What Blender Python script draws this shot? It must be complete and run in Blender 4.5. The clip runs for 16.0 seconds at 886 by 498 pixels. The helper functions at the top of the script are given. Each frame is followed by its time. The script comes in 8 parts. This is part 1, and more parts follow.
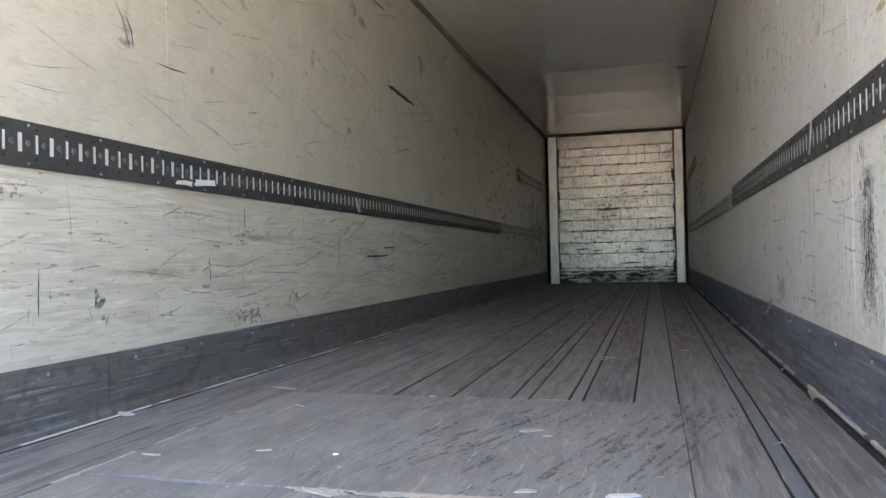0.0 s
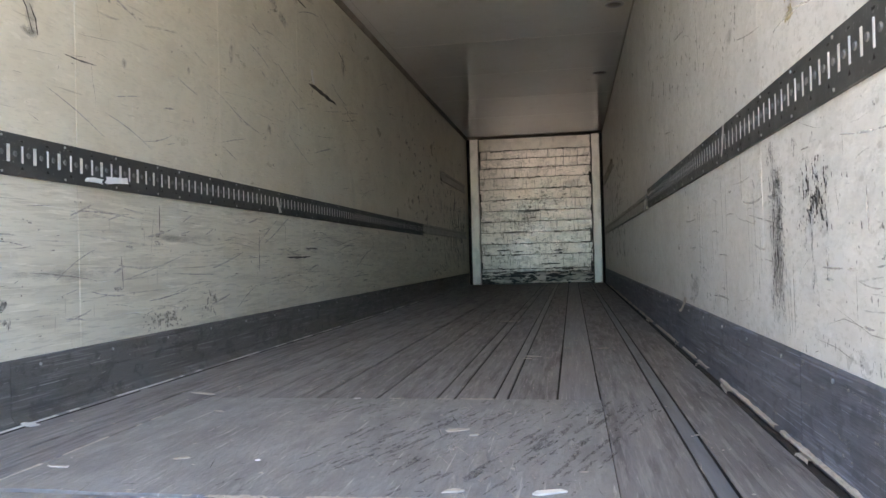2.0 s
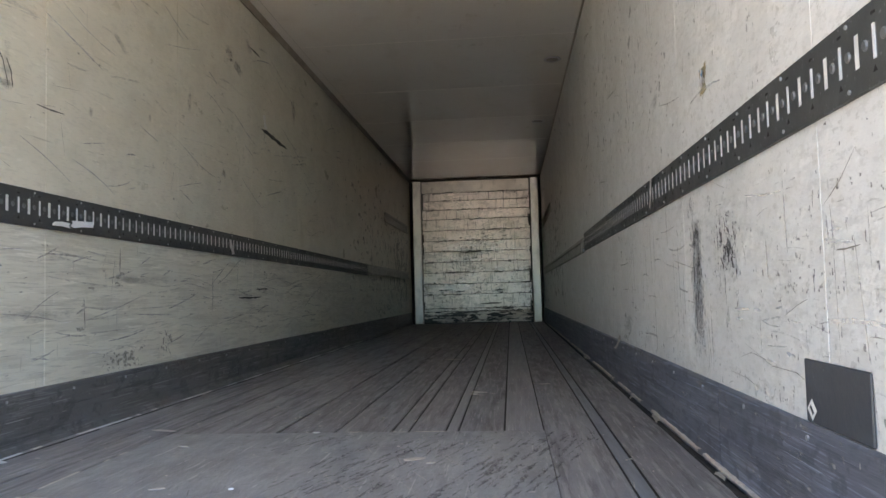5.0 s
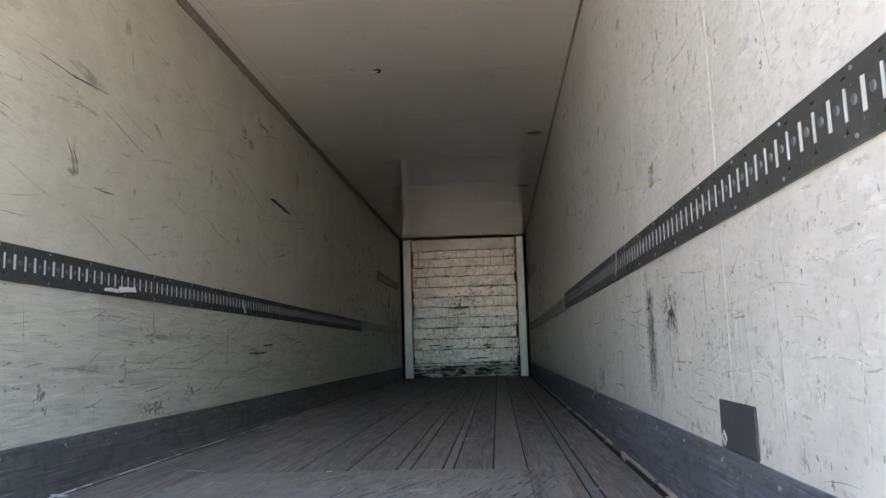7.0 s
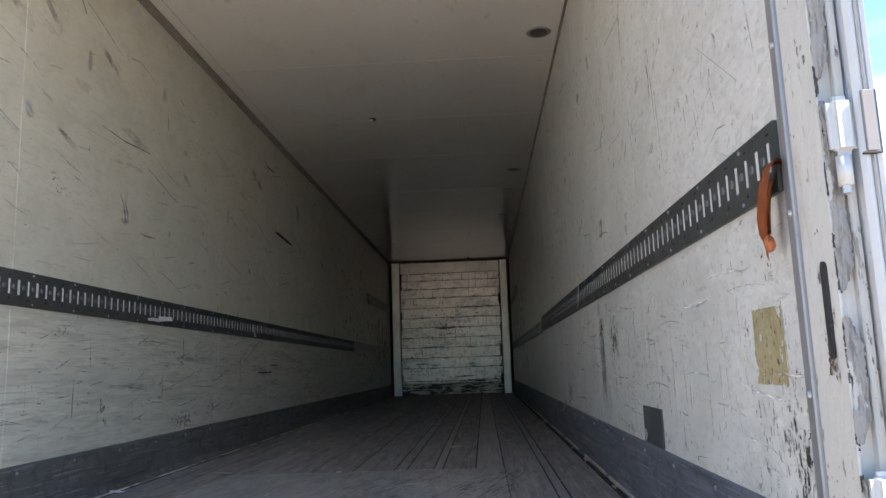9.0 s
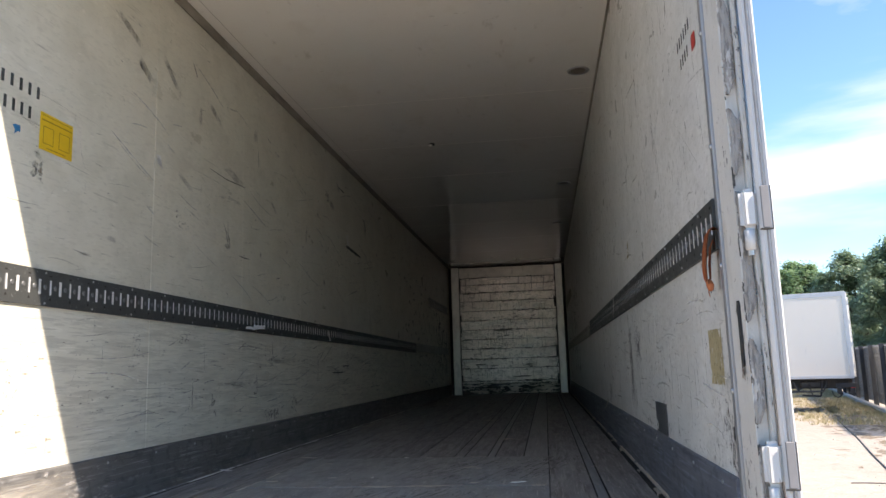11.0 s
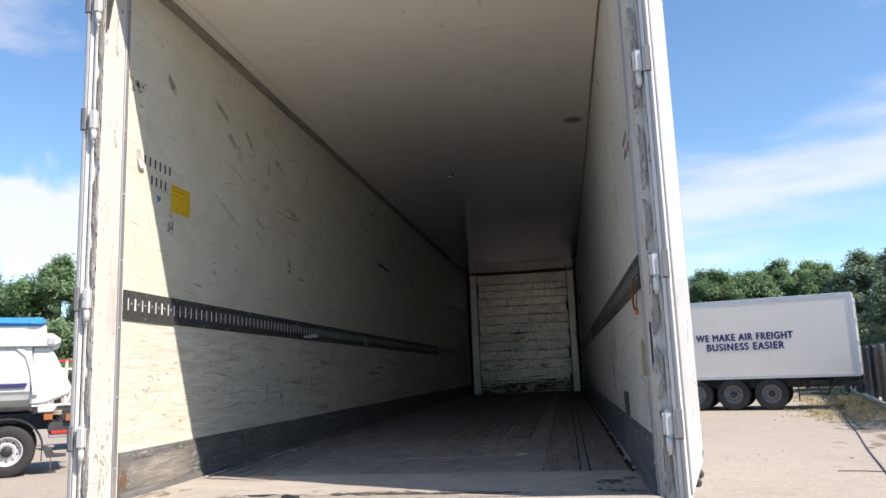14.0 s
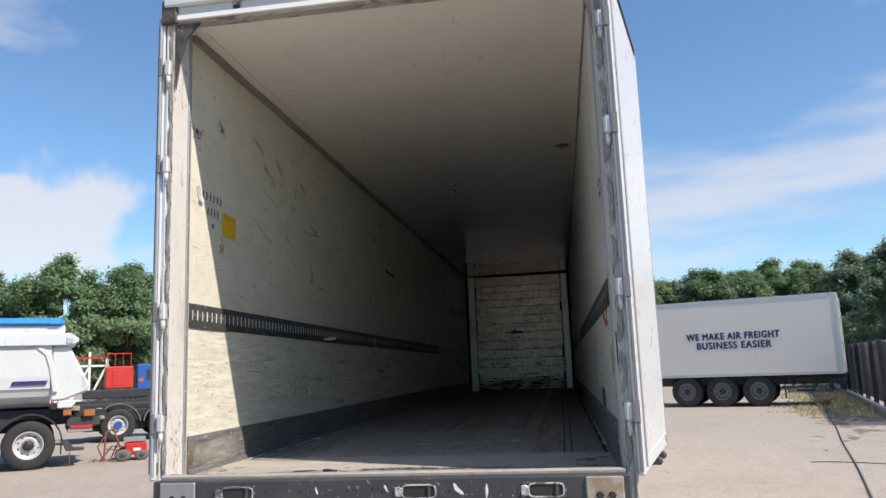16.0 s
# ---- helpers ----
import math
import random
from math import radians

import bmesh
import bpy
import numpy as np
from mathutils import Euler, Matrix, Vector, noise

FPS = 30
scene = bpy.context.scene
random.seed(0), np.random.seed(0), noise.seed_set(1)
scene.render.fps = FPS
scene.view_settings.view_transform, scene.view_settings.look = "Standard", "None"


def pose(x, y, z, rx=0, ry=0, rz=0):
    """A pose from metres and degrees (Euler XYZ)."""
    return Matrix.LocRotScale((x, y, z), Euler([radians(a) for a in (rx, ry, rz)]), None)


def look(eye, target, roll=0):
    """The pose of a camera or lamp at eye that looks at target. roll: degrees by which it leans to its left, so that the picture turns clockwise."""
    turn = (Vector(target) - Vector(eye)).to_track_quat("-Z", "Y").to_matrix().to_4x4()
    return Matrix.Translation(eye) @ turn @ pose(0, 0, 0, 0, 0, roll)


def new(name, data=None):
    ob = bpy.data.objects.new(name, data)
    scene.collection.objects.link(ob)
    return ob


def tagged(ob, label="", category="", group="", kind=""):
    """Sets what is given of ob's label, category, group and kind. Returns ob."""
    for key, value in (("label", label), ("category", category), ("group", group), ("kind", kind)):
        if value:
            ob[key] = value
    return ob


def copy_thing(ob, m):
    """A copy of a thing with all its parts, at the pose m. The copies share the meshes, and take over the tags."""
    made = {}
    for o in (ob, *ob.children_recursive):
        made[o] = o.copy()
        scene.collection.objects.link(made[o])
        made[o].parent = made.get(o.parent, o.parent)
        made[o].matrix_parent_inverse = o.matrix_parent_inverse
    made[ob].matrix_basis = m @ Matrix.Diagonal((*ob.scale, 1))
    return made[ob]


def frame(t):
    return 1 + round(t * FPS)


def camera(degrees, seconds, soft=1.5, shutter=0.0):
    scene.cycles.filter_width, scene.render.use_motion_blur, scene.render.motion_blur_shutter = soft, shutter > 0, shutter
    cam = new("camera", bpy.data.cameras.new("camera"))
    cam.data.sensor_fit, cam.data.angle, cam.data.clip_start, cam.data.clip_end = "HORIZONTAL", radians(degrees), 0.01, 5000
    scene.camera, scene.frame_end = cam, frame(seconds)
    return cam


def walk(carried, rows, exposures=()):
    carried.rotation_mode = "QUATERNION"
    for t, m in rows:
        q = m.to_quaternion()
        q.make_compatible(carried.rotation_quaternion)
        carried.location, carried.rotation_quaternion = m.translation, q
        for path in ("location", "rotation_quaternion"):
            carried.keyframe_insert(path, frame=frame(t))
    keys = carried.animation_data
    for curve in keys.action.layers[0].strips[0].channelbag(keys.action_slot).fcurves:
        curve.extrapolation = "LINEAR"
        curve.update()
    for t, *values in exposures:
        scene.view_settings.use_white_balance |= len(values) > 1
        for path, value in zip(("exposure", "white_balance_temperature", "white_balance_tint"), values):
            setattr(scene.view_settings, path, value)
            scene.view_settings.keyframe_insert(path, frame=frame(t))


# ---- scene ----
cam = camera(61.6, 16.0)
PATH = [
    (0, (0.661, 0.128, 1.786), (0.114, 2.051, 1.807), -1.3),
    (0.5, (0.655, 0.136, 1.785), (0.179, 2.078, 1.807), -1.3),
    (1, (0.647, 0.143, 1.781), (0.215, 2.096, 1.804), -1.3),
    (1.5, (0.646, 0.143, 1.779), (0.28, 2.109, 1.801), -1.4),
    (2, (0.645, 0.143, 1.779), (0.303, 2.113, 1.8), -1.5),
    (2.5, (0.644, 0.148, 1.779), (0.326, 2.122, 1.799), -1.5),
    (3, (0.641, 0.14, 1.779), (0.353, 2.119, 1.799), -1.5),
    (3.5, (0.629, 0.137, 1.774), (0.369, 2.12, 1.795), -1.6),
    (4, (0.639, 0.091, 1.784), (0.407, 2.077, 1.809), -1.5),
    (4.5, (0.639, 0.021, 1.787), (0.435, 2.009, 1.847), -1.5),
    (5, (0.619, -0.081, 1.789), (0.441, 1.907, 1.911), -1.5),
    (5.2, (0.613, -0.134, 1.788), (0.443, 1.851, 1.96), -1.4),
    (7.3, (0.62, -0.697, 1.795), (0.496, 1.278, 2.082), -1.7),
    (7.5, (0.608, -0.764, 1.777), (0.497, 1.21, 2.079), -1.7),
    (8, (0.605, -0.929, 1.782), (0.499, 1.044, 2.088), -1.8),
    (8.5, (0.618, -1.122, 1.782), (0.521, 0.851, 2.092), -1.9),
    (9, (0.646, -1.294, 1.8), (0.548, 0.679, 2.113), -1.9),
    (9.2, (0.673, -1.368, 1.802), (0.572, 0.605, 2.115), -1.9),
    (11.3, (0.744, -2.057, 1.812), (0.475, -0.101, 2.132), -1.8),
    (11.5, (0.743, -2.121, 1.813), (0.474, -0.165, 2.136), -1.9),
    (12, (0.787, -2.321, 1.797), (0.504, -0.367, 2.119), -1.9),
    (12.5, (0.787, -2.485, 1.815), (0.493, -0.533, 2.137), -1.9),
    (13, (0.802, -2.711, 1.804), (0.499, -0.76, 2.126), -2.0),
    (13.5, (0.823, -2.903, 1.802), (0.518, -0.953, 2.126), -2.0),
    (14, (0.894, -3.095, 1.794), (0.587, -1.145, 2.118), -2.2),
    (14.5, (0.925, -3.327, 1.787), (0.619, -1.377, 2.111), -2.2),
    (15, (0.911, -3.563, 1.785), (0.612, -1.612, 2.106), -2.2),
    (15.5, (0.911, -3.762, 1.794), (0.614, -1.81, 2.114), -2.3),
    (16, (0.958, -3.916, 1.805), (0.66, -1.964, 2.122), -2.2),
]
EXPOSURES = [(0, 3.58, 7950, 21.5), (3.0, 3.51, 7950, 21.5), (4.5, 3.32, 7950, 21), (5.2, 3.17, 7900, 20.5), (7.5, 2.79, 7650, 19.5), (8.0, 2.68, 7650, 19.5), (8.5, 2.56, 7650, 19.5), (9.0, 2.11, 7550, 18.5), (9.2, 2.01, 7500, 18.5), (11.5, 1.46, 7500, 18.5), (13.0, 1.12, 7350, 17.5), (14.5, 0.90, 7250, 17), (16, 0.64, 7150, 16)]
SKY_STRENGTH = 0.107
SUN_STRENGTH = 3.75
CLOUD = (4.9, 5.15, 5.5, 1)
TREES = (
    (-52, 66, 2, 11.5, 100), (-47, 63, 0, 10.8, 10), (-43.5, 62, 1, 10.6, 70), (-40.2, 64, 2, 9.7, 200), (-35.9, 60, 1, 10.5, 310), (-31.7, 61, 0, 10.2, 130), (-28, 62, 1, 10.4, 20), (-24, 67, 0, 10.7, 240), (-33.8, 67, 2, 9.4, 40), (-38, 68, 0, 9.6, 160), (-29.8, 68, 2, 9.8, 260),
    (2, 66, 0, 8.8, 15), (5, 65, 1, 8.6, 150), (7.5, 66, 0, 8.2, 80), (10, 65, 2, 8.6, 190), (12.5, 66, 1, 8.4, 260), (17, 66, 1, 8.9, 100), (3, 62, 1, 8.4, 50), (6.5, 60, 0, 8.0, 90), (8.5, 61, 2, 7.5, 10), (11, 60, 1, 8.2, 150), (13.5, 60, 0, 7.9, 220), (15.2, 61, 1, 8.6, 300), (17.8, 60, 0, 8.0, 40),
    (20.3, 52, 2, 7.6, 60), (22.6, 44, 2, 7.0, 180), (26, 40, 2, 7.4, 270), (30, 38, 2, 7.3, 330), (23.2, 55, 2, 8.7, 20), (36, 42, 0, 8.4, 0),
)
walk(cam, [(t, look(eye, target, roll)) for t, eye, target, roll in PATH], EXPOSURES)

# ---- world and sun ----
SUN = Vector((1.0, -0.45, 1.18)).normalized()
world = bpy.data.worlds.new("sky")
scene.world = world
world.use_nodes = True
wn, wl = world.node_tree.nodes, world.node_tree.links
wn.clear()
w_out = wn.new("ShaderNodeOutputWorld")
w_bg = wn.new("ShaderNodeBackground")
w_sky = wn.new("ShaderNodeTexSky")
w_sky.sky_type = "NISHITA"
w_sky.sun_disc = False
w_sky.sun_elevation = math.asin(SUN.z)
w_sky.sun_rotation = math.atan2(SUN.x, SUN.y)
w_sky.altitude = 50
w_sky.dust_density = 0.05
w_sky.ozone_density = 3.0
w_bg.inputs["Strength"].default_value = SKY_STRENGTH
w_tc = wn.new("ShaderNodeTexCoord")
w_map = wn.new("ShaderNodeMapping")
w_map.inputs["Scale"].default_value = (1.0, 1.0, 2.6)
w_map.inputs["Rotation"].default_value = (0.12, 0.28, 0.5)
w_map.inputs["Location"].default_value = (0.35, 0.1, 0.2)
w_noise = wn.new("ShaderNodeTexNoise")
w_noise.inputs["Scale"].default_value = 2.3
w_noise.inputs["Detail"].default_value = 7
w_noise.inputs["Roughness"].default_value = 0.55
w_sep = wn.new("ShaderNodeSeparateXYZ")
w_low = wn.new("ShaderNodeMapRange")
w_low.inputs["From Min"].default_value, w_low.inputs["From Max"].default_value = 0.16, 0.36
w_low.inputs["To Min"].default_value, w_low.inputs["To Max"].default_value = -0.03, -0.12
w_sum = wn.new("ShaderNodeMath")
w_range = wn.new("ShaderNodeMapRange")
w_range.inputs["From Min"].default_value = 0.52
w_range.inputs["From Max"].default_value = 0.70
w_range.inputs["To Max"].default_value = 0.72
w_mix = wn.new("ShaderNodeMix")
w_mix.data_type = "RGBA"
w_mix.inputs[7].default_value = CLOUD
wl.new(w_tc.outputs["Generated"], w_map.inputs["Vector"])
wl.new(w_map.outputs["Vector"], w_noise.inputs["Vector"])
wl.new(w_tc.outputs["Generated"], w_sep.inputs[0])
wl.new(w_sep.outputs["Z"], w_low.inputs["Value"])
wl.new(w_noise.outputs[0], w_sum.inputs[0])
wl.new(w_low.outputs[0], w_sum.inputs[1])
wl.new(w_sum.outputs[0], w_range.inputs["Value"])
# a long thin streak of high cloud
w_dot = wn.new("ShaderNodeVectorMath")
w_dot.operation = "DOT_PRODUCT"
w_dot.inputs[1].default_value = (-0.232, -0.145, 0.962)
wl.new(w_tc.outputs["Generated"], w_dot.inputs[0])
w_wisp = wn.new("ShaderNodeTexNoise")
w_wisp.inputs["Scale"].default_value = 4.6
w_wisp.inputs["Detail"].default_value = 6
w_wmap = wn.new("ShaderNodeMapping")
w_wmap.inputs["Rotation"].default_value = (0.0, 0.34, 0.0)
w_wmap.inputs["Scale"].default_value = (0.8, 0.8, 4.5)
wl.new(w_tc.outputs["Generated"], w_wmap.inputs["Vector"])
wl.new(w_wmap.outputs[0], w_wisp.inputs["Vector"])
w_bend = wn.new("ShaderNodeMath")
w_bend.operation = "MULTIPLY_ADD"
w_bend.inputs[1].default_value = 0.26
wl.new(w_wisp.outputs[0], w_bend.inputs[0])
wl.new(w_dot.outputs["Value"], w_bend.inputs[2])
w_far = wn.new("ShaderNodeMath")
w_far.operation = "SUBTRACT"
w_far.inputs[1].default_value = 0.13
wl.new(w_bend.outputs[0], w_far.inputs[0])
w_abs = wn.new("ShaderNodeMath")
w_abs.operation = "ABSOLUTE"
wl.new(w_far.outputs[0], w_abs.inputs[0])
w_streak = wn.new("ShaderNodeMapRange")
w_streak.interpolation_type = "SMOOTHSTEP"
w_streak.inputs["From Min"].default_value, w_streak.inputs["From Max"].default_value = 0.0, 0.11
w_streak.inputs["To Min"].default_value, w_streak.inputs["To Max"].default_value = 0.58, 0.0
wl.new(w_abs.outputs[0], w_streak.inputs["Value"])
w_most = wn.new("ShaderNodeMath")
w_most.operation = "MAXIMUM"
wl.new(w_streak.outputs[0], w_most.inputs[0])
wl.new(w_range.outputs[0], w_most.inputs[1])
# a low bank of heaped cloud
w_off = wn.new("ShaderNodeVectorMath")
w_off.operation = "SUBTRACT"
w_off.inputs[1].default_value = (-0.60, 0.775, 0.19)
w_flat = wn.new("ShaderNodeVectorMath")
w_flat.operation = "MULTIPLY"
w_flat.inputs[1].default_value = (1.0, 1.0, 1.7)
w_len = wn.new("ShaderNodeVectorMath")
w_len.operation = "LENGTH"
w_puff = wn.new("ShaderNodeTexNoise")
w_puff.inputs["Scale"].default_value = 11.0
w_puff.inputs["Detail"].default_value = 6
w_heap = wn.new("ShaderNodeMath")
w_heap.operation = "MULTIPLY_ADD"
w_heap.inputs[1].default_value = 0.30
w_bank = wn.new("ShaderNodeMapRange")
w_bank.interpolation_type = "SMOOTHSTEP"
w_bank.inputs["From Min"].default_value, w_bank.inputs["From Max"].default_value = 0.225, 0.285
w_bank.inputs["To Min"].default_value, w_bank.inputs["To Max"].default_value = 0.72, 0.0
wl.new(w_tc.outputs["Generated"], w_off.inputs[0])
wl.new(w_off.outputs[0], w_flat.inputs[0])
wl.new(w_flat.outputs[0], w_len.inputs[0])
wl.new(w_tc.outputs["Generated"], w_puff.inputs["Vector"])
wl.new(w_puff.outputs[0], w_heap.inputs[0])
wl.new(w_len.outputs["Value"], w_heap.inputs[2])
wl.new(w_heap.outputs[0], w_bank.inputs["Value"])
w_all = wn.new("ShaderNodeMath")
w_all.operation = "MAXIMUM"
wl.new(w_most.outputs[0], w_all.inputs[0])
wl.new(w_bank.outputs[0], w_all.inputs[1])
wl.new(w_all.outputs[0], w_mix.inputs[0])
w_tint = wn.new("ShaderNodeMix")
w_tint.data_type, w_tint.blend_type = "RGBA", "MULTIPLY"
w_tint.inputs[0].default_value = 1.0
w_tint.inputs[7].default_value = (0.72, 0.97, 1.10, 1)
wl.new(w_sky.outputs[0], w_tint.inputs[6])
wl.new(w_tint.outputs[2], w_mix.inputs[6])
wl.new(w_mix.outputs[2], w_bg.inputs["Color"])
wl.new(w_bg.outputs[0], w_out.inputs["Surface"])

sun = new("sun", bpy.data.lights.new("sun", "SUN"))
sun.data.energy, sun.data.angle, sun.data.color = SUN_STRENGTH, radians(0.55), (1.0, 0.972, 0.925)
sun.matrix_world = look(SUN * 60, (0, 0, 0))


# ---- materials ----
def mat(name, base, layers=(), rough=0.6, rough_to=None, metal=0.0, bump=0.0, bump_scale=40.0, stretch=(1, 1, 1), tone=0.0, coat=0.0, spec=0.5, apart=True):
    """A worn surface. layers: (scale, stretch, from, to, colour, amount) laid one over the other by noise."""
    m = bpy.data.materials.new(name)
    m.use_nodes = True
    nd, ln = m.node_tree.nodes, m.node_tree.links
    b = nd["Principled BSDF"]
    tc = nd.new("ShaderNodeTexCoord")
    info = nd.new("ShaderNodeObjectInfo")
    shift = nd.new("ShaderNodeVectorMath")
    shift.operation = "MULTIPLY_ADD"
    ln.new(info.outputs["Random"], shift.inputs[0])
    shift.inputs[1].default_value = (7.3, 5.1, 9.7) if apart else (0, 0, 0)
    ln.new(tc.outputs["Object"], shift.inputs[2])

    def field(scale, st, lo, hi, amount, detail=6.0):
        mp = nd.new("ShaderNodeMapping")
        mp.inputs["Scale"].default_value = st
        ns = nd.new("ShaderNodeTexNoise")
        ns.inputs["Scale"].default_value = scale
        ns.inputs["Detail"].default_value = detail
        ns.inputs["Roughness"].default_value = 0.62
        mr = nd.new("ShaderNodeMapRange")
        mr.inputs["From Min"].default_value, mr.inputs["From Max"].default_value = lo, hi
        mr.inputs["To Max"].default_value = amount
        ln.new(shift.outputs[0], mp.inputs["Vector"])
        ln.new(mp.outputs[0], ns.inputs["Vector"])
        ln.new(ns.outputs[0], mr.inputs["Value"])
        return mr.outputs[0]

    col = nd.new("ShaderNodeRGB")
    col.outputs[0].default_value = (*base, 1)
    out = col.outputs[0]
    if tone:
        hsv = nd.new("ShaderNodeHueSaturation")
        mr = nd.new("ShaderNodeMapRange")
        mr.inputs["To Min"].default_value, mr.inputs["To Max"].default_value = 1 - tone, 1 + tone
        ln.new(info.outputs["Random"], mr.inputs["Value"])
        ln.new(mr.outputs[0], hsv.inputs["Value"])
        ln.new(out, hsv.inputs["Color"])
        out = hsv.outputs[0]
    for scale, st, lo, hi, colour, amount in layers:
        mix = nd.new("ShaderNodeMix")
        mix.data_type = "RGBA"
        ln.new(field(scale, st, lo, hi, amount), mix.inputs[0])
        ln.new(out, mix.inputs[6])
        mix.inputs[7].default_value = (*colour, 1)
        out = mix.outputs[2]
    ln.new(out, b.inputs["Base Color"])
    b.inputs["Metallic"].default_value = metal
    b.inputs["Roughness"].default_value = rough
    b.inputs["Specular IOR Level"].default_value = spec
    if coat:
        b.inputs["Coat Weight"].default_value = coat
        b.inputs["Coat Roughness"].default_value = 0.035
        b.inputs["Coat IOR"].default_value = 1.7
    if rough_to is not None:
        mr = nd.new("ShaderNodeMapRange")
        mr.inputs["From Min"].default_value, mr.inputs["From Max"].default_value = 0.3, 0.7
        mr.inputs["To Min"].default_value, mr.inputs["To Max"].default_value = rough, rough_to
        ln.new(field(bump_scale * 0.2, stretch, 0.0, 1.0, 1.0), mr.inputs["Value"])
        ln.new(mr.outputs[0], b.inputs["Roughness"])
    if bump:
        bp = nd.new("ShaderNodeBump")
        bp.inputs["Strength"].default_value = bump
        bp.inputs["Distance"].default_value = 0.01
        ln.new(field(bump_scale, stretch, 0.0, 1.0, 1.0), bp.inputs["Height"])
        ln.new(bp.outputs[0], b.inputs["Normal"])
    return m


def leafy(m, share=0.4):
    """Lets light through the leaves."""
    nd, ln = m.node_tree.nodes, m.node_tree.links
    b, out = nd["Principled BSDF"], nd["Material Output"]
    tr = nd.new("ShaderNodeBsdfTranslucent")
    hsv = nd.new("ShaderNodeHueSaturation")
    hsv.inputs["Value"].default_value, hsv.inputs["Saturation"].default_value = 1.25, 1.05
    ln.new(b.inputs["Base Color"].links[0].from_socket, hsv.inputs["Color"])
    ln.new(hsv.outputs[0], tr.inputs["Color"])
    mix = nd.new("ShaderNodeMixShader")
    mix.inputs[0].default_value = share
    ln.new(b.outputs[0], mix.inputs[1])
    ln.new(tr.outputs[0], mix.inputs[2])
    ln.new(mix.outputs[0], out.inputs["Surface"])
    return m


def smear(name, colour, scale, st, lo, hi, rough=0.7, fade=True, most=0.85):
    """Dirt rubbed on a surface: a broken film that lets the surface through."""
    m = bpy.data.materials.new(name)
    m.use_nodes = True
    nd, ln = m.node_tree.nodes, m.node_tree.links
    b, out = nd["Principled BSDF"], nd["Material Output"]
    b.inputs["Base Color"].default_value = (*colour, 1)
    b.inputs["Roughness"].default_value = rough
    tc = nd.new("ShaderNodeTexCoord")
    info = nd.new("ShaderNodeObjectInfo")
    shift = nd.new("ShaderNodeVectorMath")
    shift.operation = "MULTIPLY_ADD"
    shift.inputs[1].default_value = (17.3, 15.1, 19.7)
    ln.new(info.outputs["Random"], shift.inputs[0])
    ln.new(tc.outputs["Object"], shift.inputs[2])
    mp = nd.new("ShaderNodeMapping")
    mp.inputs["Scale"].default_value = st
    ns = nd.new("ShaderNodeTexNoise")
    ns.inputs["Scale"].default_value = scale
    ns.inputs["Detail"].default_value = 8
    ns.inputs["Roughness"].default_value = 0.7
    ln.new(shift.outputs[0], mp.inputs["Vector"])
    ln.new(mp.outputs[0], ns.inputs["Vector"])
    # towards its rim the film thins out
    sep = nd.new("ShaderNodeVectorMath")
    sep.operation = "SUBTRACT"
    sep.inputs[1].default_value = (0.5, 0.5, 0.5)
    ln.new(tc.outputs["Generated"], sep.inputs[0])
    flat = nd.new("ShaderNodeVectorMath")
    flat.operation = "MULTIPLY"
    flat.inputs[1].default_value = (0, 1, 1)
    ln.new(sep.outputs[0], flat.inputs[0])
    ln_v = nd.new("ShaderNodeVectorMath")
    ln_v.operation = "LENGTH"
    ln.new(flat.outputs[0], ln_v.inputs[0])
    rim = nd.new("ShaderNodeMapRange")
    rim.inputs["From Min"].default_value, rim.inputs["From Max"].default_value = 0.15, 0.5
    rim.inputs["To Max"].default_value = 0.3 if fade else 0.0
    ln.new(ln_v.outputs["Value"], rim.inputs["Value"])
    sub = nd.new("ShaderNodeMath")
    sub.operation = "SUBTRACT"
    ln.new(ns.outputs[0], sub.inputs[0])
    ln.new(rim.outputs[0], sub.inputs[1])
    mr = nd.new("ShaderNodeMapRange")
    mr.inputs["From Min"].default_value, mr.inputs["From Max"].default_value = lo, hi
    mr.inputs["To Max"].default_value = most
    ln.new(sub.outputs[0], mr.inputs["Value"])
    clear = nd.new("ShaderNodeBsdfTransparent")
    mix = nd.new("ShaderNodeMixShader")
    ln.new(mr.outputs[0], mix.inputs[0])
    ln.new(clear.outputs[0], mix.inputs[1])
    ln.new(b.outputs[0], mix.inputs[2])
    ln.new(mix.outputs[0], out.inputs["Surface"])
    return m


WALL = mat("wall_laminate", (0.711, 0.680, 0.564), (
    (0.9, (1, 0.8, 1), 0.35, 0.7, (0.641, 0.609, 0.496), 0.8),
    (3.2, (1, 0.8, 1.1), 0.46, 0.62, (0.582, 0.552, 0.442), 0.6),
    (11.0, (1, 0.6, 1.2), 0.54, 0.66, (0.555, 0.525, 0.422), 0.45),
    (60.0, (1, 0.3, 1.5), 0.53, 0.62, (0.525, 0.499, 0.406), 0.45),
    (24.0, (1, 0.4, 1.5), 0.62, 0.66, (0.783, 0.751, 0.640), 0.5),
    (20.0, (1, 0.10, 3.2), 0.66, 0.685, (0.346, 0.322, 0.249), 0.6),
    (24.0, (1, 3.4, 0.14), 0.685, 0.71, (0.365, 0.342, 0.264), 0.5),
    (3.0, (1, 1.0, 1.0), 0.64, 0.80, (0.411, 0.373, 0.279), 0.5),
    (100.0, (1, 1.0, 1.0), 0.685, 0.71, (0.203, 0.184, 0.143), 0.65),
), rough=0.26, rough_to=0.42, bump=0.25, bump_scale=18, stretch=(1, 0.7, 1.2), tone=0.02, apart=False)
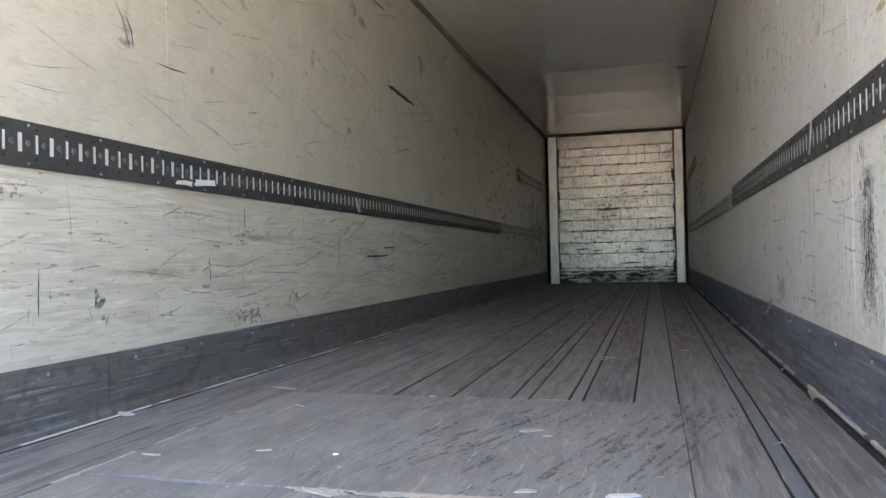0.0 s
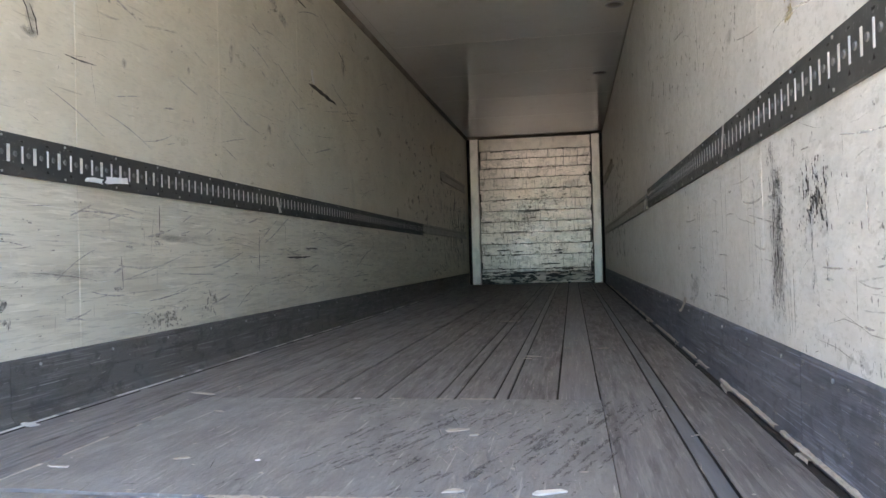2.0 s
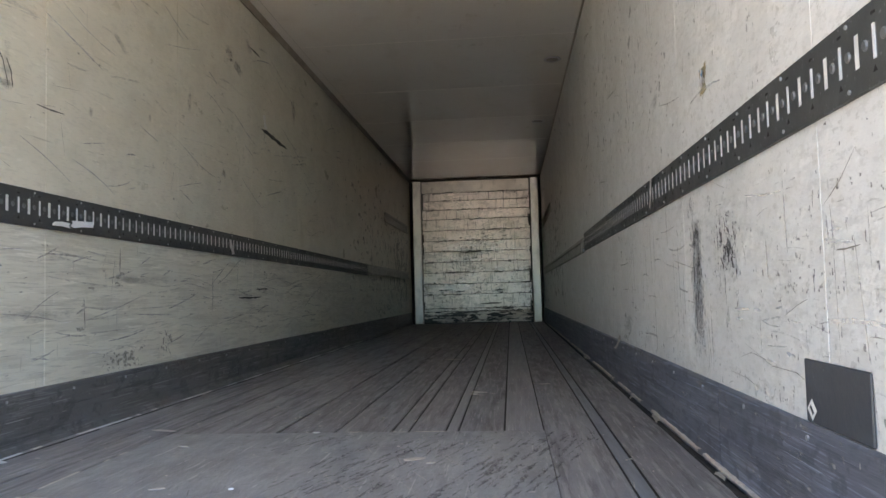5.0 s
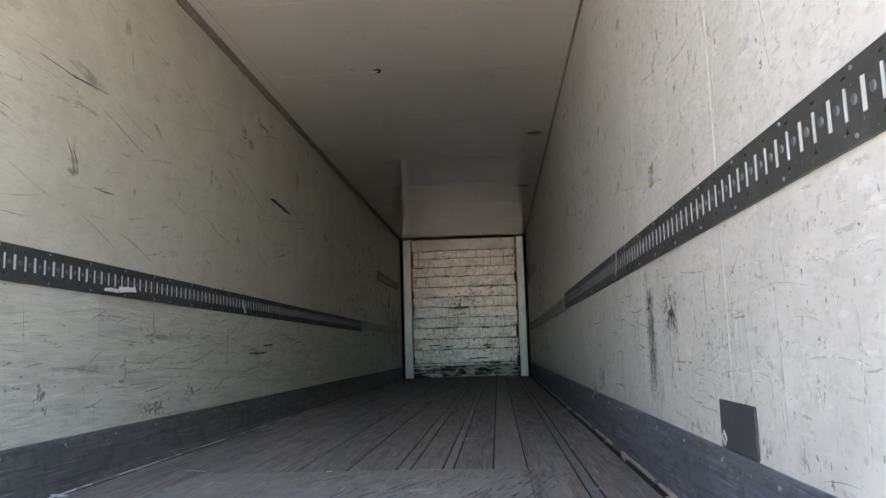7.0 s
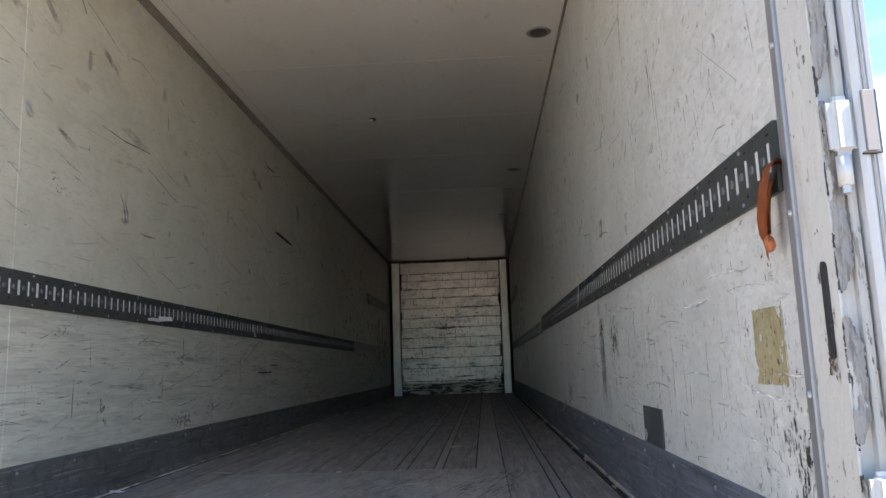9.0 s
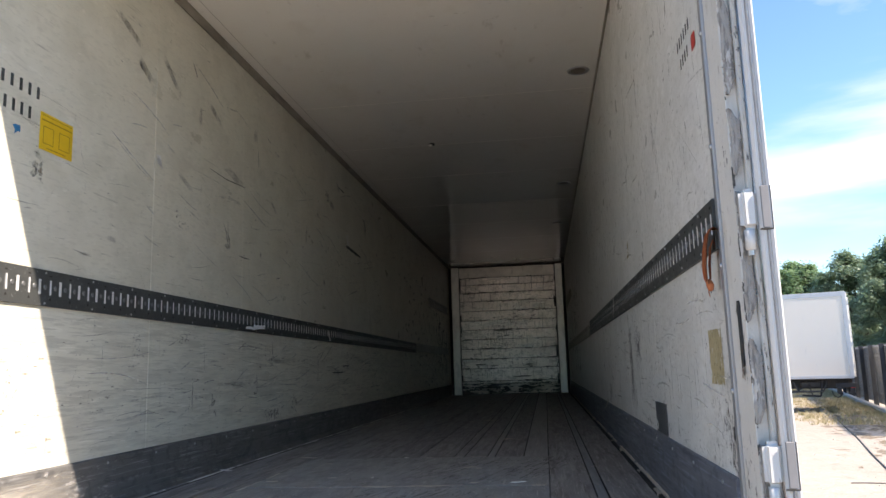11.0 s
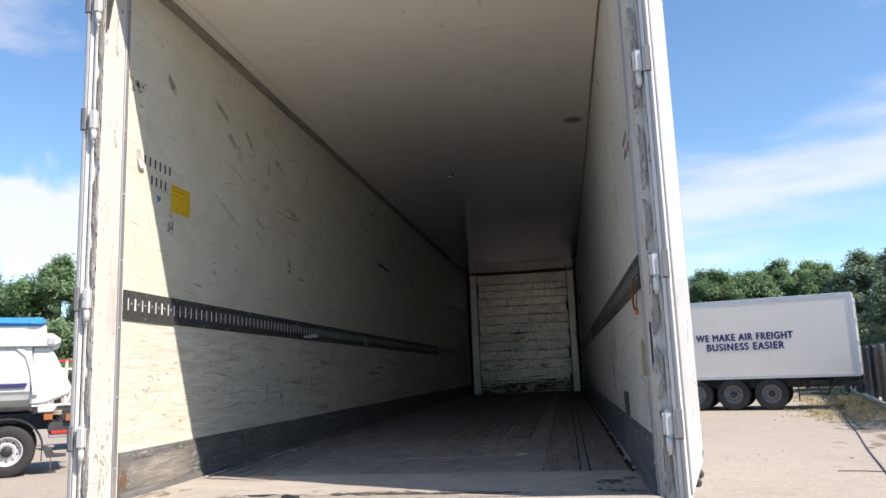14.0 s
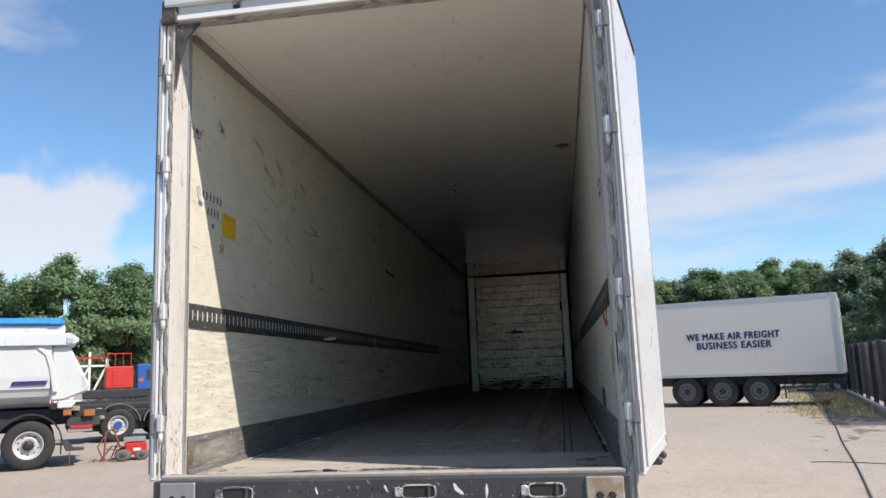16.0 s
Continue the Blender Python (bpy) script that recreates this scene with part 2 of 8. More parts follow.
WALL_LOW = mat("wall_laminate_worn", (0.730, 0.704, 0.588), (
    (1.1, (1, 0.8, 1), 0.35, 0.7, (0.646, 0.626, 0.528), 0.8),
    (6.0, (1, 0.28, 2.4), 0.50, 0.58, (0.556, 0.533, 0.443), 0.55),
    (16.0, (1, 0.2, 2.4), 0.54, 0.60, (0.476, 0.455, 0.371), 0.5),
    (40.0, (1, 0.16, 2.2), 0.55, 0.60, (0.476, 0.455, 0.371), 0.5),
    (22.0, (1, 0.18, 2.6), 0.60, 0.64, (0.853, 0.824, 0.722), 0.6),
    (26.0, (1, 0.09, 3.6), 0.64, 0.665, (0.201, 0.187, 0.141), 0.5),
    (20.0, (1, 2.6, 0.25), 0.66, 0.69, (0.282, 0.260, 0.201), 0.45),
    (3.4, (1, 0.6, 1.4), 0.62, 0.76, (0.397, 0.368, 0.280), 0.55),
    (110.0, (1, 0.6, 1.0), 0.67, 0.70, (0.181, 0.162, 0.129), 0.5),
), rough=0.28, rough_to=0.5, bump=0.25, bump_scale=42, stretch=(1, 0.3, 2.0), tone=0.02, apart=False)
WALL_R = mat("wall_laminate_grey", (0.76, 0.755, 0.725), (
    (0.9, (1, 0.8, 1), 0.35, 0.7, (0.689, 0.684, 0.647), 0.8),
    (3.4, (1, 1.0, 0.8), 0.46, 0.60, (0.604, 0.599, 0.562), 0.5),
    (13.0, (1, 0.7, 1.1), 0.52, 0.62, (0.572, 0.567, 0.525), 0.38),
    (45.0, (1, 0.6, 1.2), 0.54, 0.61, (0.530, 0.525, 0.482), 0.5),
    (16.0, (1, 0.7, 1.3), 0.60, 0.64, (0.890, 0.885, 0.859), 0.4),
    (30.0, (1, 0.8, 1.0), 0.62, 0.655, (0.424, 0.413, 0.371), 0.55),
    (26.0, (1, 2.0, 0.5), 0.65, 0.68, (0.28, 0.27, 0.24), 0.45),
    (22.0, (1, 0.35, 2.6), 0.65, 0.675, (0.32, 0.31, 0.28), 0.5),
    (3.0, (1, 1.2, 0.9), 0.64, 0.80, (0.424, 0.408, 0.360), 0.5),
    (110.0, (1, 1.0, 1.0), 0.68, 0.71, (0.18, 0.175, 0.155), 0.65),
), rough=0.26, rough_to=0.44, bump=0.45, bump_scale=26, stretch=(1, 0.8, 1.1), tone=0.02, apart=False)
CEIL = mat("ceiling_sheet", (0.96, 0.925, 0.85), (
    (0.7, (1, 1, 1), 0.35, 0.7, (0.90, 0.85, 0.76), 0.7),
    (3.0, (1.2, 0.8, 1), 0.56, 0.70, (0.76, 0.69, 0.58), 0.3),
    (7.0, (1.8, 0.6, 1), 0.64, 0.74, (0.50, 0.43, 0.33), 0.35),
    (12.0, (0.8, 1.4, 1), 0.67, 0.74, (0.38, 0.32, 0.24), 0.45),
    (60.0, (1, 1, 1), 0.70, 0.74, (0.3, 0.26, 0.2), 0.5),
), rough=0.03, rough_to=0.06, bump=0.0, bump_scale=10, spec=0.6, coat=1.0)
FLOOR = mat("floor_board", (0.255, 0.248, 0.246), (
    (2.2, (1.4, 0.4, 1), 0.35, 0.7, (0.17, 0.163, 0.161), 0.8),
    (13.0, (1.6, 0.14, 1), 0.50, 0.60, (0.12, 0.113, 0.11), 0.75),
    (34.0, (1.8, 0.09, 1), 0.53, 0.60, (0.35, 0.335, 0.322), 0.6),
    (30.0, (2.4, 0.07, 1), 0.62, 0.67, (0.08, 0.07, 0.065), 0.75),
    (60.0, (1.6, 0.12, 1), 0.62, 0.68, (0.48, 0.45, 0.42), 0.6),
    (150.0, (1, 0.6, 1), 0.67, 0.73, (0.62, 0.59, 0.55), 0.6),
), rough=0.45, rough_to=0.7, bump=0.6, bump_scale=60, stretch=(1.6, 0.35, 1), tone=0.12)
SHEET = mat("floor_sheet", (0.30, 0.303, 0.298), (
    (2.0, (1, 0.8, 1), 0.35, 0.7, (0.197, 0.195, 0.187), 0.8),
    (7.0, (1.4, 0.4, 1), 0.5, 0.66, (0.15, 0.15, 0.148), 0.55),
    (24.0, (1.8, 0.3, 1), 0.53, 0.64, (0.37, 0.365, 0.36), 0.4),
    (60.0, (1.2, 0.6, 1), 0.54, 0.64, (0.19, 0.187, 0.187), 0.35),
    (40.0, (2.4, 0.10, 1), 0.62, 0.67, (0.55, 0.53, 0.5), 0.65),
    (28.0, (0.5, 1.4, 1), 0.65, 0.69, (0.08, 0.077, 0.077), 0.7),
    (150.0, (1, 0.8, 1), 0.66, 0.72, (0.66, 0.63, 0.59), 0.65),
), rough=0.42, rough_to=0.68, bump=0.5, bump_scale=55, stretch=(1.4, 0.5, 1))
STRIP_DARK = mat("floor_blue_grey_strip", (0.20, 0.22, 0.24), (
    (12.0, (2.0, 0.2, 1), 0.45, 0.7, (0.11, 0.12, 0.13), 0.8),
    (80.0, (2.0, 0.06, 1), 0.58, 0.68, (0.34, 0.35, 0.36), 0.5),
), rough=0.4, rough_to=0.6, metal=0.15, bump=0.3, bump_scale=90, stretch=(2, 0.1, 1))
STRIP = mat("floor_metal_strip", (0.27, 0.265, 0.27), (
    (12.0, (2.0, 0.2, 1), 0.45, 0.7, (0.22, 0.215, 0.22), 0.8),
    (80.0, (2.0, 0.06, 1), 0.56, 0.68, (0.5, 0.49, 0.48), 0.6),
), rough=0.38, rough_to=0.6, metal=0.25, bump=0.3, bump_scale=90, stretch=(2, 0.1, 1))
SEAM = mat("floor_joint_dirt", (0.025, 0.022, 0.02), rough=0.9)
KICK = mat("kick_plate_steel", (0.135, 0.134, 0.126), (
    (3.0, (1, 0.4, 2), 0.4, 0.7, (0.19, 0.188, 0.182), 0.8),
    (26.0, (1, 0.08, 3.0), 0.56, 0.63, (0.3, 0.3, 0.295), 0.7),
    (18.0, (1, 0.1, 2.5), 0.56, 0.68, (0.05, 0.05, 0.054), 0.75),
    (34.0, (1, 0.05, 4.0), 0.65, 0.67, (0.5, 0.5, 0.49), 0.7),
    (16.0, (1, 0.8, 1.2), 0.52, 0.60, (0.085, 0.085, 0.083), 0.7),
    (120.0, (1, 0.6, 1), 0.70, 0.76, (0.6, 0.6, 0.58), 0.6),
), rough=0.4, rough_to=0.62, metal=0.1, bump=0.35, bump_scale=60, stretch=(1, 0.12, 3))
KICK_COOL = mat("kick_plate_blue_grey", (0.119, 0.129, 0.151), (
    (3.0, (1, 0.4, 2), 0.4, 0.7, (0.167, 0.180, 0.218), 0.8),
    (26.0, (1, 0.08, 3.0), 0.56, 0.63, (0.264, 0.288, 0.354), 0.7),
    (18.0, (1, 0.1, 2.5), 0.56, 0.68, (0.044, 0.048, 0.065), 0.75),
    (34.0, (1, 0.05, 4.0), 0.65, 0.67, (0.440, 0.480, 0.588), 0.7),
    (16.0, (1, 0.8, 1.2), 0.52, 0.60, (0.075, 0.082, 0.100), 0.7),
    (120.0, (1, 0.6, 1), 0.70, 0.76, (0.528, 0.576, 0.696), 0.6),
), rough=0.4, rough_to=0.62, metal=0.1, bump=0.35, bump_scale=60, stretch=(1, 0.12, 3))
RAIL = mat("rail_black_paint", (0.062, 0.066, 0.063), (
    (12.0, (1, 0.5, 1), 0.5, 0.7, (0.09, 0.094, 0.09), 0.8),
    (90.0, (1, 1, 1), 0.63, 0.70, (0.3, 0.3, 0.3), 0.7),
), rough=0.42, rough_to=0.6, metal=0.2, bump=0.1)
# near-white that paints the lit wall seen through the rail slots
SLOT = mat("slot_bright_fill", (0.78, 0.78, 0.76), ((30.0, (1, 1, 1), 0.5, 0.7, (0.6, 0.6, 0.58), 0.6),), rough=0.4, metal=0.2)
ZINC = mat("zinc", (0.5, 0.51, 0.51), ((30.0, (1, 1, 1), 0.5, 0.7, (0.42, 0.42, 0.41), 0.6),), rough=0.35, rough_to=0.5, metal=0.75)
DIMPLE = mat("rail_dimple", (0.16, 0.165, 0.165), rough=0.45, metal=0.4)
ALU = mat("aluminium_strip", (0.36, 0.36, 0.365), (
    (9.0, (1, 1, 0.3), 0.45, 0.7, (0.3, 0.31, 0.32), 0.7),
    (60.0, (1, 1, 0.3), 0.6, 0.72, (0.2, 0.2, 0.2), 0.5)), rough=0.38, rough_to=0.55, metal=0.5, bump=0.1)
RAIL_PALE = mat("pale_rail", (0.45, 0.44, 0.4), ((14.0, (1, 0.4, 1), 0.45, 0.7, (0.25, 0.24, 0.21), 0.8),), rough=0.45, metal=0.3, bump=0.1)
TRIM_BROWN = mat("coving_brown", (0.30, 0.268, 0.215), ((12.0, (1, 0.3, 1), 0.45, 0.7, (0.14, 0.12, 0.095), 0.7),), rough=0.6)
FRONT_HEAD = mat("front_head_board", (0.70, 0.64, 0.55), ((1.6, (1, 1, 1.4), 0.42, 0.7, (0.33, 0.295, 0.25), 0.8), (9.0, (1, 1, 0.5), 0.55, 0.68, (0.25, 0.22, 0.18), 0.5)), rough=0.26, rough_to=0.4, metal=0.25, bump=0.1)
FRONT = mat("front_board_paint", (0.75, 0.675, 0.605), (
    (1.3, (1, 1, 1.2), 0.4, 0.7, (0.56, 0.52, 0.47), 0.8),
    (6.0, (2.2, 1, 0.7), 0.52, 0.66, (0.40, 0.355, 0.29), 0.6),
    (9.0, (0.6, 1, 1.6), 0.62, 0.68, (0.12, 0.105, 0.085), 0.7),
    (13.0, (3.0, 1, 0.35), 0.57, 0.64, (0.12, 0.105, 0.085), 0.7),
    (30.0, (0.7, 1, 1.5), 0.58, 0.66, (0.2, 0.175, 0.145), 0.6),
), rough=0.22, rough_to=0.36, metal=0.28, spec=0.5, bump=0.2, bump_scale=30, stretch=(0.6, 1, 1.6), tone=0.05, apart=True)
TIP_WHITE = mat("tipper_paint", (0.59, 0.62, 0.61), ((0.8, (1, 1, 1), 0.4, 0.7, (0.53, 0.55, 0.54), 0.6), (6.0, (1, 1, 0.3), 0.6, 0.72, (0.33, 0.32, 0.3), 0.5)), rough=0.4, rough_to=0.55, bump=0.03)
FRONT_LOW = mat("front_board_scraped", (0.70, 0.63, 0.55), (
    (5.0, (0.5, 1, 2.2), 0.46, 0.58, (0.24, 0.215, 0.185), 0.8),
    (9.0, (0.4, 1, 1.6), 0.51, 0.55, (0.02, 0.019, 0.017), 0.98),
), rough=0.35, metal=0.15, bump=0.6, bump_scale=40, stretch=(0.4, 1, 2))
POST = mat("front_post_paint", (0.72, 0.70, 0.64), (
    (6.0, (1, 1, 0.4), 0.5, 0.7, (0.42, 0.42, 0.39), 0.7),
    (40.0, (2, 1, 0.4), 0.62, 0.72, (0.2, 0.19, 0.17), 0.6)), rough=0.28, rough_to=0.42, metal=0.4, bump=0.1)
# near-black painted as shade of gaps, slots and holes; also the dirt clod's colour
DARK_GAP = mat("dark_gap", (0.03, 0.03, 0.028), rough=0.8)
FRAME = mat("rear_frame_paint", (0.58, 0.565, 0.525), (
    (2.0, (1, 1, 0.5), 0.42, 0.7, (0.53, 0.51, 0.465), 0.75),
    (6.0, (2.0, 2.0, 0.4), 0.56, 0.68, (0.40, 0.37, 0.31), 0.6),
    (40.0, (2.0, 2.0, 0.5), 0.63, 0.68, (0.34, 0.32, 0.28), 0.6),
    (11.0, (2.5, 2.5, 0.5), 0.64, 0.67, (0.25, 0.22, 0.19), 0.8),
    (26.0, (2.0, 2.0, 0.6), 0.65, 0.69, (0.10, 0.08, 0.065), 0.85),
    (7.0, (1, 1, 0.5), 0.66, 0.71, (0.26, 0.13, 0.06), 0.65),
), rough=0.42, rough_to=0.7, bump=0.5, bump_scale=30, stretch=(1, 1, 0.5))
GRIME = mat("grimy_frame_paint", (0.42, 0.40, 0.37), (
    (5.0, (0.4, 1, 1), 0.45, 0.62, (0.3, 0.27, 0.24), 0.8),
    (16.0, (0.5, 1, 1.4), 0.54, 0.62, (0.1, 0.085, 0.075), 0.85),
    (9.0, (0.5, 1, 1), 0.62, 0.68, (0.2, 0.11, 0.06), 0.7)), rough=0.5, rough_to=0.75, bump=0.5, bump_scale=30)
WORN = mat("worn_gasket", (0.31, 0.295, 0.27), (
    (26.0, (4.0, 4.0, 0.5), 0.48, 0.58, (0.16, 0.145, 0.13), 0.8),
    (60.0, (4.0, 4.0, 0.35), 0.52, 0.60, (0.33, 0.31, 0.285), 0.8),
    (14.0, (2.0, 2.0, 0.7), 0.58, 0.62, (0.48, 0.46, 0.43), 0.95)), rough=0.85, bump=0.9, bump_scale=30, stretch=(1, 1, 0.5))
HINGE = mat("hinge_steel", (0.60, 0.60, 0.585), ((6.0, (1, 1, 0.4), 0.45, 0.7, (0.5, 0.495, 0.48), 0.7), (40.0, (1, 1, 0.4), 0.62, 0.7, (0.25, 0.23, 0.2), 0.7)), rough=0.45, rough_to=0.6, metal=0.1, bump=0.15)
# dark grey that puts the shade of hinge pockets and edge grooves into colour
HINGE_SHADE = mat("hinge_shade_grey", (0.2, 0.2, 0.205), ((9.0, (1, 1, 0.5), 0.45, 0.7, (0.15, 0.15, 0.15), 0.7),), rough=0.6, metal=0.1)
CORNER = mat("corner_rust", (0.10, 0.088, 0.078), ((7.0, (1, 1, 1), 0.48, 0.6, (0.045, 0.038, 0.033), 0.9), (12.0, (1, 1, 1), 0.64, 0.69, (0.34, 0.31, 0.28), 0.85), (30.0, (1, 1, 1), 0.6, 0.7, (0.2, 0.09, 0.04), 0.7)), rough=0.6, metal=0.2, bump=0.8, bump_scale=30)
COVER = mat("cover_plate_paint", (0.075, 0.08, 0.085), ((10.0, (1, 0.5, 1.5), 0.5, 0.7, (0.12, 0.125, 0.13), 0.7), (60.0, (1, 1, 1), 0.66, 0.72, (0.3, 0.3, 0.3), 0.6)), rough=0.45, metal=0.1, bump=0.15)
SCRATCH = mat("dark_scratch", (0.14, 0.13, 0.105), ((20.0, (1, 1, 1), 0.45, 0.65, (0.3, 0.28, 0.23), 0.8),), rough=0.7)
DUSTY_TYRE = mat("dusty_tyre", (0.13, 0.12, 0.108), ((20.0, (1, 1, 1), 0.5, 0.7, (0.1, 0.095, 0.085), 0.7),), rough=0.85)
WHITE = mat("white_gloss_paint", (0.60, 0.60, 0.59), (
    (2.0, (1, 1, 0.6), 0.45, 0.75, (0.54, 0.54, 0.525), 0.6),
    (14.0, (1, 1, 0.3), 0.62, 0.75, (0.45, 0.44, 0.41), 0.45)), rough=0.25, rough_to=0.4, bump=0.04)
BUMPER = mat("bumper_dark_paint", (0.05, 0.05, 0.053), (
    (5.0, (1, 1, 1), 0.45, 0.7, (0.085, 0.082, 0.08), 0.7),
    (26.0, (1, 1, 1), 0.66, 0.71, (0.4, 0.38, 0.36), 0.75),
    (60.0, (1.5, 1, 0.6), 0.64, 0.72, (0.02, 0.02, 0.02), 0.7)), rough=0.42, rough_to=0.6, metal=0.1, bump=0.2)
DUSTY = mat("floor_plate_dusty", (0.44, 0.40, 0.35), (
    (3.0, (1, 1, 1), 0.4, 0.68, (0.33, 0.3, 0.26), 0.75),
    (14.0, (0.6, 1.8, 1), 0.55, 0.68, (0.24, 0.22, 0.2), 0.6),
    (50.0, (0.5, 2.0, 1), 0.6, 0.7, (0.55, 0.5, 0.44), 0.6),
    (110.0, (1, 1, 1), 0.66, 0.72, (0.15, 0.13, 0.11), 0.6)), rough=0.6, rough_to=0.8, bump=0.4, bump_scale=50)
SILL = mat("sill_steel_worn", (0.42, 0.385, 0.34), (
    (5.0, (0.5, 2, 1), 0.4, 0.65, (0.3, 0.27, 0.235), 0.75),
    (40.0, (0.4, 2, 1), 0.58, 0.70, (0.52, 0.48, 0.43), 0.7),
    (9.0, (1, 1, 1), 0.64, 0.72, (0.2, 0.11, 0.06), 0.6)), rough=0.5, rough_to=0.75, metal=0.15, bump=0.5, bump_scale=40, stretch=(0.4, 2, 1))
RUST_DRY = mat("dry_rust", (0.2, 0.12, 0.075), ((30.0, (1, 1, 1), 0.45, 0.65, (0.09, 0.05, 0.03), 0.8),), rough=0.85, bump=0.5, bump_scale=80)
RUST = mat("rusty_plate", (0.36, 0.27, 0.18), ((9.0, (1, 1, 1), 0.45, 0.6, (0.5, 0.48, 0.44), 0.9), (30.0, (1, 1, 1), 0.6, 0.7, (0.15, 0.1, 0.07), 0.7)), rough=0.5, metal=0.4, bump=0.2)
WORN_STEEL = mat("worn_hook_steel", (0.16, 0.16, 0.16), ((14.0, (1, 1, 1), 0.46, 0.56, (0.62, 0.61, 0.59), 0.9), (40.0, (1, 1, 1), 0.55, 0.62, (0.05, 0.05, 0.05), 0.8)), rough=0.45, metal=0.3, bump=0.3)
RUBBER = mat("rubber_black", (0.022, 0.022, 0.023), ((20.0, (1, 1, 1), 0.5, 0.7, (0.05, 0.047, 0.043), 0.7),), rough=0.75, bump=0.2)
BLACK = mat("chassis_black", (0.022, 0.022, 0.024), ((6.0, (1, 1, 1), 0.5, 0.7, (0.06, 0.055, 0.05), 0.7),), rough=0.55, bump=0.1)
SEAM_PALE = mat("pale_sealant", (0.8, 0.755, 0.67), ((9.0, (1, 1, 1), 0.45, 0.65, (0.6, 0.56, 0.48), 0.8),), rough=0.5)
PAPER = mat("torn_paper", (0.78, 0.77, 0.74), ((30.0, (1, 1, 1), 0.5, 0.7, (0.6, 0.58, 0.55), 0.6),), rough=0.85)
CHIP = mat("wood_chip", (0.55, 0.5, 0.44), ((60.0, (1, 1, 1), 0.45, 0.7, (0.36, 0.32, 0.27), 0.8),), rough=0.85)
ORANGE = mat("orange_webbing", (0.50, 0.15, 0.055), ((60.0, (1, 1, 0.3), 0.45, 0.7, (0.34, 0.10, 0.045), 0.8),), rough=0.8, bump=0.5, bump_scale=160)
YELLOW = mat("yellow_label", (0.78, 0.50, 0.02), ((10.0, (1, 1, 1), 0.45, 0.7, (0.66, 0.42, 0.02), 0.7),), rough=0.5)
PRINT = mat("label_print", (0.4, 0.24, 0.02), rough=0.6)
INK = mat("stencil_ink", (0.05, 0.055, 0.05), ((40.0, (1, 1, 1), 0.5, 0.7, (0.12, 0.12, 0.11), 0.7),), rough=0.7)
BLUE_PAINT = mat("blue_paint", (0.02, 0.18, 0.36), rough=0.5)
RED_PAINT = mat("red_paint", (0.52, 0.035, 0.025), ((6.0, (1, 1, 1), 0.5, 0.7, (0.4, 0.03, 0.02), 0.6),), rough=0.4)
GLASS_GREY = mat("lamp_lens", (0.17, 0.145, 0.115), ((16.0, (1, 1, 1), 0.45, 0.65, (0.09, 0.075, 0.06), 0.8),), rough=0.35)
GROUND = mat("yard_ground", (0.365, 0.322, 0.265), (
    (0.12, (1, 1, 1), 0.35, 0.7, (0.37, 0.318, 0.258), 0.8),
    (0.7, (1, 0.6, 1), 0.5, 0.66, (0.315, 0.272, 0.22), 0.6),
    (2.6, (1, 1, 1), 0.54, 0.66, (0.33, 0.272, 0.215), 0.6),
    (9.0, (1, 1, 1), 0.52, 0.66, (0.47, 0.415, 0.345), 0.6),
    (4.5, (1, 1, 1), 0.6, 0.64, (0.25, 0.205, 0.16), 0.55),
    (14.0, (1, 1, 1), 0.6, 0.64, (0.22, 0.185, 0.15), 0.6),
    (30.0, (1, 1, 1), 0.58, 0.63, (0.20, 0.17, 0.14), 0.7),
    (45.0, (1, 1, 1), 0.60, 0.65, (0.56, 0.51, 0.45), 0.7),
), rough=0.85, bump=0.6, bump_scale=18)
CONCRETE = mat("kerb_concrete", (0.46, 0.44, 0.4), ((6.0, (1, 1, 1), 0.45, 0.7, (0.34, 0.32, 0.29), 0.7),), rough=0.85, bump=0.3)
FENCE = mat("fence_grey", (0.07, 0.077, 0.083), ((3.0, (1, 1, 0.4), 0.45, 0.7, (0.12, 0.13, 0.14), 0.7),), rough=0.6, tone=0.3)
FENCE_POST = mat("fence_post_dark", (0.03, 0.033, 0.037), ((5.0, (1, 1, 0.4), 0.45, 0.7, (0.06, 0.065, 0.07), 0.7),), rough=0.6)
GRASS = leafy(mat("dry_grass", (0.44, 0.37, 0.21), ((0.6, (1, 1, 1), 0.4, 0.62, (0.50, 0.43, 0.28), 0.9), (2.0, (1, 1, 1), 0.5, 0.7, (0.09, 0.12, 0.035), 0.7)), rough=0.8), 0.3)
LEAF = leafy(mat("leaves", (0.185, 0.285, 0.145), ((0.45, (1, 1, 1), 0.4, 0.62, (0.235, 0.34, 0.175), 0.85), (1.4, (1, 1, 1), 0.5, 0.62, (0.125, 0.205, 0.10), 0.6)), rough=0.5, tone=0.15), 0.5)
LEAF_COOL = leafy(mat("leaves_cool", (0.22, 0.30, 0.195), ((0.45, (1, 1, 1), 0.4, 0.62, (0.215, 0.295, 0.18), 0.85), (2.0, (1, 1, 1), 0.5, 0.66, (0.115, 0.17, 0.095), 0.7)), rough=0.5, tone=0.15), 0.5)
BARK = mat("bark", (0.1, 0.08, 0.06), ((8.0, (1, 1, 0.3), 0.45, 0.7, (0.05, 0.04, 0.03), 0.8),), rough=0.9, bump=0.6)
BOX_WHITE = mat("box_side_paint", (0.73, 0.68, 0.605), ((0.4, (1, 1, 1), 0.4, 0.7, (0.68, 0.63, 0.56), 0.6), (5.0, (1, 1, 0.3), 0.62, 0.75, (0.52, 0.5, 0.47), 0.4)), rough=0.4, bump=0.03)
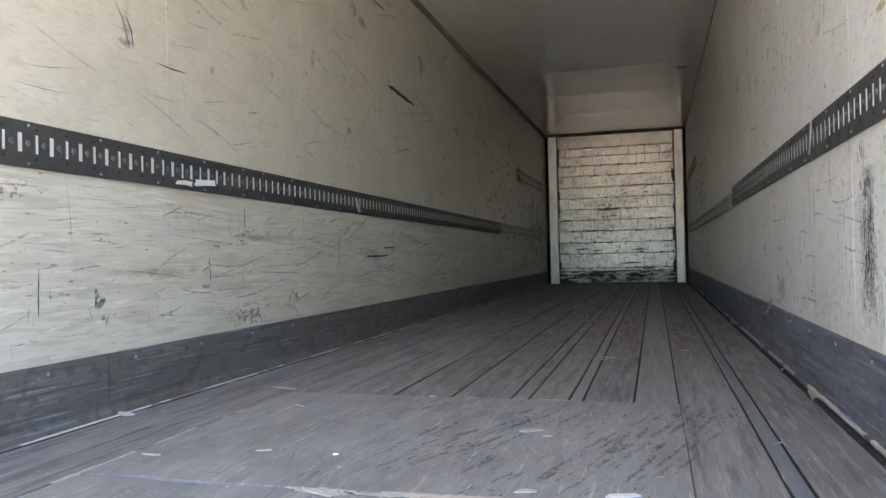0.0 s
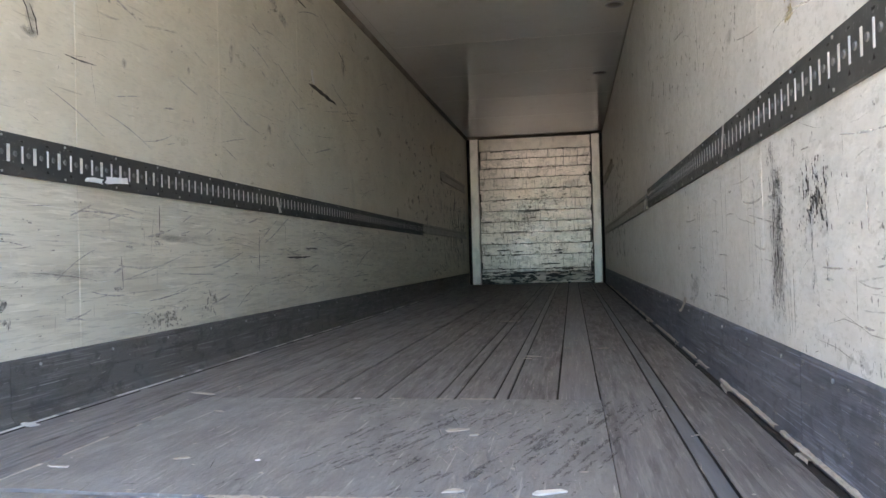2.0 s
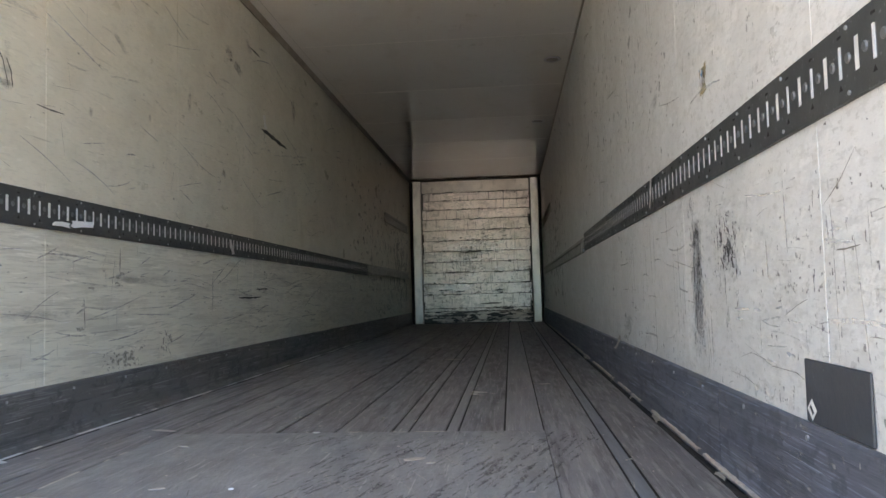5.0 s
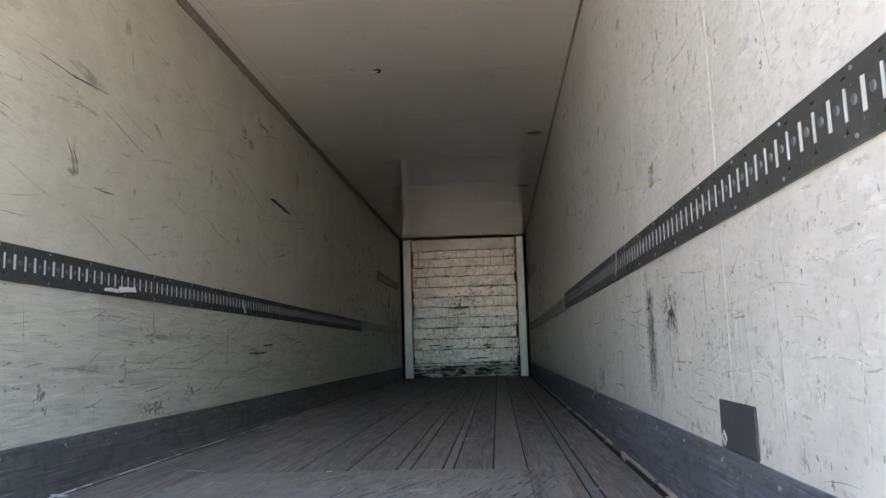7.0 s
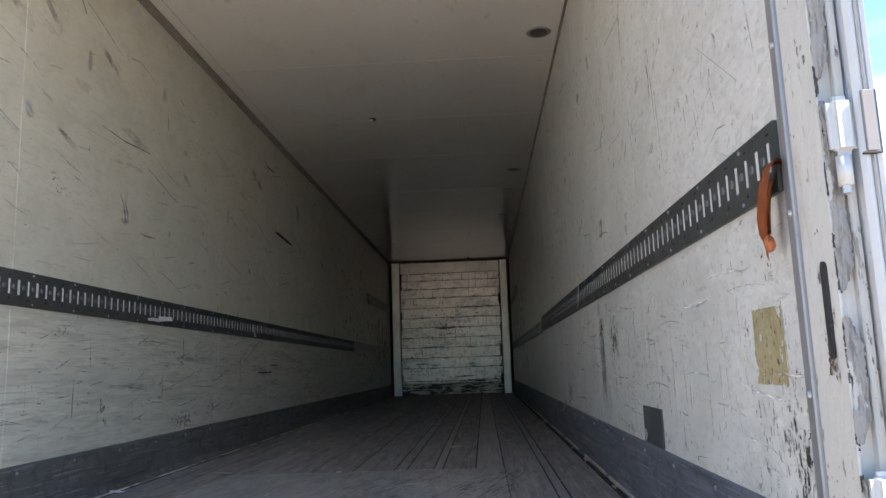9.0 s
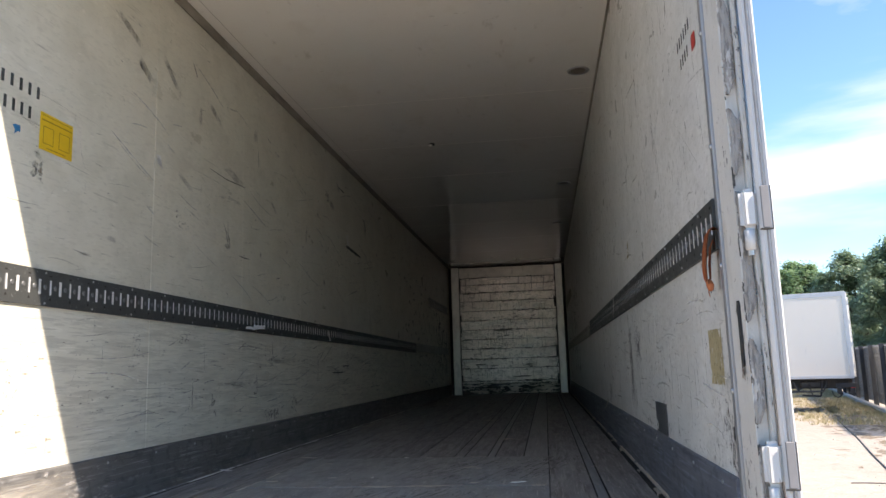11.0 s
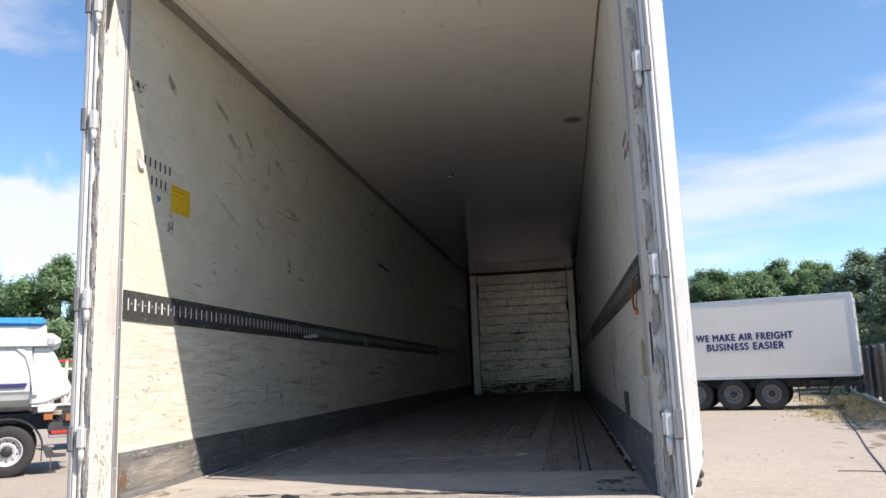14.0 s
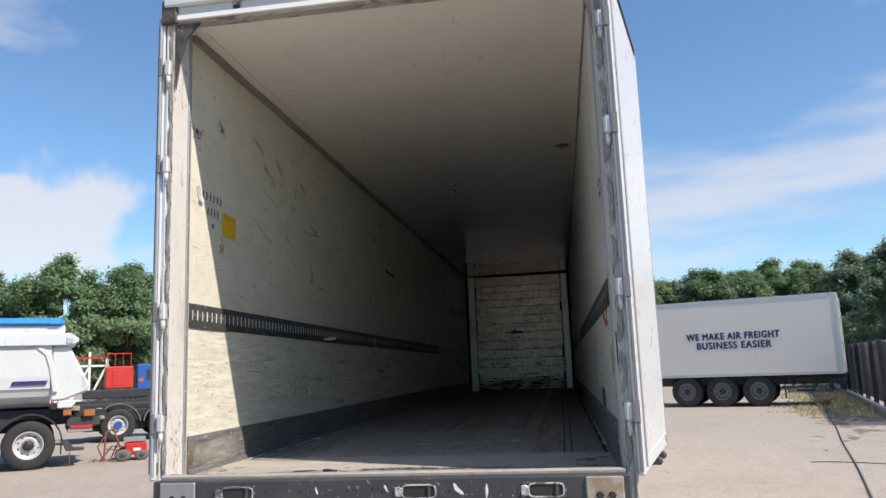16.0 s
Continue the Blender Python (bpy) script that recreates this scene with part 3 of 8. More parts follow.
BOX_GREY = mat("box_edge_alu", (0.5, 0.52, 0.54), ((5.0, (1, 1, 1), 0.5, 0.7, (0.4, 0.41, 0.42), 0.5),), rough=0.4, metal=0.3)
NAVY = mat("navy_lettering", (0.03, 0.03, 0.12), rough=0.45)
TARP = mat("blue_tarp", (0.03, 0.30, 0.66), ((4.0, (1, 1, 1), 0.5, 0.7, (0.02, 0.17, 0.5), 0.6),), rough=0.5)
RIM_DULL = mat("rim_dull_grey", (0.15, 0.145, 0.14), ((14.0, (1, 1, 1), 0.5, 0.7, (0.3, 0.29, 0.28), 0.7),), rough=0.5, metal=0.15)
RIM = mat("rim_silver", (0.52, 0.52, 0.515), ((14.0, (1, 1, 1), 0.5, 0.7, (0.45, 0.44, 0.42), 0.6),), rough=0.45, metal=0.15)
AMBER = mat("amber_lens", (0.36, 0.13, 0.04), rough=0.3)
BLUE_CAB = mat("blue_cab_paint", (0.02, 0.09, 0.34), ((4.0, (1, 1, 1), 0.5, 0.7, (0.02, 0.07, 0.26), 0.6),), rough=0.35)
SHED = mat("shed_roof", (0.45, 0.47, 0.48), ((2.0, (1, 1, 1), 0.45, 0.7, (0.36, 0.37, 0.38), 0.6),), rough=0.5)
SCUFF = smear("black_scuff", (0.085, 0.078, 0.066), 26, (1, 0.8, 0.7), 0.30, 0.58, most=0.48)
SCUFF_V = smear("black_scuff_vertical", (0.05, 0.05, 0.048), 95, (1, 0.9, 0.5), 0.44, 0.55, most=0.5)
SCUFF_H = smear("brown_scuff", (0.22, 0.195, 0.15), 22, (1, 0.5, 1.4), 0.32, 0.62, most=0.4)
SCRIBBLE = smear("marker_scribble", (0.12, 0.115, 0.10), 60, (1, 1.0, 0.8), 0.46, 0.54, most=0.6)
TORN = smear("torn_brown_patch", (0.34, 0.28, 0.2), 34, (1, 0.6, 1.4), 0.42, 0.54, most=0.65)
# pale tan: road dust, strengthened to paint the sunlit part of the plate lighter
SUNLIT_DUST = smear("sunlit_road_dust", (0.40, 0.375, 0.325), 14, (1, 0.3, 2.4), 0.2, 0.6, most=0.72)
SCRAPE_DARK = smear("floor_scrape_dark", (0.07, 0.068, 0.07), 60, (2.0, 0.4, 1), 0.35, 0.62, fade=False, most=0.62)
SCRAPE_PALE = smear("floor_scrape_pale", (0.55, 0.53, 0.51), 70, (2.4, 0.3, 1), 0.42, 0.6, fade=False, most=0.7)
CART_TUBE = mat("worn_red_tube", (0.26, 0.075, 0.05), ((30.0, (1, 1, 1), 0.45, 0.62, (0.10, 0.07, 0.055), 0.8),), rough=0.6)
SOIL = smear("verge_soil", (0.235, 0.185, 0.125), 9, (1, 1, 1), 0.34, 0.56, rough=0.9, fade=False, most=0.85)
SOIL_DARK = smear("verge_soil_dark", (0.12, 0.095, 0.065), 14, (1, 1, 1), 0.36, 0.58, rough=0.9, fade=False, most=0.8)
RUB_DARK = smear("rubbed_dark", (0.38, 0.365, 0.31), 30, (1, 0.6, 0.8), 0.38, 0.68, fade=False, most=0.45)
RUB_PALE = smear("rubbed_pale", (0.84, 0.82, 0.76), 30, (1, 0.6, 0.8), 0.34, 0.6, fade=False, most=0.6)
SOOT = mat("black_rubbed_dirt", (0.035, 0.034, 0.032), ((30.0, (1, 1, 1), 0.45, 0.7, (0.10, 0.095, 0.085), 0.8),), rough=0.75)
SOOT_THIN = smear("thin_black_dirt", (0.05, 0.048, 0.044), 90, (1, 1, 1), 0.35, 0.6, fade=False, most=0.75)
GLUE_TAN = mat("dried_glue", (0.42, 0.355, 0.205), ((18.0, (1, 1, 0.6), 0.45, 0.62, (0.30, 0.245, 0.13), 0.8), (60.0, (1, 1, 1), 0.55, 0.65, (0.5, 0.45, 0.31), 0.7)), rough=0.6, bump=0.5, bump_scale=90)
TAN_DIRT = smear("tan_dirt", (0.20, 0.16, 0.11), 40, (1, 1, 1), 0.35, 0.6, fade=False, most=0.6)
RUST_SMEAR = smear("rust_stain", (0.22, 0.11, 0.05), 22, (1, 1, 0.6), 0.30, 0.55, most=0.8)


# ---- mesh helpers ----
def mesh_of(name, bm, material, smooth=False):
    me = bpy.data.meshes.new(name)
    bm.normal_update()
    bm.to_mesh(me)
    bm.free()
    if material:
        me.materials.append(material)
    if smooth:
        for p in me.polygons:
            p.use_smooth = True
    return me


def part(name, bm, material, parent=None, label="", smooth=False):
    ob = new(name, mesh_of(name, bm, material, smooth))
    ob.parent = parent
    return tagged(ob, label)


def thing(name, label, category, m=None, group="", kind=""):
    ob = new(name)
    if m is not None:
        ob.matrix_basis = m
    return tagged(ob, label, category, group, kind)


def box(x0, x1, y0, y1, z0, z1, bevel=0.0, bm=None, seg=1):
    """A block, alone or added to bm."""
    b = bmesh.new()
    bmesh.ops.create_cube(b, size=1)
    bmesh.ops.scale(b, vec=(x1 - x0, y1 - y0, z1 - z0), verts=b.verts)
    bmesh.ops.translate(b, vec=((x0 + x1) / 2, (y0 + y1) / 2, (z0 + z1) / 2), verts=b.verts)
    if bevel:
        bmesh.ops.bevel(b, geom=b.edges[:], offset=bevel, segments=seg, affect="EDGES")
    return join(bm, b) if bm else b


def join(bm, other):
    me = bpy.data.meshes.new("tmp")
    other.to_mesh(me)
    other.free()
    bm.from_mesh(me)
    bpy.data.meshes.remove(me)
    return bm


def tube(p, q, r, r2=None, n=12, bm=None):
    """A round bar from p to q."""
    p, q = Vector(p), Vector(q)
    b = bmesh.new()
    bmesh.ops.create_cone(b, cap_ends=True, segments=n, radius1=r, radius2=r if r2 is None else r2, depth=(q - p).length)
    bmesh.ops.transform(b, matrix=Matrix.Translation((p + q) / 2) @ (q - p).to_track_quat("Z", "Y").to_matrix().to_4x4(), verts=b.verts)
    return join(bm, b) if bm else b


def prism(outline, axis, a, b_, bevel=0.0):
    """An outline of (u, v) drawn out along an axis from a to b_: x: u=y v=z; y: u=x v=z; z: u=x v=y."""
    put = {"x": lambda w, u, v: (w, u, v), "y": lambda w, u, v: (u, w, v), "z": lambda w, u, v: (u, v, w)}[axis]
    b = bmesh.new()
    f0 = [b.verts.new(put(a, u, v)) for u, v in outline]
    f1 = [b.verts.new(put(b_, u, v)) for u, v in outline]
    b.faces.new(f0)
    b.faces.new(f1[::-1])
    for i in range(len(f0)):
        j = (i + 1) % len(f0)
        b.faces.new((f0[j], f0[i], f1[i], f1[j]))
    bmesh.ops.recalc_face_normals(b, faces=b.faces)
    if bevel:
        bmesh.ops.bevel(b, geom=b.edges[:], offset=bevel, segments=1, affect="EDGES")
    return b


def lathe(profile, n=32, caps=True):
    """A ring shape turned round the y axis from (radius, y) pairs."""
    b = bmesh.new()
    rings = [[b.verts.new((r * math.cos(2 * math.pi * i / n), y, r * math.sin(2 * math.pi * i / n))) for i in range(n)] for r, y in profile]
    for ra, rb in zip(rings, rings[1:]):
        for i in range(n):
            b.faces.new((ra[i], ra[(i + 1) % n], rb[(i + 1) % n], rb[i]))
    if caps:
        b.faces.new(rings[0][::-1])
        b.faces.new(rings[-1])
    else:
        for i in range(n):
            b.faces.new((rings[-1][i], rings[-1][(i + 1) % n], rings[0][(i + 1) % n], rings[0][i]))
    bmesh.ops.recalc_face_normals(b, faces=b.faces)
    return b


def flake(w, l, seed, t=0.004):
    """A thin torn scrap lying flat, slightly curled."""
    rnd = random.Random(seed)
    b = bmesh.new()
    n = 9
    pts = []
    for i in range(n):
        a = 2 * math.pi * i / n
        k = rnd.uniform(0.6, 1.0)
        pts.append((w / 2 * k * math.cos(a), l / 2 * k * math.sin(a)))
    lo = [b.verts.new((x, y, 0)) for x, y in pts]
    hi = [b.verts.new((x, y, t + rnd.uniform(0, t))) for x, y in pts]
    b.faces.new(lo[::-1])
    b.faces.new(hi)
    for i in range(n):
        j = (i + 1) % n
        b.faces.new((lo[i], lo[j], hi[j], hi[i]))
    return b


def on_side(s):
    """Lays (u, v) as (y, z) on a side wall."""
    return lambda u, v, d=0.0: (s * (HALF - 0.001 - d), u, v)


def on_front(u, v, d=0.0):
    return (u, YF - 0.0062 - d, v)


def on_floor(u, v, d=0.0):
    return (u, v, FZ + 0.0024 + d)


def blotch(name, put, u0, u1, v0, v1, cell, seed, level, stretch, material, parent, label="", rim=0.35, big=0.0):
    """Dirt rubbed into a surface: ragged islands where a noise stands above a level, thinning towards the rim."""
    nu, nv = max(2, int((u1 - u0) / cell)), max(2, int((v1 - v0) / cell))
    r = random.Random(seed)
    off = Vector((seed * 3.7, seed * 1.3, seed * 0.7))
    vs, ids, fs = [], {}, []

    def corner(i, j):
        if (i, j) not in ids:
            ids[(i, j)] = len(vs)
            vs.append(put(u0 + (u1 - u0) * (i + r.uniform(-0.32, 0.32)) / nu, v0 + (v1 - v0) * (j + r.uniform(-0.32, 0.32)) / nv, r.uniform(0, 0.0003)))
        return ids[(i, j)]

    for i in range(nu):
        for j in range(nv):
            u, v = u0 + (u1 - u0) * (i + 0.5) / nu, v0 + (v1 - v0) * (j + 0.5) / nv
            p = Vector((u * stretch[0], v * stretch[1], 0)) + off
            n = noise.fractal(p, 0.8, 2.0, 4)
            if big:
                n += 0.5 * noise.noise(Vector((u * big, v * big, 4.1)) + off)
            q = max(abs(2 * (i + 0.5) / nu - 1), abs(2 * (j + 0.5) / nv - 1))
            if n > level + rim * max(0.0, q - 0.45) / 0.55:
                fs.append((corner(i, j), corner(i + 1, j), corner(i + 1, j + 1), corner(i, j + 1)))
    me = bpy.data.meshes.new(name)
    me.from_pydata(vs, [], fs)
    me.materials.append(material)
    ob = new(name, me)
    ob.parent = parent
    return tagged(ob, label, kind="stuff")


def stroke(b, put, pts, width, seed=0, wob=0.25):
    """A scored or rubbed line through a few (u, v) points, tapering at its ends."""
    r = random.Random(seed)
    fine = []
    for (ua, va), (ub, vb) in zip(pts, pts[1:]):
        for k in range(6):
            fine.append((ua + (ub - ua) * k / 6, va + (vb - va) * k / 6))
    fine.append(pts[-1])
    up, dn = [], []
    for k, (u, v) in enumerate(fine):
        a, c = fine[max(0, k - 1)], fine[min(len(fine) - 1, k + 1)]
        l = math.hypot(c[0] - a[0], c[1] - a[1]) or 1
        nx, ny = -(c[1] - a[1]) / l, (c[0] - a[0]) / l
        q = k / (len(fine) - 1)
        w = width * (0.15 + 0.85 * math.sin(math.pi * q) ** 0.5) * r.uniform(1 - 2 * wob, 1 + wob) / 2
        sh = r.uniform(-wob, wob) * width * 0.4
        up.append(b.verts.new(put(u + nx * (w + sh), v + ny * (w + sh), 0.0004)))
        dn.append(b.verts.new(put(u - nx * (w - sh), v - ny * (w - sh), 0.0004)))
    for k in range(len(fine) - 1):
        b.faces.new((up[k], up[k + 1], dn[k + 1], dn[k]))


def strokes(name, put, lines, material, parent, seed=1):
    b = bmesh.new()
    for k, (w, pts) in enumerate(lines):
        stroke(b, put, pts, w, seed * 50 + k)
    return tagged(part(name, b, material, parent), kind="stuff")


def ragged_strip(name, x, y0, y1, z, width, material, parent, seed, keep=0.0, thick=0.003, wander=0.004, label=""):
    """A thin strip lying along the floor, its edges crumbled, broken where a noise falls below keep."""
    b = bmesh.new()
    r = random.Random(seed)
    n = int((y1 - y0) / 0.03)
    last = None
    for i in range(n + 1):
        y = y0 + (y1 - y0) * i / n
        on = noise.noise(Vector((y * 3.1, seed, 0))) + 0.4 * noise.noise(Vector((y * 17, seed, 5))) > keep
        if not on:
            last = None
            continue
        c = x + wander * noise.noise(Vector((y * 2.3, seed, 9))) * 2
        w = width / 2 * (1 + 0.5 * noise.noise(Vector((y * 9, seed, 3))) + r.uniform(-0.2, 0.2))
        h = z + thick * r.uniform(0.5, 1.1)
        row = [b.verts.new(p) for p in ((c - w, y, z - 0.002), (c - w * 0.8, y, h), (c + w * 0.8, y, h), (c + w, y, z - 0.002))]
        if last:
            for k in range(3):
                b.faces.new((last[k], last[k + 1], row[k + 1], row[k]))
        last = row
    bmesh.ops.recalc_face_normals(b, faces=b.faces)
    return tagged(part(name, b, material, parent, label), kind="stuff")


# ---- the trailer's box ----
FZ, CZ, YF = 1.25, 3.95, 13.77
HALF = 1.23
REAR_L, REAR_R = 0.232, 0.11
rnd = random.Random(4)


def wall(side, name, rear, joints, material, lower, label):
    """A side wall: a core with an outer skin, and inner panels butted with fine joints."""
    s = -1 if side == "left" else 1
    core = tagged(new(name, mesh_of(name, box(*sorted((s * 1.30, s * 1.238)), rear, YF + 0.1, 1.06, 4.03), WHITE)), label, "wall", kind="structure")
    edges = [rear] + joints + [YF]
    for a, b_ in zip(edges, edges[1:]):
        part("panel", box(*sorted((s * 1.2385, s * HALF)), a + 0.0012, b_ - 0.0012, FZ - 0.02, 2.1694, 0.0012), lower, core)
        part("panel", box(*sorted((s * 1.2385, s * HALF)), a + 0.0012, b_ - 0.0012, 2.1706, CZ + 0.01, 0.0012), material, core)
    return core


wall_left = wall("left", "wall_left", REAR_L, [1.57, 2.73, 3.93, 5.13, 6.33, 7.53, 8.73, 9.93, 11.13, 12.33], WALL, WALL_LOW, "scuffed off-white laminate side wall of a box trailer")
wall_right = wall("right", "wall_right", REAR_R, [1.43, 2.58, 3.69, 4.9, 6.1, 7.3, 8.5, 9.7, 10.9, 12.1], WALL_R, WALL_R, "scuffed greyish white laminate side wall of a box trailer")

roof = tagged(new("roof", mesh_of("roof", box(-1.30, 1.30, 0.0, YF + 0.1, 4.034, 4.09, 0.01), WHITE)), "white outer roof skin of the box trailer", "roof", kind="structure")
bm = bmesh.new()
for a, b_ in zip((0.02, 1.33, 3.70, 4.92, 6.1, 7.62, 9.0, 10.4, 11.8), (1.33, 3.70, 4.92, 6.1, 7.62, 9.0, 10.4, 11.8, YF + 0.1)):
    box(-1.238, 1.238, a + 0.0015, b_ - 0.0015, CZ, CZ + 0.03, 0.0012, bm)
ceiling = tagged(new("ceiling", mesh_of("ceiling", bm, CEIL)), "glossy off-white ceiling sheets with fine cross joints", "ceiling", kind="structure")
for y, a, b_ in ((1.33, -1.0, 0.6), (3.70, -0.95, 1.12), (4.92, -0.2, 1.0), (6.1, -0.7, 0.4), (7.62, -0.9, 0.8)):
    tagged(new("ceiling_seam", mesh_of("ceiling_seam", box(a, b_, y - 0.0022, y + 0.0022, CZ - 0.0012, CZ + 0.001), SEAM_PALE)), "fine pale sealing line across the ceiling", "seam", kind="structure")
lid = tagged(new("roof_core", mesh_of("roof_core", box(-1.237, 1.237, 0.03, YF + 0.1, CZ + 0.032, 4.032), WHITE)), "plain roof filling above the ceiling sheets", "roof", kind="structure")

coving_l = tagged(new("trim_left", mesh_of("trim_left", prism([(-HALF + 0.001, CZ - 0.045), (-HALF + 0.012, CZ - 0.045), (-HALF + 0.03, CZ - 0.012), (-HALF + 0.03, CZ - 0.001), (-HALF + 0.001, CZ - 0.001)], "y", REAR_L, YF - 0.1), TRIM_BROWN)), "dark brown coving between wall and ceiling", "trim", kind="structure")
tagged(new("ceiling_edge_seam", mesh_of("ceiling_edge_seam", box(-HALF + 0.098, -HALF + 0.101, REAR_L, YF - 0.1, CZ - 0.001, CZ + 0.001), TRIM_BROWN)), "fine dark joint along the ceiling's edge", "seam", kind="structure")
coving_r = tagged(new("trim_right", mesh_of("trim_right", box(HALF - 0.012, HALF - 0.001, REAR_R, YF - 0.1, CZ - 0.022, CZ - 0.001), TRIM_BROWN)), "thin dark sealing line between wall and ceiling", "trim", kind="structure")

# floor: a bed of dark dirt, long boards and metal strips on it, worn sheets towards the doors
floor = tagged(new("floor", mesh_of("floor", box(-1.237, 1.237, -0.02, YF + 0.1, 1.06, FZ - 0.008), SEAM)), "worn dark plank floor with metal strips and scattered scraps", "floor", kind="structure")
bounds = [-1.222, -0.945, -0.785, -0.575, -0.335, -0.10, 0.128, 0.198, 0.345, 0.395, 0.578, 0.732, 0.936, 0.988, 1.19]
strips = {6, 8, 10, 12}
for i, (a, b_) in enumerate(zip(bounds, bounds[1:])):
    y0 = 1.005 if (b_ < -0.7 or a > 0.72) else 2.868
    g = 0.0035 if i % 3 else 0.005
    low = {6: 0.001, 8: 0.002, 10: -0.0012, 12: 0.003}.get(i, 0.0007 * (i % 3))
    part("floor_strip" if i in strips else "plank", box(a + g, b_ - g, y0, YF - 0.09, FZ - 0.0075, FZ - low, 0.002), {8: STRIP, 10: STRIP, 12: STRIP_DARK}.get(i, FLOOR), floor)


def sheet_outline(x0, x1, y0, y1, seed):
    r = random.Random(seed)
    pts = []
    for i in range(15):
        pts.append((x0 + (x1 - x0) * i / 14, y0 + r.uniform(-0.006, 0.012)))
    for i in range(15):
        pts.append((x1 - (x1 - x0) * i / 14, y1 + r.uniform(-0.003, 0.003)))
    return pts


part("floor_sheet", prism(sheet_outline(-0.772, 0.7325, 1.715, 2.862, 1), "z", FZ - 0.0075, FZ + 0.002), SHEET, floor, "smooth dark grey floor sheet with scratches")
part("rear_plate", box(-1.225, 1.225, 0.14, 1.0, FZ - 0.0075, FZ + 0.0012, 0.002), DUSTY, floor, "dusty pale worn floor plate at the doorway")
part("floor_sheet", prism(sheet_outline(-0.772, 0.7325, 1.005, 1.70, 2), "z", FZ - 0.0075, FZ + 0.0005), SHEET, floor, "smooth dark grey floor sheet with scratches")
blotch("splintered_edge", on_floor, -0.76, 0.72, 1.675, 1.745, 0.006, 8, 0.05, (9, 34), CHIP, floor, "pale splintered edge of a floor sheet", 0.5, 5)
blotch("sheet_edge", on_floor, -0.36, 0.72, 2.855, 2.872, 0.005, 9, 0.18, (9, 30), CHIP, floor, "pale worn edge of a floor sheet", 0.1)
ragged_strip("sheet_ridge", -0.778, 1.02, 2.8, FZ - 0.001, 0.012, CHIP, floor, 6, -0.05, 0.004, label="pale frayed side edge of a floor sheet")
# worn dark and pale areas on the sheets, scratched aslant
for sd, x0, x1, y0, y1, lv, mt in ((31, -0.15, 0.70, 1.75, 2.84, 0.30, SCRAPE_DARK), (32, 0.0, 0.72, 1.02, 1.70, 0.28, SCRAPE_DARK), (33, -0.5, -0.1, 2.45, 2.8, 0.34, SCRAPE_DARK), (34, -0.1, 0.72, 1.75, 2.8, 0.52, SCRAPE_PALE), (35, -0.7, 0.72, 1.1, 1.66, 0.5, SCRAPE_PALE)):
    blotch("scrape", (lambda u, v, d=0.0: (u + 0.32 * (v - 2.0), v, FZ + 0.0022 + d)), x0, x1, y0, y1, 0.006, sd, lv, (64, 7), mt, floor, "", 0.3, 3)
part("frame_mark", box(-0.33, -0.09, 7.42, 7.5, FZ + 0.0005, FZ + 0.003, 0.001), STRIP, floor)
part("frame_mark", box(-0.13, -0.085, 7.5, 8.2, FZ + 0.0005, FZ + 0.003, 0.001), STRIP, floor)


def kick(side, name, cuts, label, top=1.468, foot=0.03):
    s = -1 if side == "left" else 1
    root = thing(name, label, "kick plate", kind="structure")
    for a, b_ in zip(cuts, cuts[1:]):
        out = [(s * (HALF - 0.001), FZ - 0.006), (s * (HALF - 0.001), top), (s * (HALF - 0.006), top), (s * (HALF - 0.011), top - 0.007), (s * (HALF - 0.012), FZ + 0.03), (s * (HALF - foot), FZ + 0.004), (s * (HALF - foot), FZ - 0.006)]
        part("plate", prism(out, "y", a + 0.002, b_ - 0.002), KICK if s < 0 else KICK_COOL, root)
    y = cuts[0] + 0.15
    bm = bmesh.new()
    while y < cuts[-1]:
        tube((s * (HALF - 0.010), y, top - 0.03), (s * (HALF - 0.015), y, top - 0.03), 0.006, n=8, bm=bm)
        y += 0.42
    tagged(part("rivets", bm, ZINC, root), kind="stuff")
    return root


kick_l = kick("left", "baseboard_left", [REAR_L + 0.01, 2.35, 4.8, 7.3, 9.9, YF - 0.12], "dark scratched steel kick plate along the wall")
kick_r = kick("right", "baseboard_right", [REAR_R + 0.01, 2.2, 4.7, 7.1, 9.7, YF - 0.12], "dark blue-grey scratched steel kick plate along the wall", 1.505, 0.014)
ragged_strip("sealant_line", -HALF + 0.05, 1.02, 9.0, FZ - 0.0005, 0.016, PAPER, kick_l, 13, -0.12, 0.003, 0.003, "cracked white sealant along the plate foot")
ragged_strip("foot_gap", -HALF + 0.072, 1.02, 11.0, FZ + 0.0002, 0.014, SEAM, kick_l, 14, -0.5, 0.001)
ragged_strip("edge_strip", HALF - 0.018, 0.95, 12.0, FZ + 0.012, 0.012, CHIP, kick_r, 15, -0.28, 0.008, 0.003, "pale splintered wooden strip along the plate foot")
ragged_strip("foot_gap", HALF - 0.033, 0.95, 12.0, FZ - 0.001, 0.022, SEAM, kick_r, 16, -0.9, 0.0035, 0.004)
ragged_strip("seam_debris", HALF - 0.03, 1.2, 6.5, FZ + 0.002, 0.020, DUSTY, kick_r, 17, 0.18, 0.009, 0.006, "crumbs and dirt along the plate foot")
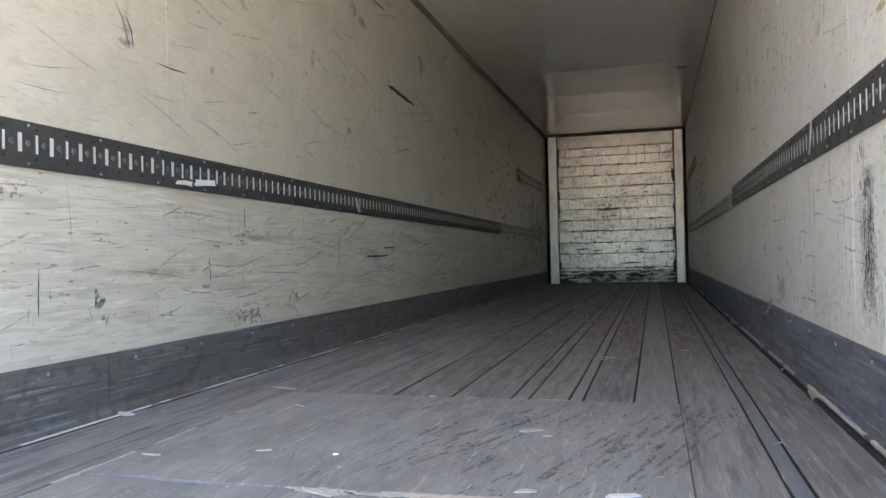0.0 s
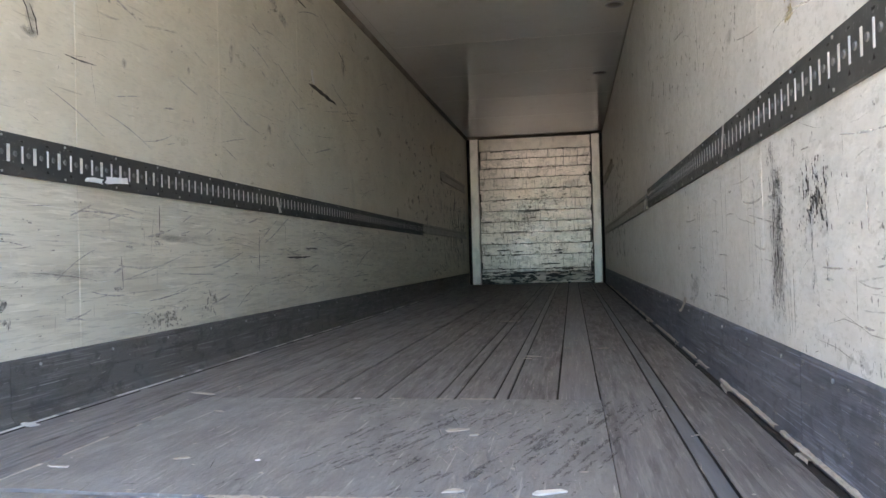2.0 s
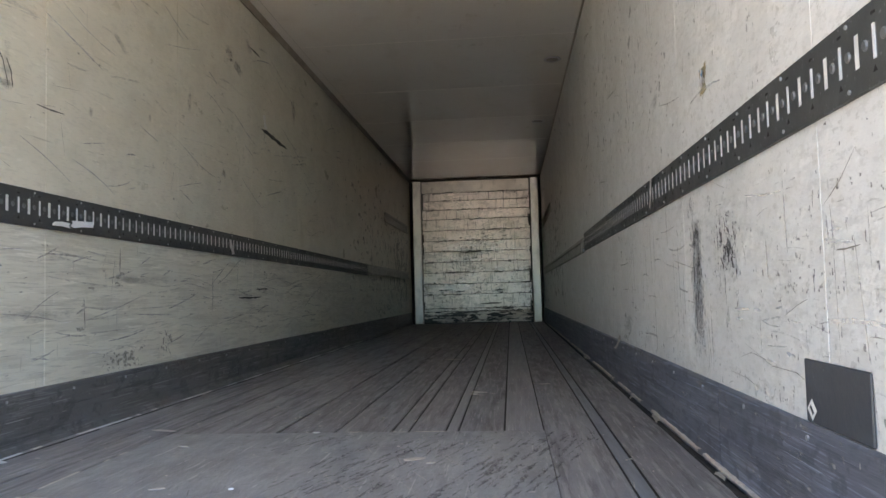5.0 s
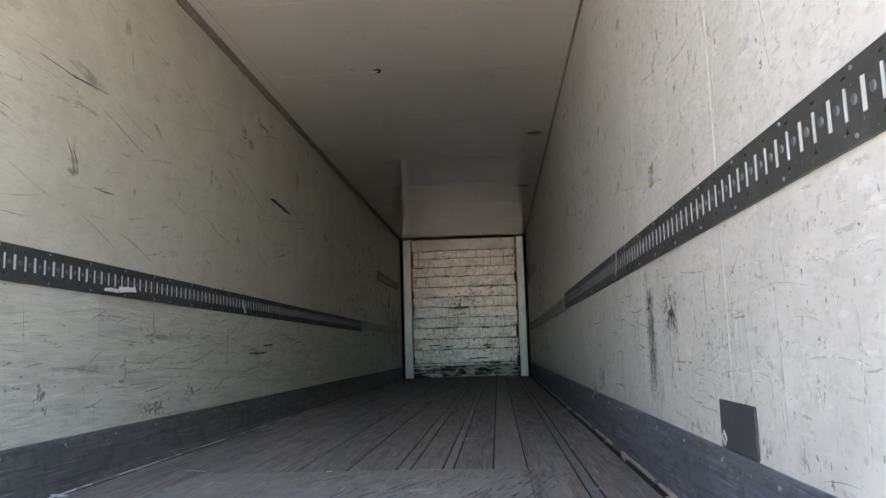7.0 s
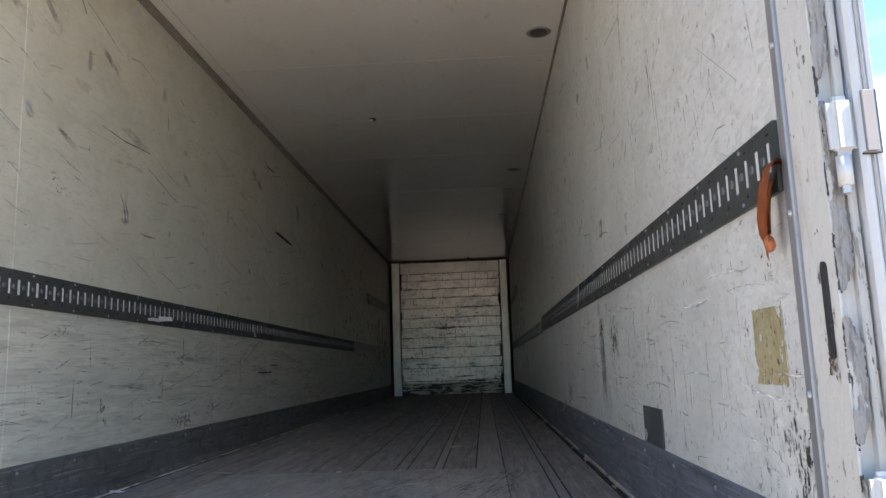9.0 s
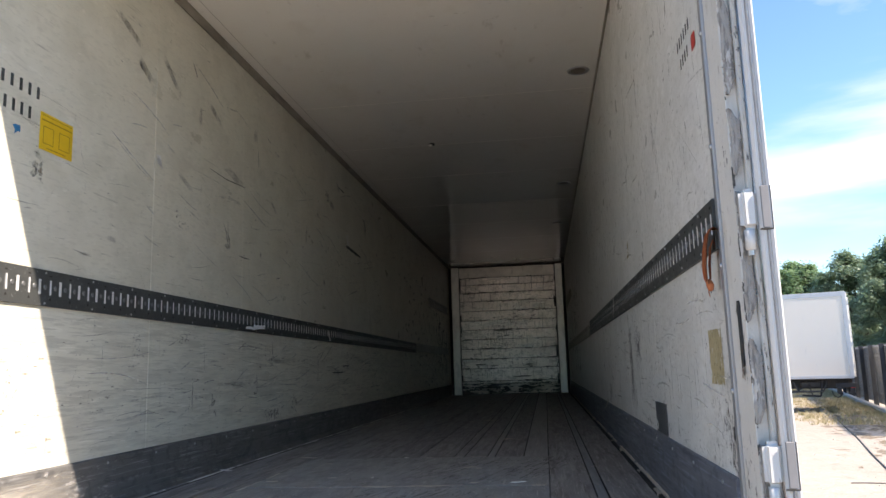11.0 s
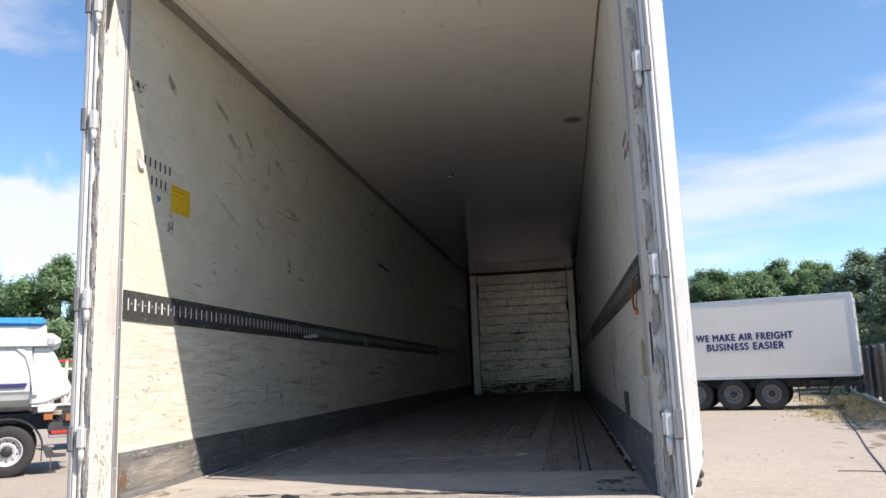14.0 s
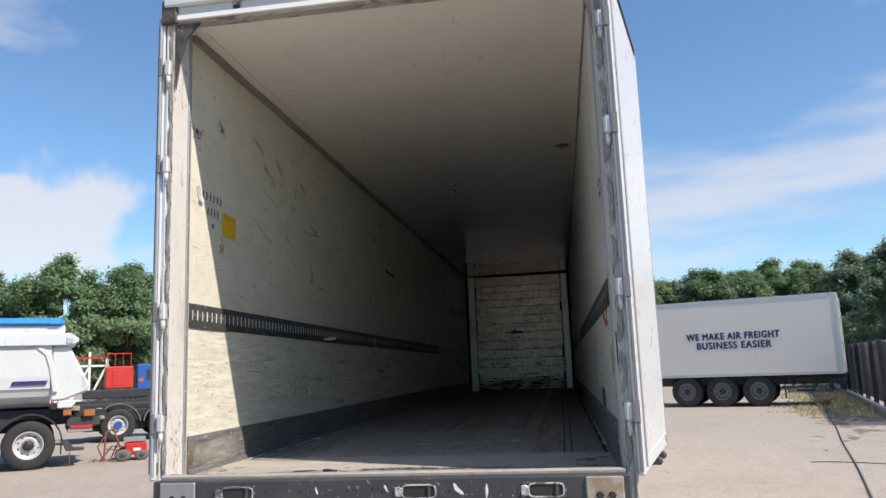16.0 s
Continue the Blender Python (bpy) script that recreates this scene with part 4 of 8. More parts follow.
for sd, s_, y0, y1, z0, z1, lv, st, mt in ((401, 1, 0.9, 5.0, 1.28, 1.49, 0.62, (10, 90), SCRAPE_PALE), (402, 1, 0.9, 4.0, 1.44, 1.503, 0.50, (30, 40), SCRAPE_PALE), (403, -1, 1.5, 5.0, 1.28, 1.455, 0.66, (10, 90), SCRAPE_PALE), (404, -1, 1.0, 4.0, 1.40, 1.462, 0.62, (30, 40), SCRAPE_PALE), (405, -1, 0.25, 1.3, 1.27, 1.46, 0.30, (12, 70), SCRAPE_PALE)):
    blotch("scrape", (lambda u, v, d=0.0, s_=s_: (s_ * (HALF - 0.0130 - d), u, v)), y0, y1, z0, z1, 0.005, sd, lv, st, mt, kick_r if s_ > 0 else kick_l, "", 0.2)
part("cover_plate", box(HALF - 0.006, HALF - 0.001, 1.255, 1.545, 1.507, 1.637, 0.003), COVER, kick_r, "dark square cover plate above the kick plate")

sticker = thing("diamond_sticker", "small white diamond sticker on the dark cover plate", "sticker", pose(HALF - 0.0065, 1.512, 1.535, 45))
part("sheet", box(-0.001, 0.0, -0.016, 0.016, -0.016, 0.016, 0.0003), PAPER, sticker)
part("print_bar", box(-0.0016, -0.0011, -0.01, 0.01, -0.004, 0.004), INK, sticker)

# front wall: boards between two posts, dark gaps at the corners
wall_front = tagged(new("wall_front", mesh_of("wall_front", box(-1.237, 1.237, YF + 0.03, YF + 0.1, 1.06, 4.033), DARK_GAP)), "boarded off-white front wall smeared with black dirt", "wall", kind="structure")
zs = [FZ + 0.005, 1.465, 1.525, 1.783, 1.981, 2.19, 2.389, 2.587, 2.786, 2.984, 3.19, 3.37, 3.54, 3.69]
for i, (a, b_) in enumerate(zip(zs, zs[1:])):
    part("plank", box(-1.0, 1.015, YF + rnd.uniform(-0.003, 0.004), YF + 0.03, a + 0.0045, b_ - 0.0045, 0.003), FRONT_LOW if i == 0 else FRONT, wall_front)
part("head_board", box(-1.0, 1.015, YF - 0.003, YF + 0.03, 3.695, CZ - 0.035, 0.003), FRONT_HEAD, wall_front)
for x, z0, z1 in ((0.258, 3.545, 3.685), (0.534, 3.37, 3.685), (0.788, 3.37, 3.685)):
    part("patch_joint", box(x - 0.0045, x + 0.0045, YF - 0.0065, YF - 0.0045, z0, z1), DARK_GAP, wall_front)
# black dirt worked into the boards: ragged joints, knots and scrapes, worst at the foot
for k, z in enumerate(zs[1:]):
    blotch("joint_dirt", on_front, -1.0, 1.015, z - 0.018, z + 0.016, 0.009, 60 + k, 0.2 if k < 2 else 0.42, (7, 26), SOOT, wall_front, "", 0.1, 2)
blotch("foot_dirt", on_front, -1.0, 1.015, FZ + 0.01, 1.46, 0.011, 90, 0.24, (6, 22), SOOT, wall_front, "black scraped dirt on the lowest board", 0.15, 3)
blotch("board_dirt", on_front, -1.0, 1.015, 1.47, 3.45, 0.012, 91, 0.78, (9, 30), SOOT, wall_front, "black dirt worn into the boards", 0.3, 1.6)
blotch("board_dirt", on_front, -0.45, 0.45, 1.6, 3.45, 0.012, 92, 0.55, (14, 40), SOOT_THIN, wall_front, "", 0.4, 2.2)
blotch("board_dirt", on_front, -1.0, 1.015, 1.47, 3.3, 0.012, 93, 0.58, (34, 7), SOOT_THIN, wall_front, "", 0.3, 1.5)
blotch("edge_dirt", on_front, 0.975, 1.03, FZ + 0.02, 3.69, 0.010, 94, 0.0, (8, 3), SOOT, wall_front, "", 0.2)
blotch("edge_dirt", on_front, -1.02, -0.975, FZ + 0.02, 3.69, 0.010, 95, 0.05, (8, 3), SOOT, wall_front, "", 0.2)
strokes("gouge", on_front, [(0.032, [(x, z), (x + l, z + 0.01)]) for x, z, l in ((-0.30, 2.56, 0.36), (-0.72, 1.86, 0.26), (-0.42, 1.83, 0.2), (0.32, 1.84, 0.16), (0.05, 1.60, 0.4), (-0.6, 2.19, 0.5), (0.42, 1.50, 0.26), (0.85, 2.21, 0.16), (-0.1, 2.45, 0.14))], SOOT, wall_front, 3)
part("post", box(-1.165, -1.01, YF - 0.07, YF + 0.03, FZ - 0.004, CZ - 0.03, 0.008), POST, wall_front, "pale metal corner post")
part("post", box(1.03, 1.175, YF - 0.07, YF + 0.03, FZ - 0.004, CZ - 0.03, 0.008), POST, wall_front, "pale metal corner post")
part("head_rail", box(-1.22, 1.22, YF - 0.09, YF + 0.03, CZ - 0.020, CZ - 0.002, 0.004), TRIM_BROWN, wall_front, "dark brown rail under the ceiling")


# ---- lashing rails ----
def slotted(y0, y1, z0, z1, s, pitch=0.062):
    """A strip of slotted rail standing off the wall, with real slots."""
    b = bmesh.new()
    xf, xb = s * (HALF - 0.010), s * (HALF - 0.006)
    n = int((y1 - y0) / pitch)
    p = (y1 - y0) / n
    zc = (z0 + z1) / 2 + 0.004
    za, zb = zc - 0.030, zc + 0.030

    def quad(*co):
        b.faces.new([b.verts.new(c) for c in co])

    for i in range(n):
        ya, yb = y0 + i * p, y0 + (i + 1) * p
        sa, sb = (ya + yb) / 2 - 0.0085, (ya + yb) / 2 + 0.0085
        for u, v, w, h in ((ya, sa, z0, z1), (sb, yb, z0, z1), (sa, sb, z0, za), (sa, sb, zb, z1)):
            quad((xf, u, w), (xf, v, w), (xf, v, h), (xf, u, h))
        quad((xf, sa, za), (xb, sa, za), (xb, sa, zb), (xf, sa, zb))
        quad((xf, sb, za), (xb, sb, za), (xb, sb, zb), (xf, sb, zb))
        quad((xf, sa, za), (xf, sb, za), (xb, sb, za), (xb, sa, za))
        quad((xf, sa, zb), (xf, sb, zb), (xb, sb, zb), (xb, sa, zb))
    w = s * (HALF - 0.0005)
    quad((xf, y0, z0), (xf, y1, z0), (w, y1, z0), (w, y0, z0))
    quad((xf, y0, z1), (xf, y1, z1), (w, y1, z1), (w, y0, z1))
    quad((xf, y0, z0), (xf, y0, z1), (w, y0, z1), (w, y0, z0))
    quad((xf, y1, z0), (xf, y1, z1), (w, y1, z1), (w, y1, z0))
    return b, n, p, zc


def rail(name, s, cuts, z0, z1, label):
    root = thing(name, label, "lashing rail", group="lashing rails on the walls")
    xf = s * (HALF - 0.010)
    for k, (a, b_) in enumerate(zip(cuts, cuts[1:])):
        plate, n, p, zc = slotted(a + 0.002, b_ - 0.002, z0, z1, s)
        seg = part("rail_segment", plate, RAIL, root)
        tabs, dull, dots, pips, screws = [bmesh.new() for _ in range(5)]
        for i in range(n):
            y = a + 0.002 + (i + 0.5) * p
            inner = s * (HALF - 0.002)
            # white tabs in the slots stand for the lit wall behind
            if i % 2:
                box(*sorted((inner, xf + s * 0.0006)), y - 0.0065, y + 0.0082, zc - 0.0295, zc + 0.0295, bm=tabs)
            else:
                box(*sorted((inner, xf + s * 0.0006)), y + 0.0020, y + 0.0082, zc - 0.0295, zc + 0.0295, bm=tabs)
                box(*sorted((inner, xf + s * 0.003)), y - 0.0082, y + 0.0015, zc - 0.0295, zc + 0.0295, bm=dull)
            tube((xf + s * 0.002, y + p / 2, zc), (xf - s * 0.003, y + p / 2, zc), 0.012, 0.008, n=10, bm=dots)
            if i % 2 == 0:
                t = bmesh.new()
                vs = [t.verts.new((xf - s * 0.0012, y + dy, zc + dz)) for dy, dz in ((-0.008, -0.052), (0.008, -0.052), (0, -0.040))]
                t.faces.new(vs)
                join(pips, t)
                box(*sorted((xf, xf - s * 0.001)), y - 0.008, y + 0.006, zc + 0.043, zc + 0.048, bm=pips)
            if i % 5 == 2:
                for zz in (z0 + 0.012, z1 - 0.012):
                    tube((xf, y + p / 2, zz), (xf - s * 0.003, y + p / 2, zz), 0.0045, n=6, bm=screws)
        tagged(part("slot_lip", tabs, SLOT, seg, "bright fill standing for the lit wall seen in the slots"), kind="stuff")
        tagged(part("slot_web", dull, DIMPLE, seg, "dull grey steel behind the slots"), kind="stuff")
        tagged(part("dimple", dots, DIMPLE, seg), kind="stuff")
        tagged(part("pip", pips, SEAM, seg), kind="stuff")
        tagged(part("screw", screws, ZINC, seg), kind="stuff")
    return root


rail_l = rail("lashing_rail", -1, [0.24, 3.28, 6.33, 9.42], 2.100, 2.245, "black slotted lashing rail screwed along the wall")
rail_l.matrix_basis = Matrix.Translation((0, 1.0, 2.17)) @ Matrix.Rotation(radians(-0.27), 4, "X") @ Matrix.Translation((0, -1.0, -2.17))
rail_r = rail("lashing_rail", 1, [0.118, 3.03, 5.97], 2.110, 2.250, "black slotted lashing rail screwed along the wall")


def pale_rail(s, y0, y1, z0, z1):
    root = thing("pale_rail", "dull pale double-lipped rail near the front wall", "rail", group="pale rails near the front")
    w = s * (HALF - 0.0008)
    h = (z1 - z0) / 4
    part("back_strip", box(*sorted((w, s * (HALF - 0.006))), y0, y1, z0, z1, 0.002), RAIL_PALE, root)
    for z in (z0, z1 - h):
        part("lip", box(*sorted((s * (HALF - 0.0055), s * (HALF - 0.022))), y0, y1, z, z + h, 0.003), RAIL_PALE, root)
    return root


pale_rail(-1, 9.44, 13.3, 2.085, 2.205)
pale_rail(1, 6.0, 13.3, 2.10, 2.215)
pale_rail(-1, 10.87, 13.3, 2.90, 3.045)
pale_rail(1, 10.7, 13.3, 2.94, 3.07)

# ---- ceiling fittings ----
lamp = thing("ceiling_lamp", "round recessed ceiling lamp with a dull grey lens, unlit", "lamp", pose(1.09, 3.33, CZ), "round lamps in the ceiling")
bm = lathe([(0.078, 0), (0.082, 0.004), (0.072, 0.010), (0.064, 0.006)], 28)
bmesh.ops.rotate(bm, cent=(0, 0, 0), matrix=Matrix.Rotation(radians(-90), 3, "X"), verts=bm.verts)
for v in bm.verts:
    v.co.z = -abs(v.co.z)
part("rim", bm, ALU, lamp, smooth=True)
bm = lathe([(0.0635, 0.0), (0.05, 0.004), (0.02, 0.006)], 28)
bmesh.ops.rotate(bm, cent=(0, 0, 0), matrix=Matrix.Rotation(radians(-90), 3, "X"), verts=bm.verts)
for v in bm.verts:
    v.co.z = -abs(v.co.z) - 0.004
part("lens", bm, GLASS_GREY, lamp, smooth=True)
for x, y in ((1.07, 6.79), (1.03, 9.3)):
    copy_thing(lamp, pose(x, y, CZ))
hole = thing("ceiling_hole", "small torn dark hole with a bent flap in the ceiling", "hole", pose(-0.237, 4.885, CZ))
b = flake(0.07, 0.11, 5, 0.002)
for v in b.verts:
    v.co.z = -v.co.z - 0.001
part("gap", b, DARK_GAP, hole)
b = flake(0.05, 0.05, 6, 0.003)
bmesh.ops.rotate(b, cent=(0, 0, 0), matrix=Matrix.Rotation(radians(35), 3, "X"), verts=b.verts)
for v in b.verts:
    v.co += Vector((-0.01, -0.03, -0.022))
part("flap", b, PAPER, hole)


# ---- marks on the walls ----
def mark(s, name, y, z, w, h, material, parent, turn=0.0, off=0.0015, n=24, ragged=0.12):
    """A film of dirt or paint with an uneven outline on a side wall."""
    r = random.Random(int(y * 977 + z * 313 + w * 71))
    b = bmesh.new()
    if material in (SCUFF, SCUFF_H, SCRIBBLE, TORN):
        w, h = w * 1.15, h * 1.15
    c, sn = math.cos(radians(turn)), math.sin(radians(turn))
    vs = []
    for i in range(n):
        a = 2 * math.pi * i / n
        k = 1 - r.uniform(0, ragged)
        # a rounded block rather than an ellipse
        u = w / 2 * k * max(-1, min(1, 1.3 * math.cos(a)))
        v = h / 2 * k * max(-1, min(1, 1.3 * math.sin(a)))
        vs.append(b.verts.new((s * (HALF - off), y + u * c - v * sn, z + u * sn + v * c)))
    b.faces.new(vs if s < 0 else vs[::-1])
    return part(name, b, material, parent)


RIGHT = on_side(1)
LEFT = on_side(-1)
for sd, y0, y1, z0, z1, cell, lv, st, mt, rim in (
    (201, 2.345, 2.475, 1.56, 2.01, 0.0026, 0.10, (230, 22), SOOT_THIN, 0.3), (202, 2.37, 2.50, 1.60, 2.0, 0.0026, 0.20, (260, 26), SOOT, 0.3), (203, 2.36, 2.47, 1.93, 2.005, 0.003, 0.04, (80, 40), SOOT_THIN, 0.5),
    (204, 2.34, 2.52, 1.66, 1.90, 0.003, 0.42, (30, 160), SOOT_THIN, 0.4), (205, 1.985, 2.225, 1.825, 2.0, 0.003, 0.23, (90, 34), SOOT, 0.4), (206, 2.01, 2.085, 1.84, 1.93, 0.0028, -0.08, (50, 40), SOOT, 0.75),
    (207, 2.095, 2.115, 1.66, 1.98, 0.0025, 0.14, (160, 24), SOOT_THIN, 0.2), (208, 1.985, 2.01, 1.69, 1.96, 0.0025, 0.2, (160, 20), SOOT_THIN, 0.3), (209, 2.14, 2.17, 1.76, 1.86, 0.0025, 0.25, (140, 24), SOOT_THIN, 0.4),
    (210, 1.99, 2.24, 1.80, 1.90, 0.003, 0.45, (50, 90), SOOT_THIN, 0.4), (211, 2.31, 2.52, 1.60, 1.98, 0.003, 0.44, (140, 50), SOOT_THIN, 0.3),
    (212, 2.425, 2.52, 2.028, 2.092, 0.003, 0.08, (130, 30), SOOT_THIN, 0.3), (213, 2.225, 2.255, 2.02, 2.085, 0.0025, 0.1, (150, 30), SOOT_THIN, 0.3),
    (214, 0.10, 0.24, 1.49, 1.78, 0.003, 0.28, (120, 30), SOOT_THIN, 0.4), (215, 0.115, 0.19, 1.50, 1.66, 0.003, 0.12, (110, 36), SOOT, 0.5), (216, 0.13, 0.42, 1.50, 1.74, 0.0035, 0.46, (90, 30), SOOT_THIN, 0.3),
    (217, 0.365, 0.43, 1.80, 1.92, 0.0025, 0.40, (110, 60), SOOT_THIN, 0.4), (218, 0.19, 0.28, 1.93, 2.03, 0.0025, 0.46, (110, 80), SOOT_THIN, 0.4), (219, 0.16, 0.20, 1.70, 1.88, 0.0025, 0.36, (150, 34), SOOT_THIN, 0.3),
    (220, 1.6, 1.9, 1.51, 1.57, 0.003, 0.50, (150, 20), SOOT_THIN, 0.3), (221, 0.3, 2.3, 1.51, 1.57, 0.005, 0.55, (60, 20), TAN_DIRT, 0.2), (222, 2.6, 4.4, 1.51, 1.62, 0.006, 0.55, (46, 24), TAN_DIRT, 0.3),
    (223, 1.3, 1.75, 1.72, 1.95, 0.005, 0.60, (30, 50), TAN_DIRT, 0.3), (224, 8.0, 13.0, 1.6, 3.2, 0.02, 0.36, (7, 11), TAN_DIRT, 0.3),
    (225, 0.2, 2.6, 2.27, 3.3, 0.006, 0.72, (50, 18), TAN_DIRT, 0.2), (226, 2.2, 6.0, 2.3, 3.6, 0.010, 0.66, (24, 14), TAN_DIRT, 0.2), (227, 0.2, 2.6, 1.52, 2.1, 0.005, 0.70, (70, 26), SOOT_THIN, 0.2),
):
    blotch("scuff", RIGHT, y0, y1, z0, z1, cell, sd, lv, st, mt, wall_right, "", rim)
glue = blotch("glue_patch", RIGHT, 0.19, 0.352, 1.742, 1.898, 0.0032, 240, -0.75, (40, 24), GLUE_TAN, wall_right, "square of dried brownish glue", 0.5)
blotch("glue_dirt", (lambda u, v, d=0.0: (HALF - 0.0018 - d, u, v)), 0.19, 0.35, 1.74, 1.90, 0.004, 241, 0.5, (120, 50), SOOT_THIN, wall_right, "", 0.2)
strokes("scratch", RIGHT, (
    (0.0033, [(1.374, 1.853), (1.33, 1.853), (1.272, 1.857)]), (0.0022, [(2.90, 1.885), (2.78, 1.872), (2.70, 1.86), (2.66, 1.87)]), (0.0017, [(1.95, 1.64), (1.75, 1.60), (1.6, 1.60), (1.5, 1.575)]),
    (0.0022, [(1.62, 1.80), (1.58, 1.77)]), (0.0017, [(1.66, 1.72), (1.58, 1.745), (1.52, 1.76)]), (0.0022, [(1.27, 2.03), (1.34, 1.98), (1.42, 1.94)]), (0.0017, [(2.1, 1.555), (1.95, 1.55), (1.85, 1.535)]),
    (0.0017, [(2.0, 1.60), (1.9, 1.62), (1.78, 1.61)]), (0.0028, [(2.2, 2.40), (2.26, 2.37)]), (0.0017, [(2.6, 2.75), (2.62, 2.6)]), (0.0022, [(3.1, 2.5), (3.2, 2.44)]), (0.0017, [(0.5, 2.6), (0.56, 2.5)]),
    (0.0028, [(0.40, 2.335), (0.47, 2.345), (0.52, 2.325)]), (0.0017, [(0.3, 2.4), (0.6, 2.62)]), (0.0022, [(0.62, 3.0), (0.60, 3.12)]), (0.0022, [(1.0, 3.3), (0.98, 3.05)]), (0.0017, [(1.6, 3.4), (1.56, 3.1)]),
), SCRATCH, wall_right, 7)
strokes("pale_scratch", RIGHT, ((0.006, [(0.13, 2.29), (0.22, 2.27)]), (0.0024, [(1.47, 1.62), (1.472, 1.9)]), (0.004, [(1.465, 2.28), (1.466, 2.6)]), (0.003, [(2.1, 1.58), (1.8, 1.545)]), (0.003, [(2.6, 1.62), (2.2, 1.58)]), (0.003, [(2.607, 2.6), (2.605, 3.1)])), PAPER, wall_right, 8)
for y, z, w, h, m in ((3.0, 2.55, 0.2, 0.07, SCUFF_H), (1.1, 2.7, 0.05, 0.3, SCUFF_V), (1.5, 3.1, 0.06, 0.4, SCUFF_V), (0.9, 3.3, 0.05, 0.35, SCUFF_V), (3.9, 1.6, 0.3, 0.16, SCUFF_H), (4.6, 2.72, 0.10, 0.10, SCRIBBLE)):
    mark(1, "scuff", y, z, w, h, m, wall_right)
for y, z, w, h, m, t in (
    (5.43, 3.15, 0.06, 0.12, SCUFF, 0), (4.87, 3.40, 0.26, 0.06, SCUFF, -20), (4.72, 3.46, 0.2, 0.07, SCUFF_H, -25), (5.1, 3.62, 0.24, 0.06, SCUFF_H, -40),
    (6.2, 3.42, 0.08, 0.26, SCUFF, 10), (4.08, 2.97, 0.07, 0.16, SCUFF, 0), 
    (5.3, 1.86, 0.4, 0.05, SCUFF_H, 0), (2.49, 2.68, 0.05, 0.22, SCUFF_H, -8),
    (1.30, 3.53, 0.40, 0.035, SCUFF, -22), (1.45, 3.38, 0.26, 0.045, SCUFF, -30), (0.66, 3.47, 0.20, 0.05, SCUFF, -35), (0.31, 3.34, 0.15, 0.07, SCRIBBLE, 0), (1.72, 3.46, 0.40, 0.035, SCUFF, -38),
    (2.27, 3.43, 0.36, 0.035, SCUFF, -28), (2.08, 3.34, 0.05, 0.13, SCUFF, -10), (2.57, 3.10, 0.5, 0.05, SCUFF_H, -14), (2.94, 3.49, 0.08, 0.12, SCUFF, 0), 
    (2.48, 2.62, 0.10, 0.05, SCUFF, 0), (0.69, 2.63, 0.07, 0.09, TORN, 0), (0.67, 2.70, 0.06, 0.05, SCUFF, 0), 
    (0.35, 3.23, 0.08, 0.04, SCRIBBLE, 0),
    (2.7, 1.75, 0.7, 0.06, SCUFF_H, 0), (3.4, 1.9, 0.9, 0.05, SCUFF_H, 0), 
    (3.6, 2.75, 0.05, 0.05, SCUFF, 0), (4.6, 2.62, 0.08, 0.07, SCUFF, 0), (3.05, 2.65, 0.05, 0.05, SCUFF, 0), (6.8, 3.2, 0.07, 0.06, SCUFF, 0), (7.6, 3.0, 0.06, 0.06, SCUFF, 0),
    (1.9, 2.9, 0.3, 0.03, SCUFF_H, -20), (3.3, 3.05, 0.25, 0.03, SCUFF_H, -30), (1.2, 2.45, 0.1, 0.04, SCUFF, 0), (1.0, 2.35, 0.12, 0.02, SCUFF, 0),
):
    mark(-1, "scuff", y, z, w, h, m, wall_left, t)

strokes("scratch", LEFT, (
    (0.036, [(5.36, 3.08), (5.7, 3.066), (6.0, 3.05)]), (0.007, [(2.205, 3.06), (2.45, 3.05), (2.62, 3.06), (2.77, 3.07)]), (0.006, [(2.427, 2.755), (2.47, 2.70), (2.50, 2.614)]), (0.008, [(2.486, 2.718), (2.515, 2.67), (2.525, 2.611)]),
    (0.006, [(2.66, 2.585), (2.76, 2.582), (2.858, 2.588)]), (0.009, [(6.09, 3.51), (6.22, 3.46), (6.29, 3.39)]), (0.012, [(5.10, 3.635), (5.34, 3.63)]), (0.010, [(1.968, 3.637), (2.0, 3.60), (2.028, 3.562)]), (0.006, [(2.989, 3.40), (3.0, 3.279)]),
    (0.016, [(4.85, 1.803), (5.05, 1.80), (5.3, 1.806)]), (0.008, [(5.2, 1.86), (5.45, 1.87)]), (0.007, [(3.3, 1.93), (3.302, 2.05)]), (0.006, [(4.4, 1.72), (4.41, 1.95)]), (0.006, [(2.05, 1.62), (2.055, 1.78)]), (0.005, [(3.0, 1.82), (3.01, 1.68)]),
), SOOT, wall_left, 9)
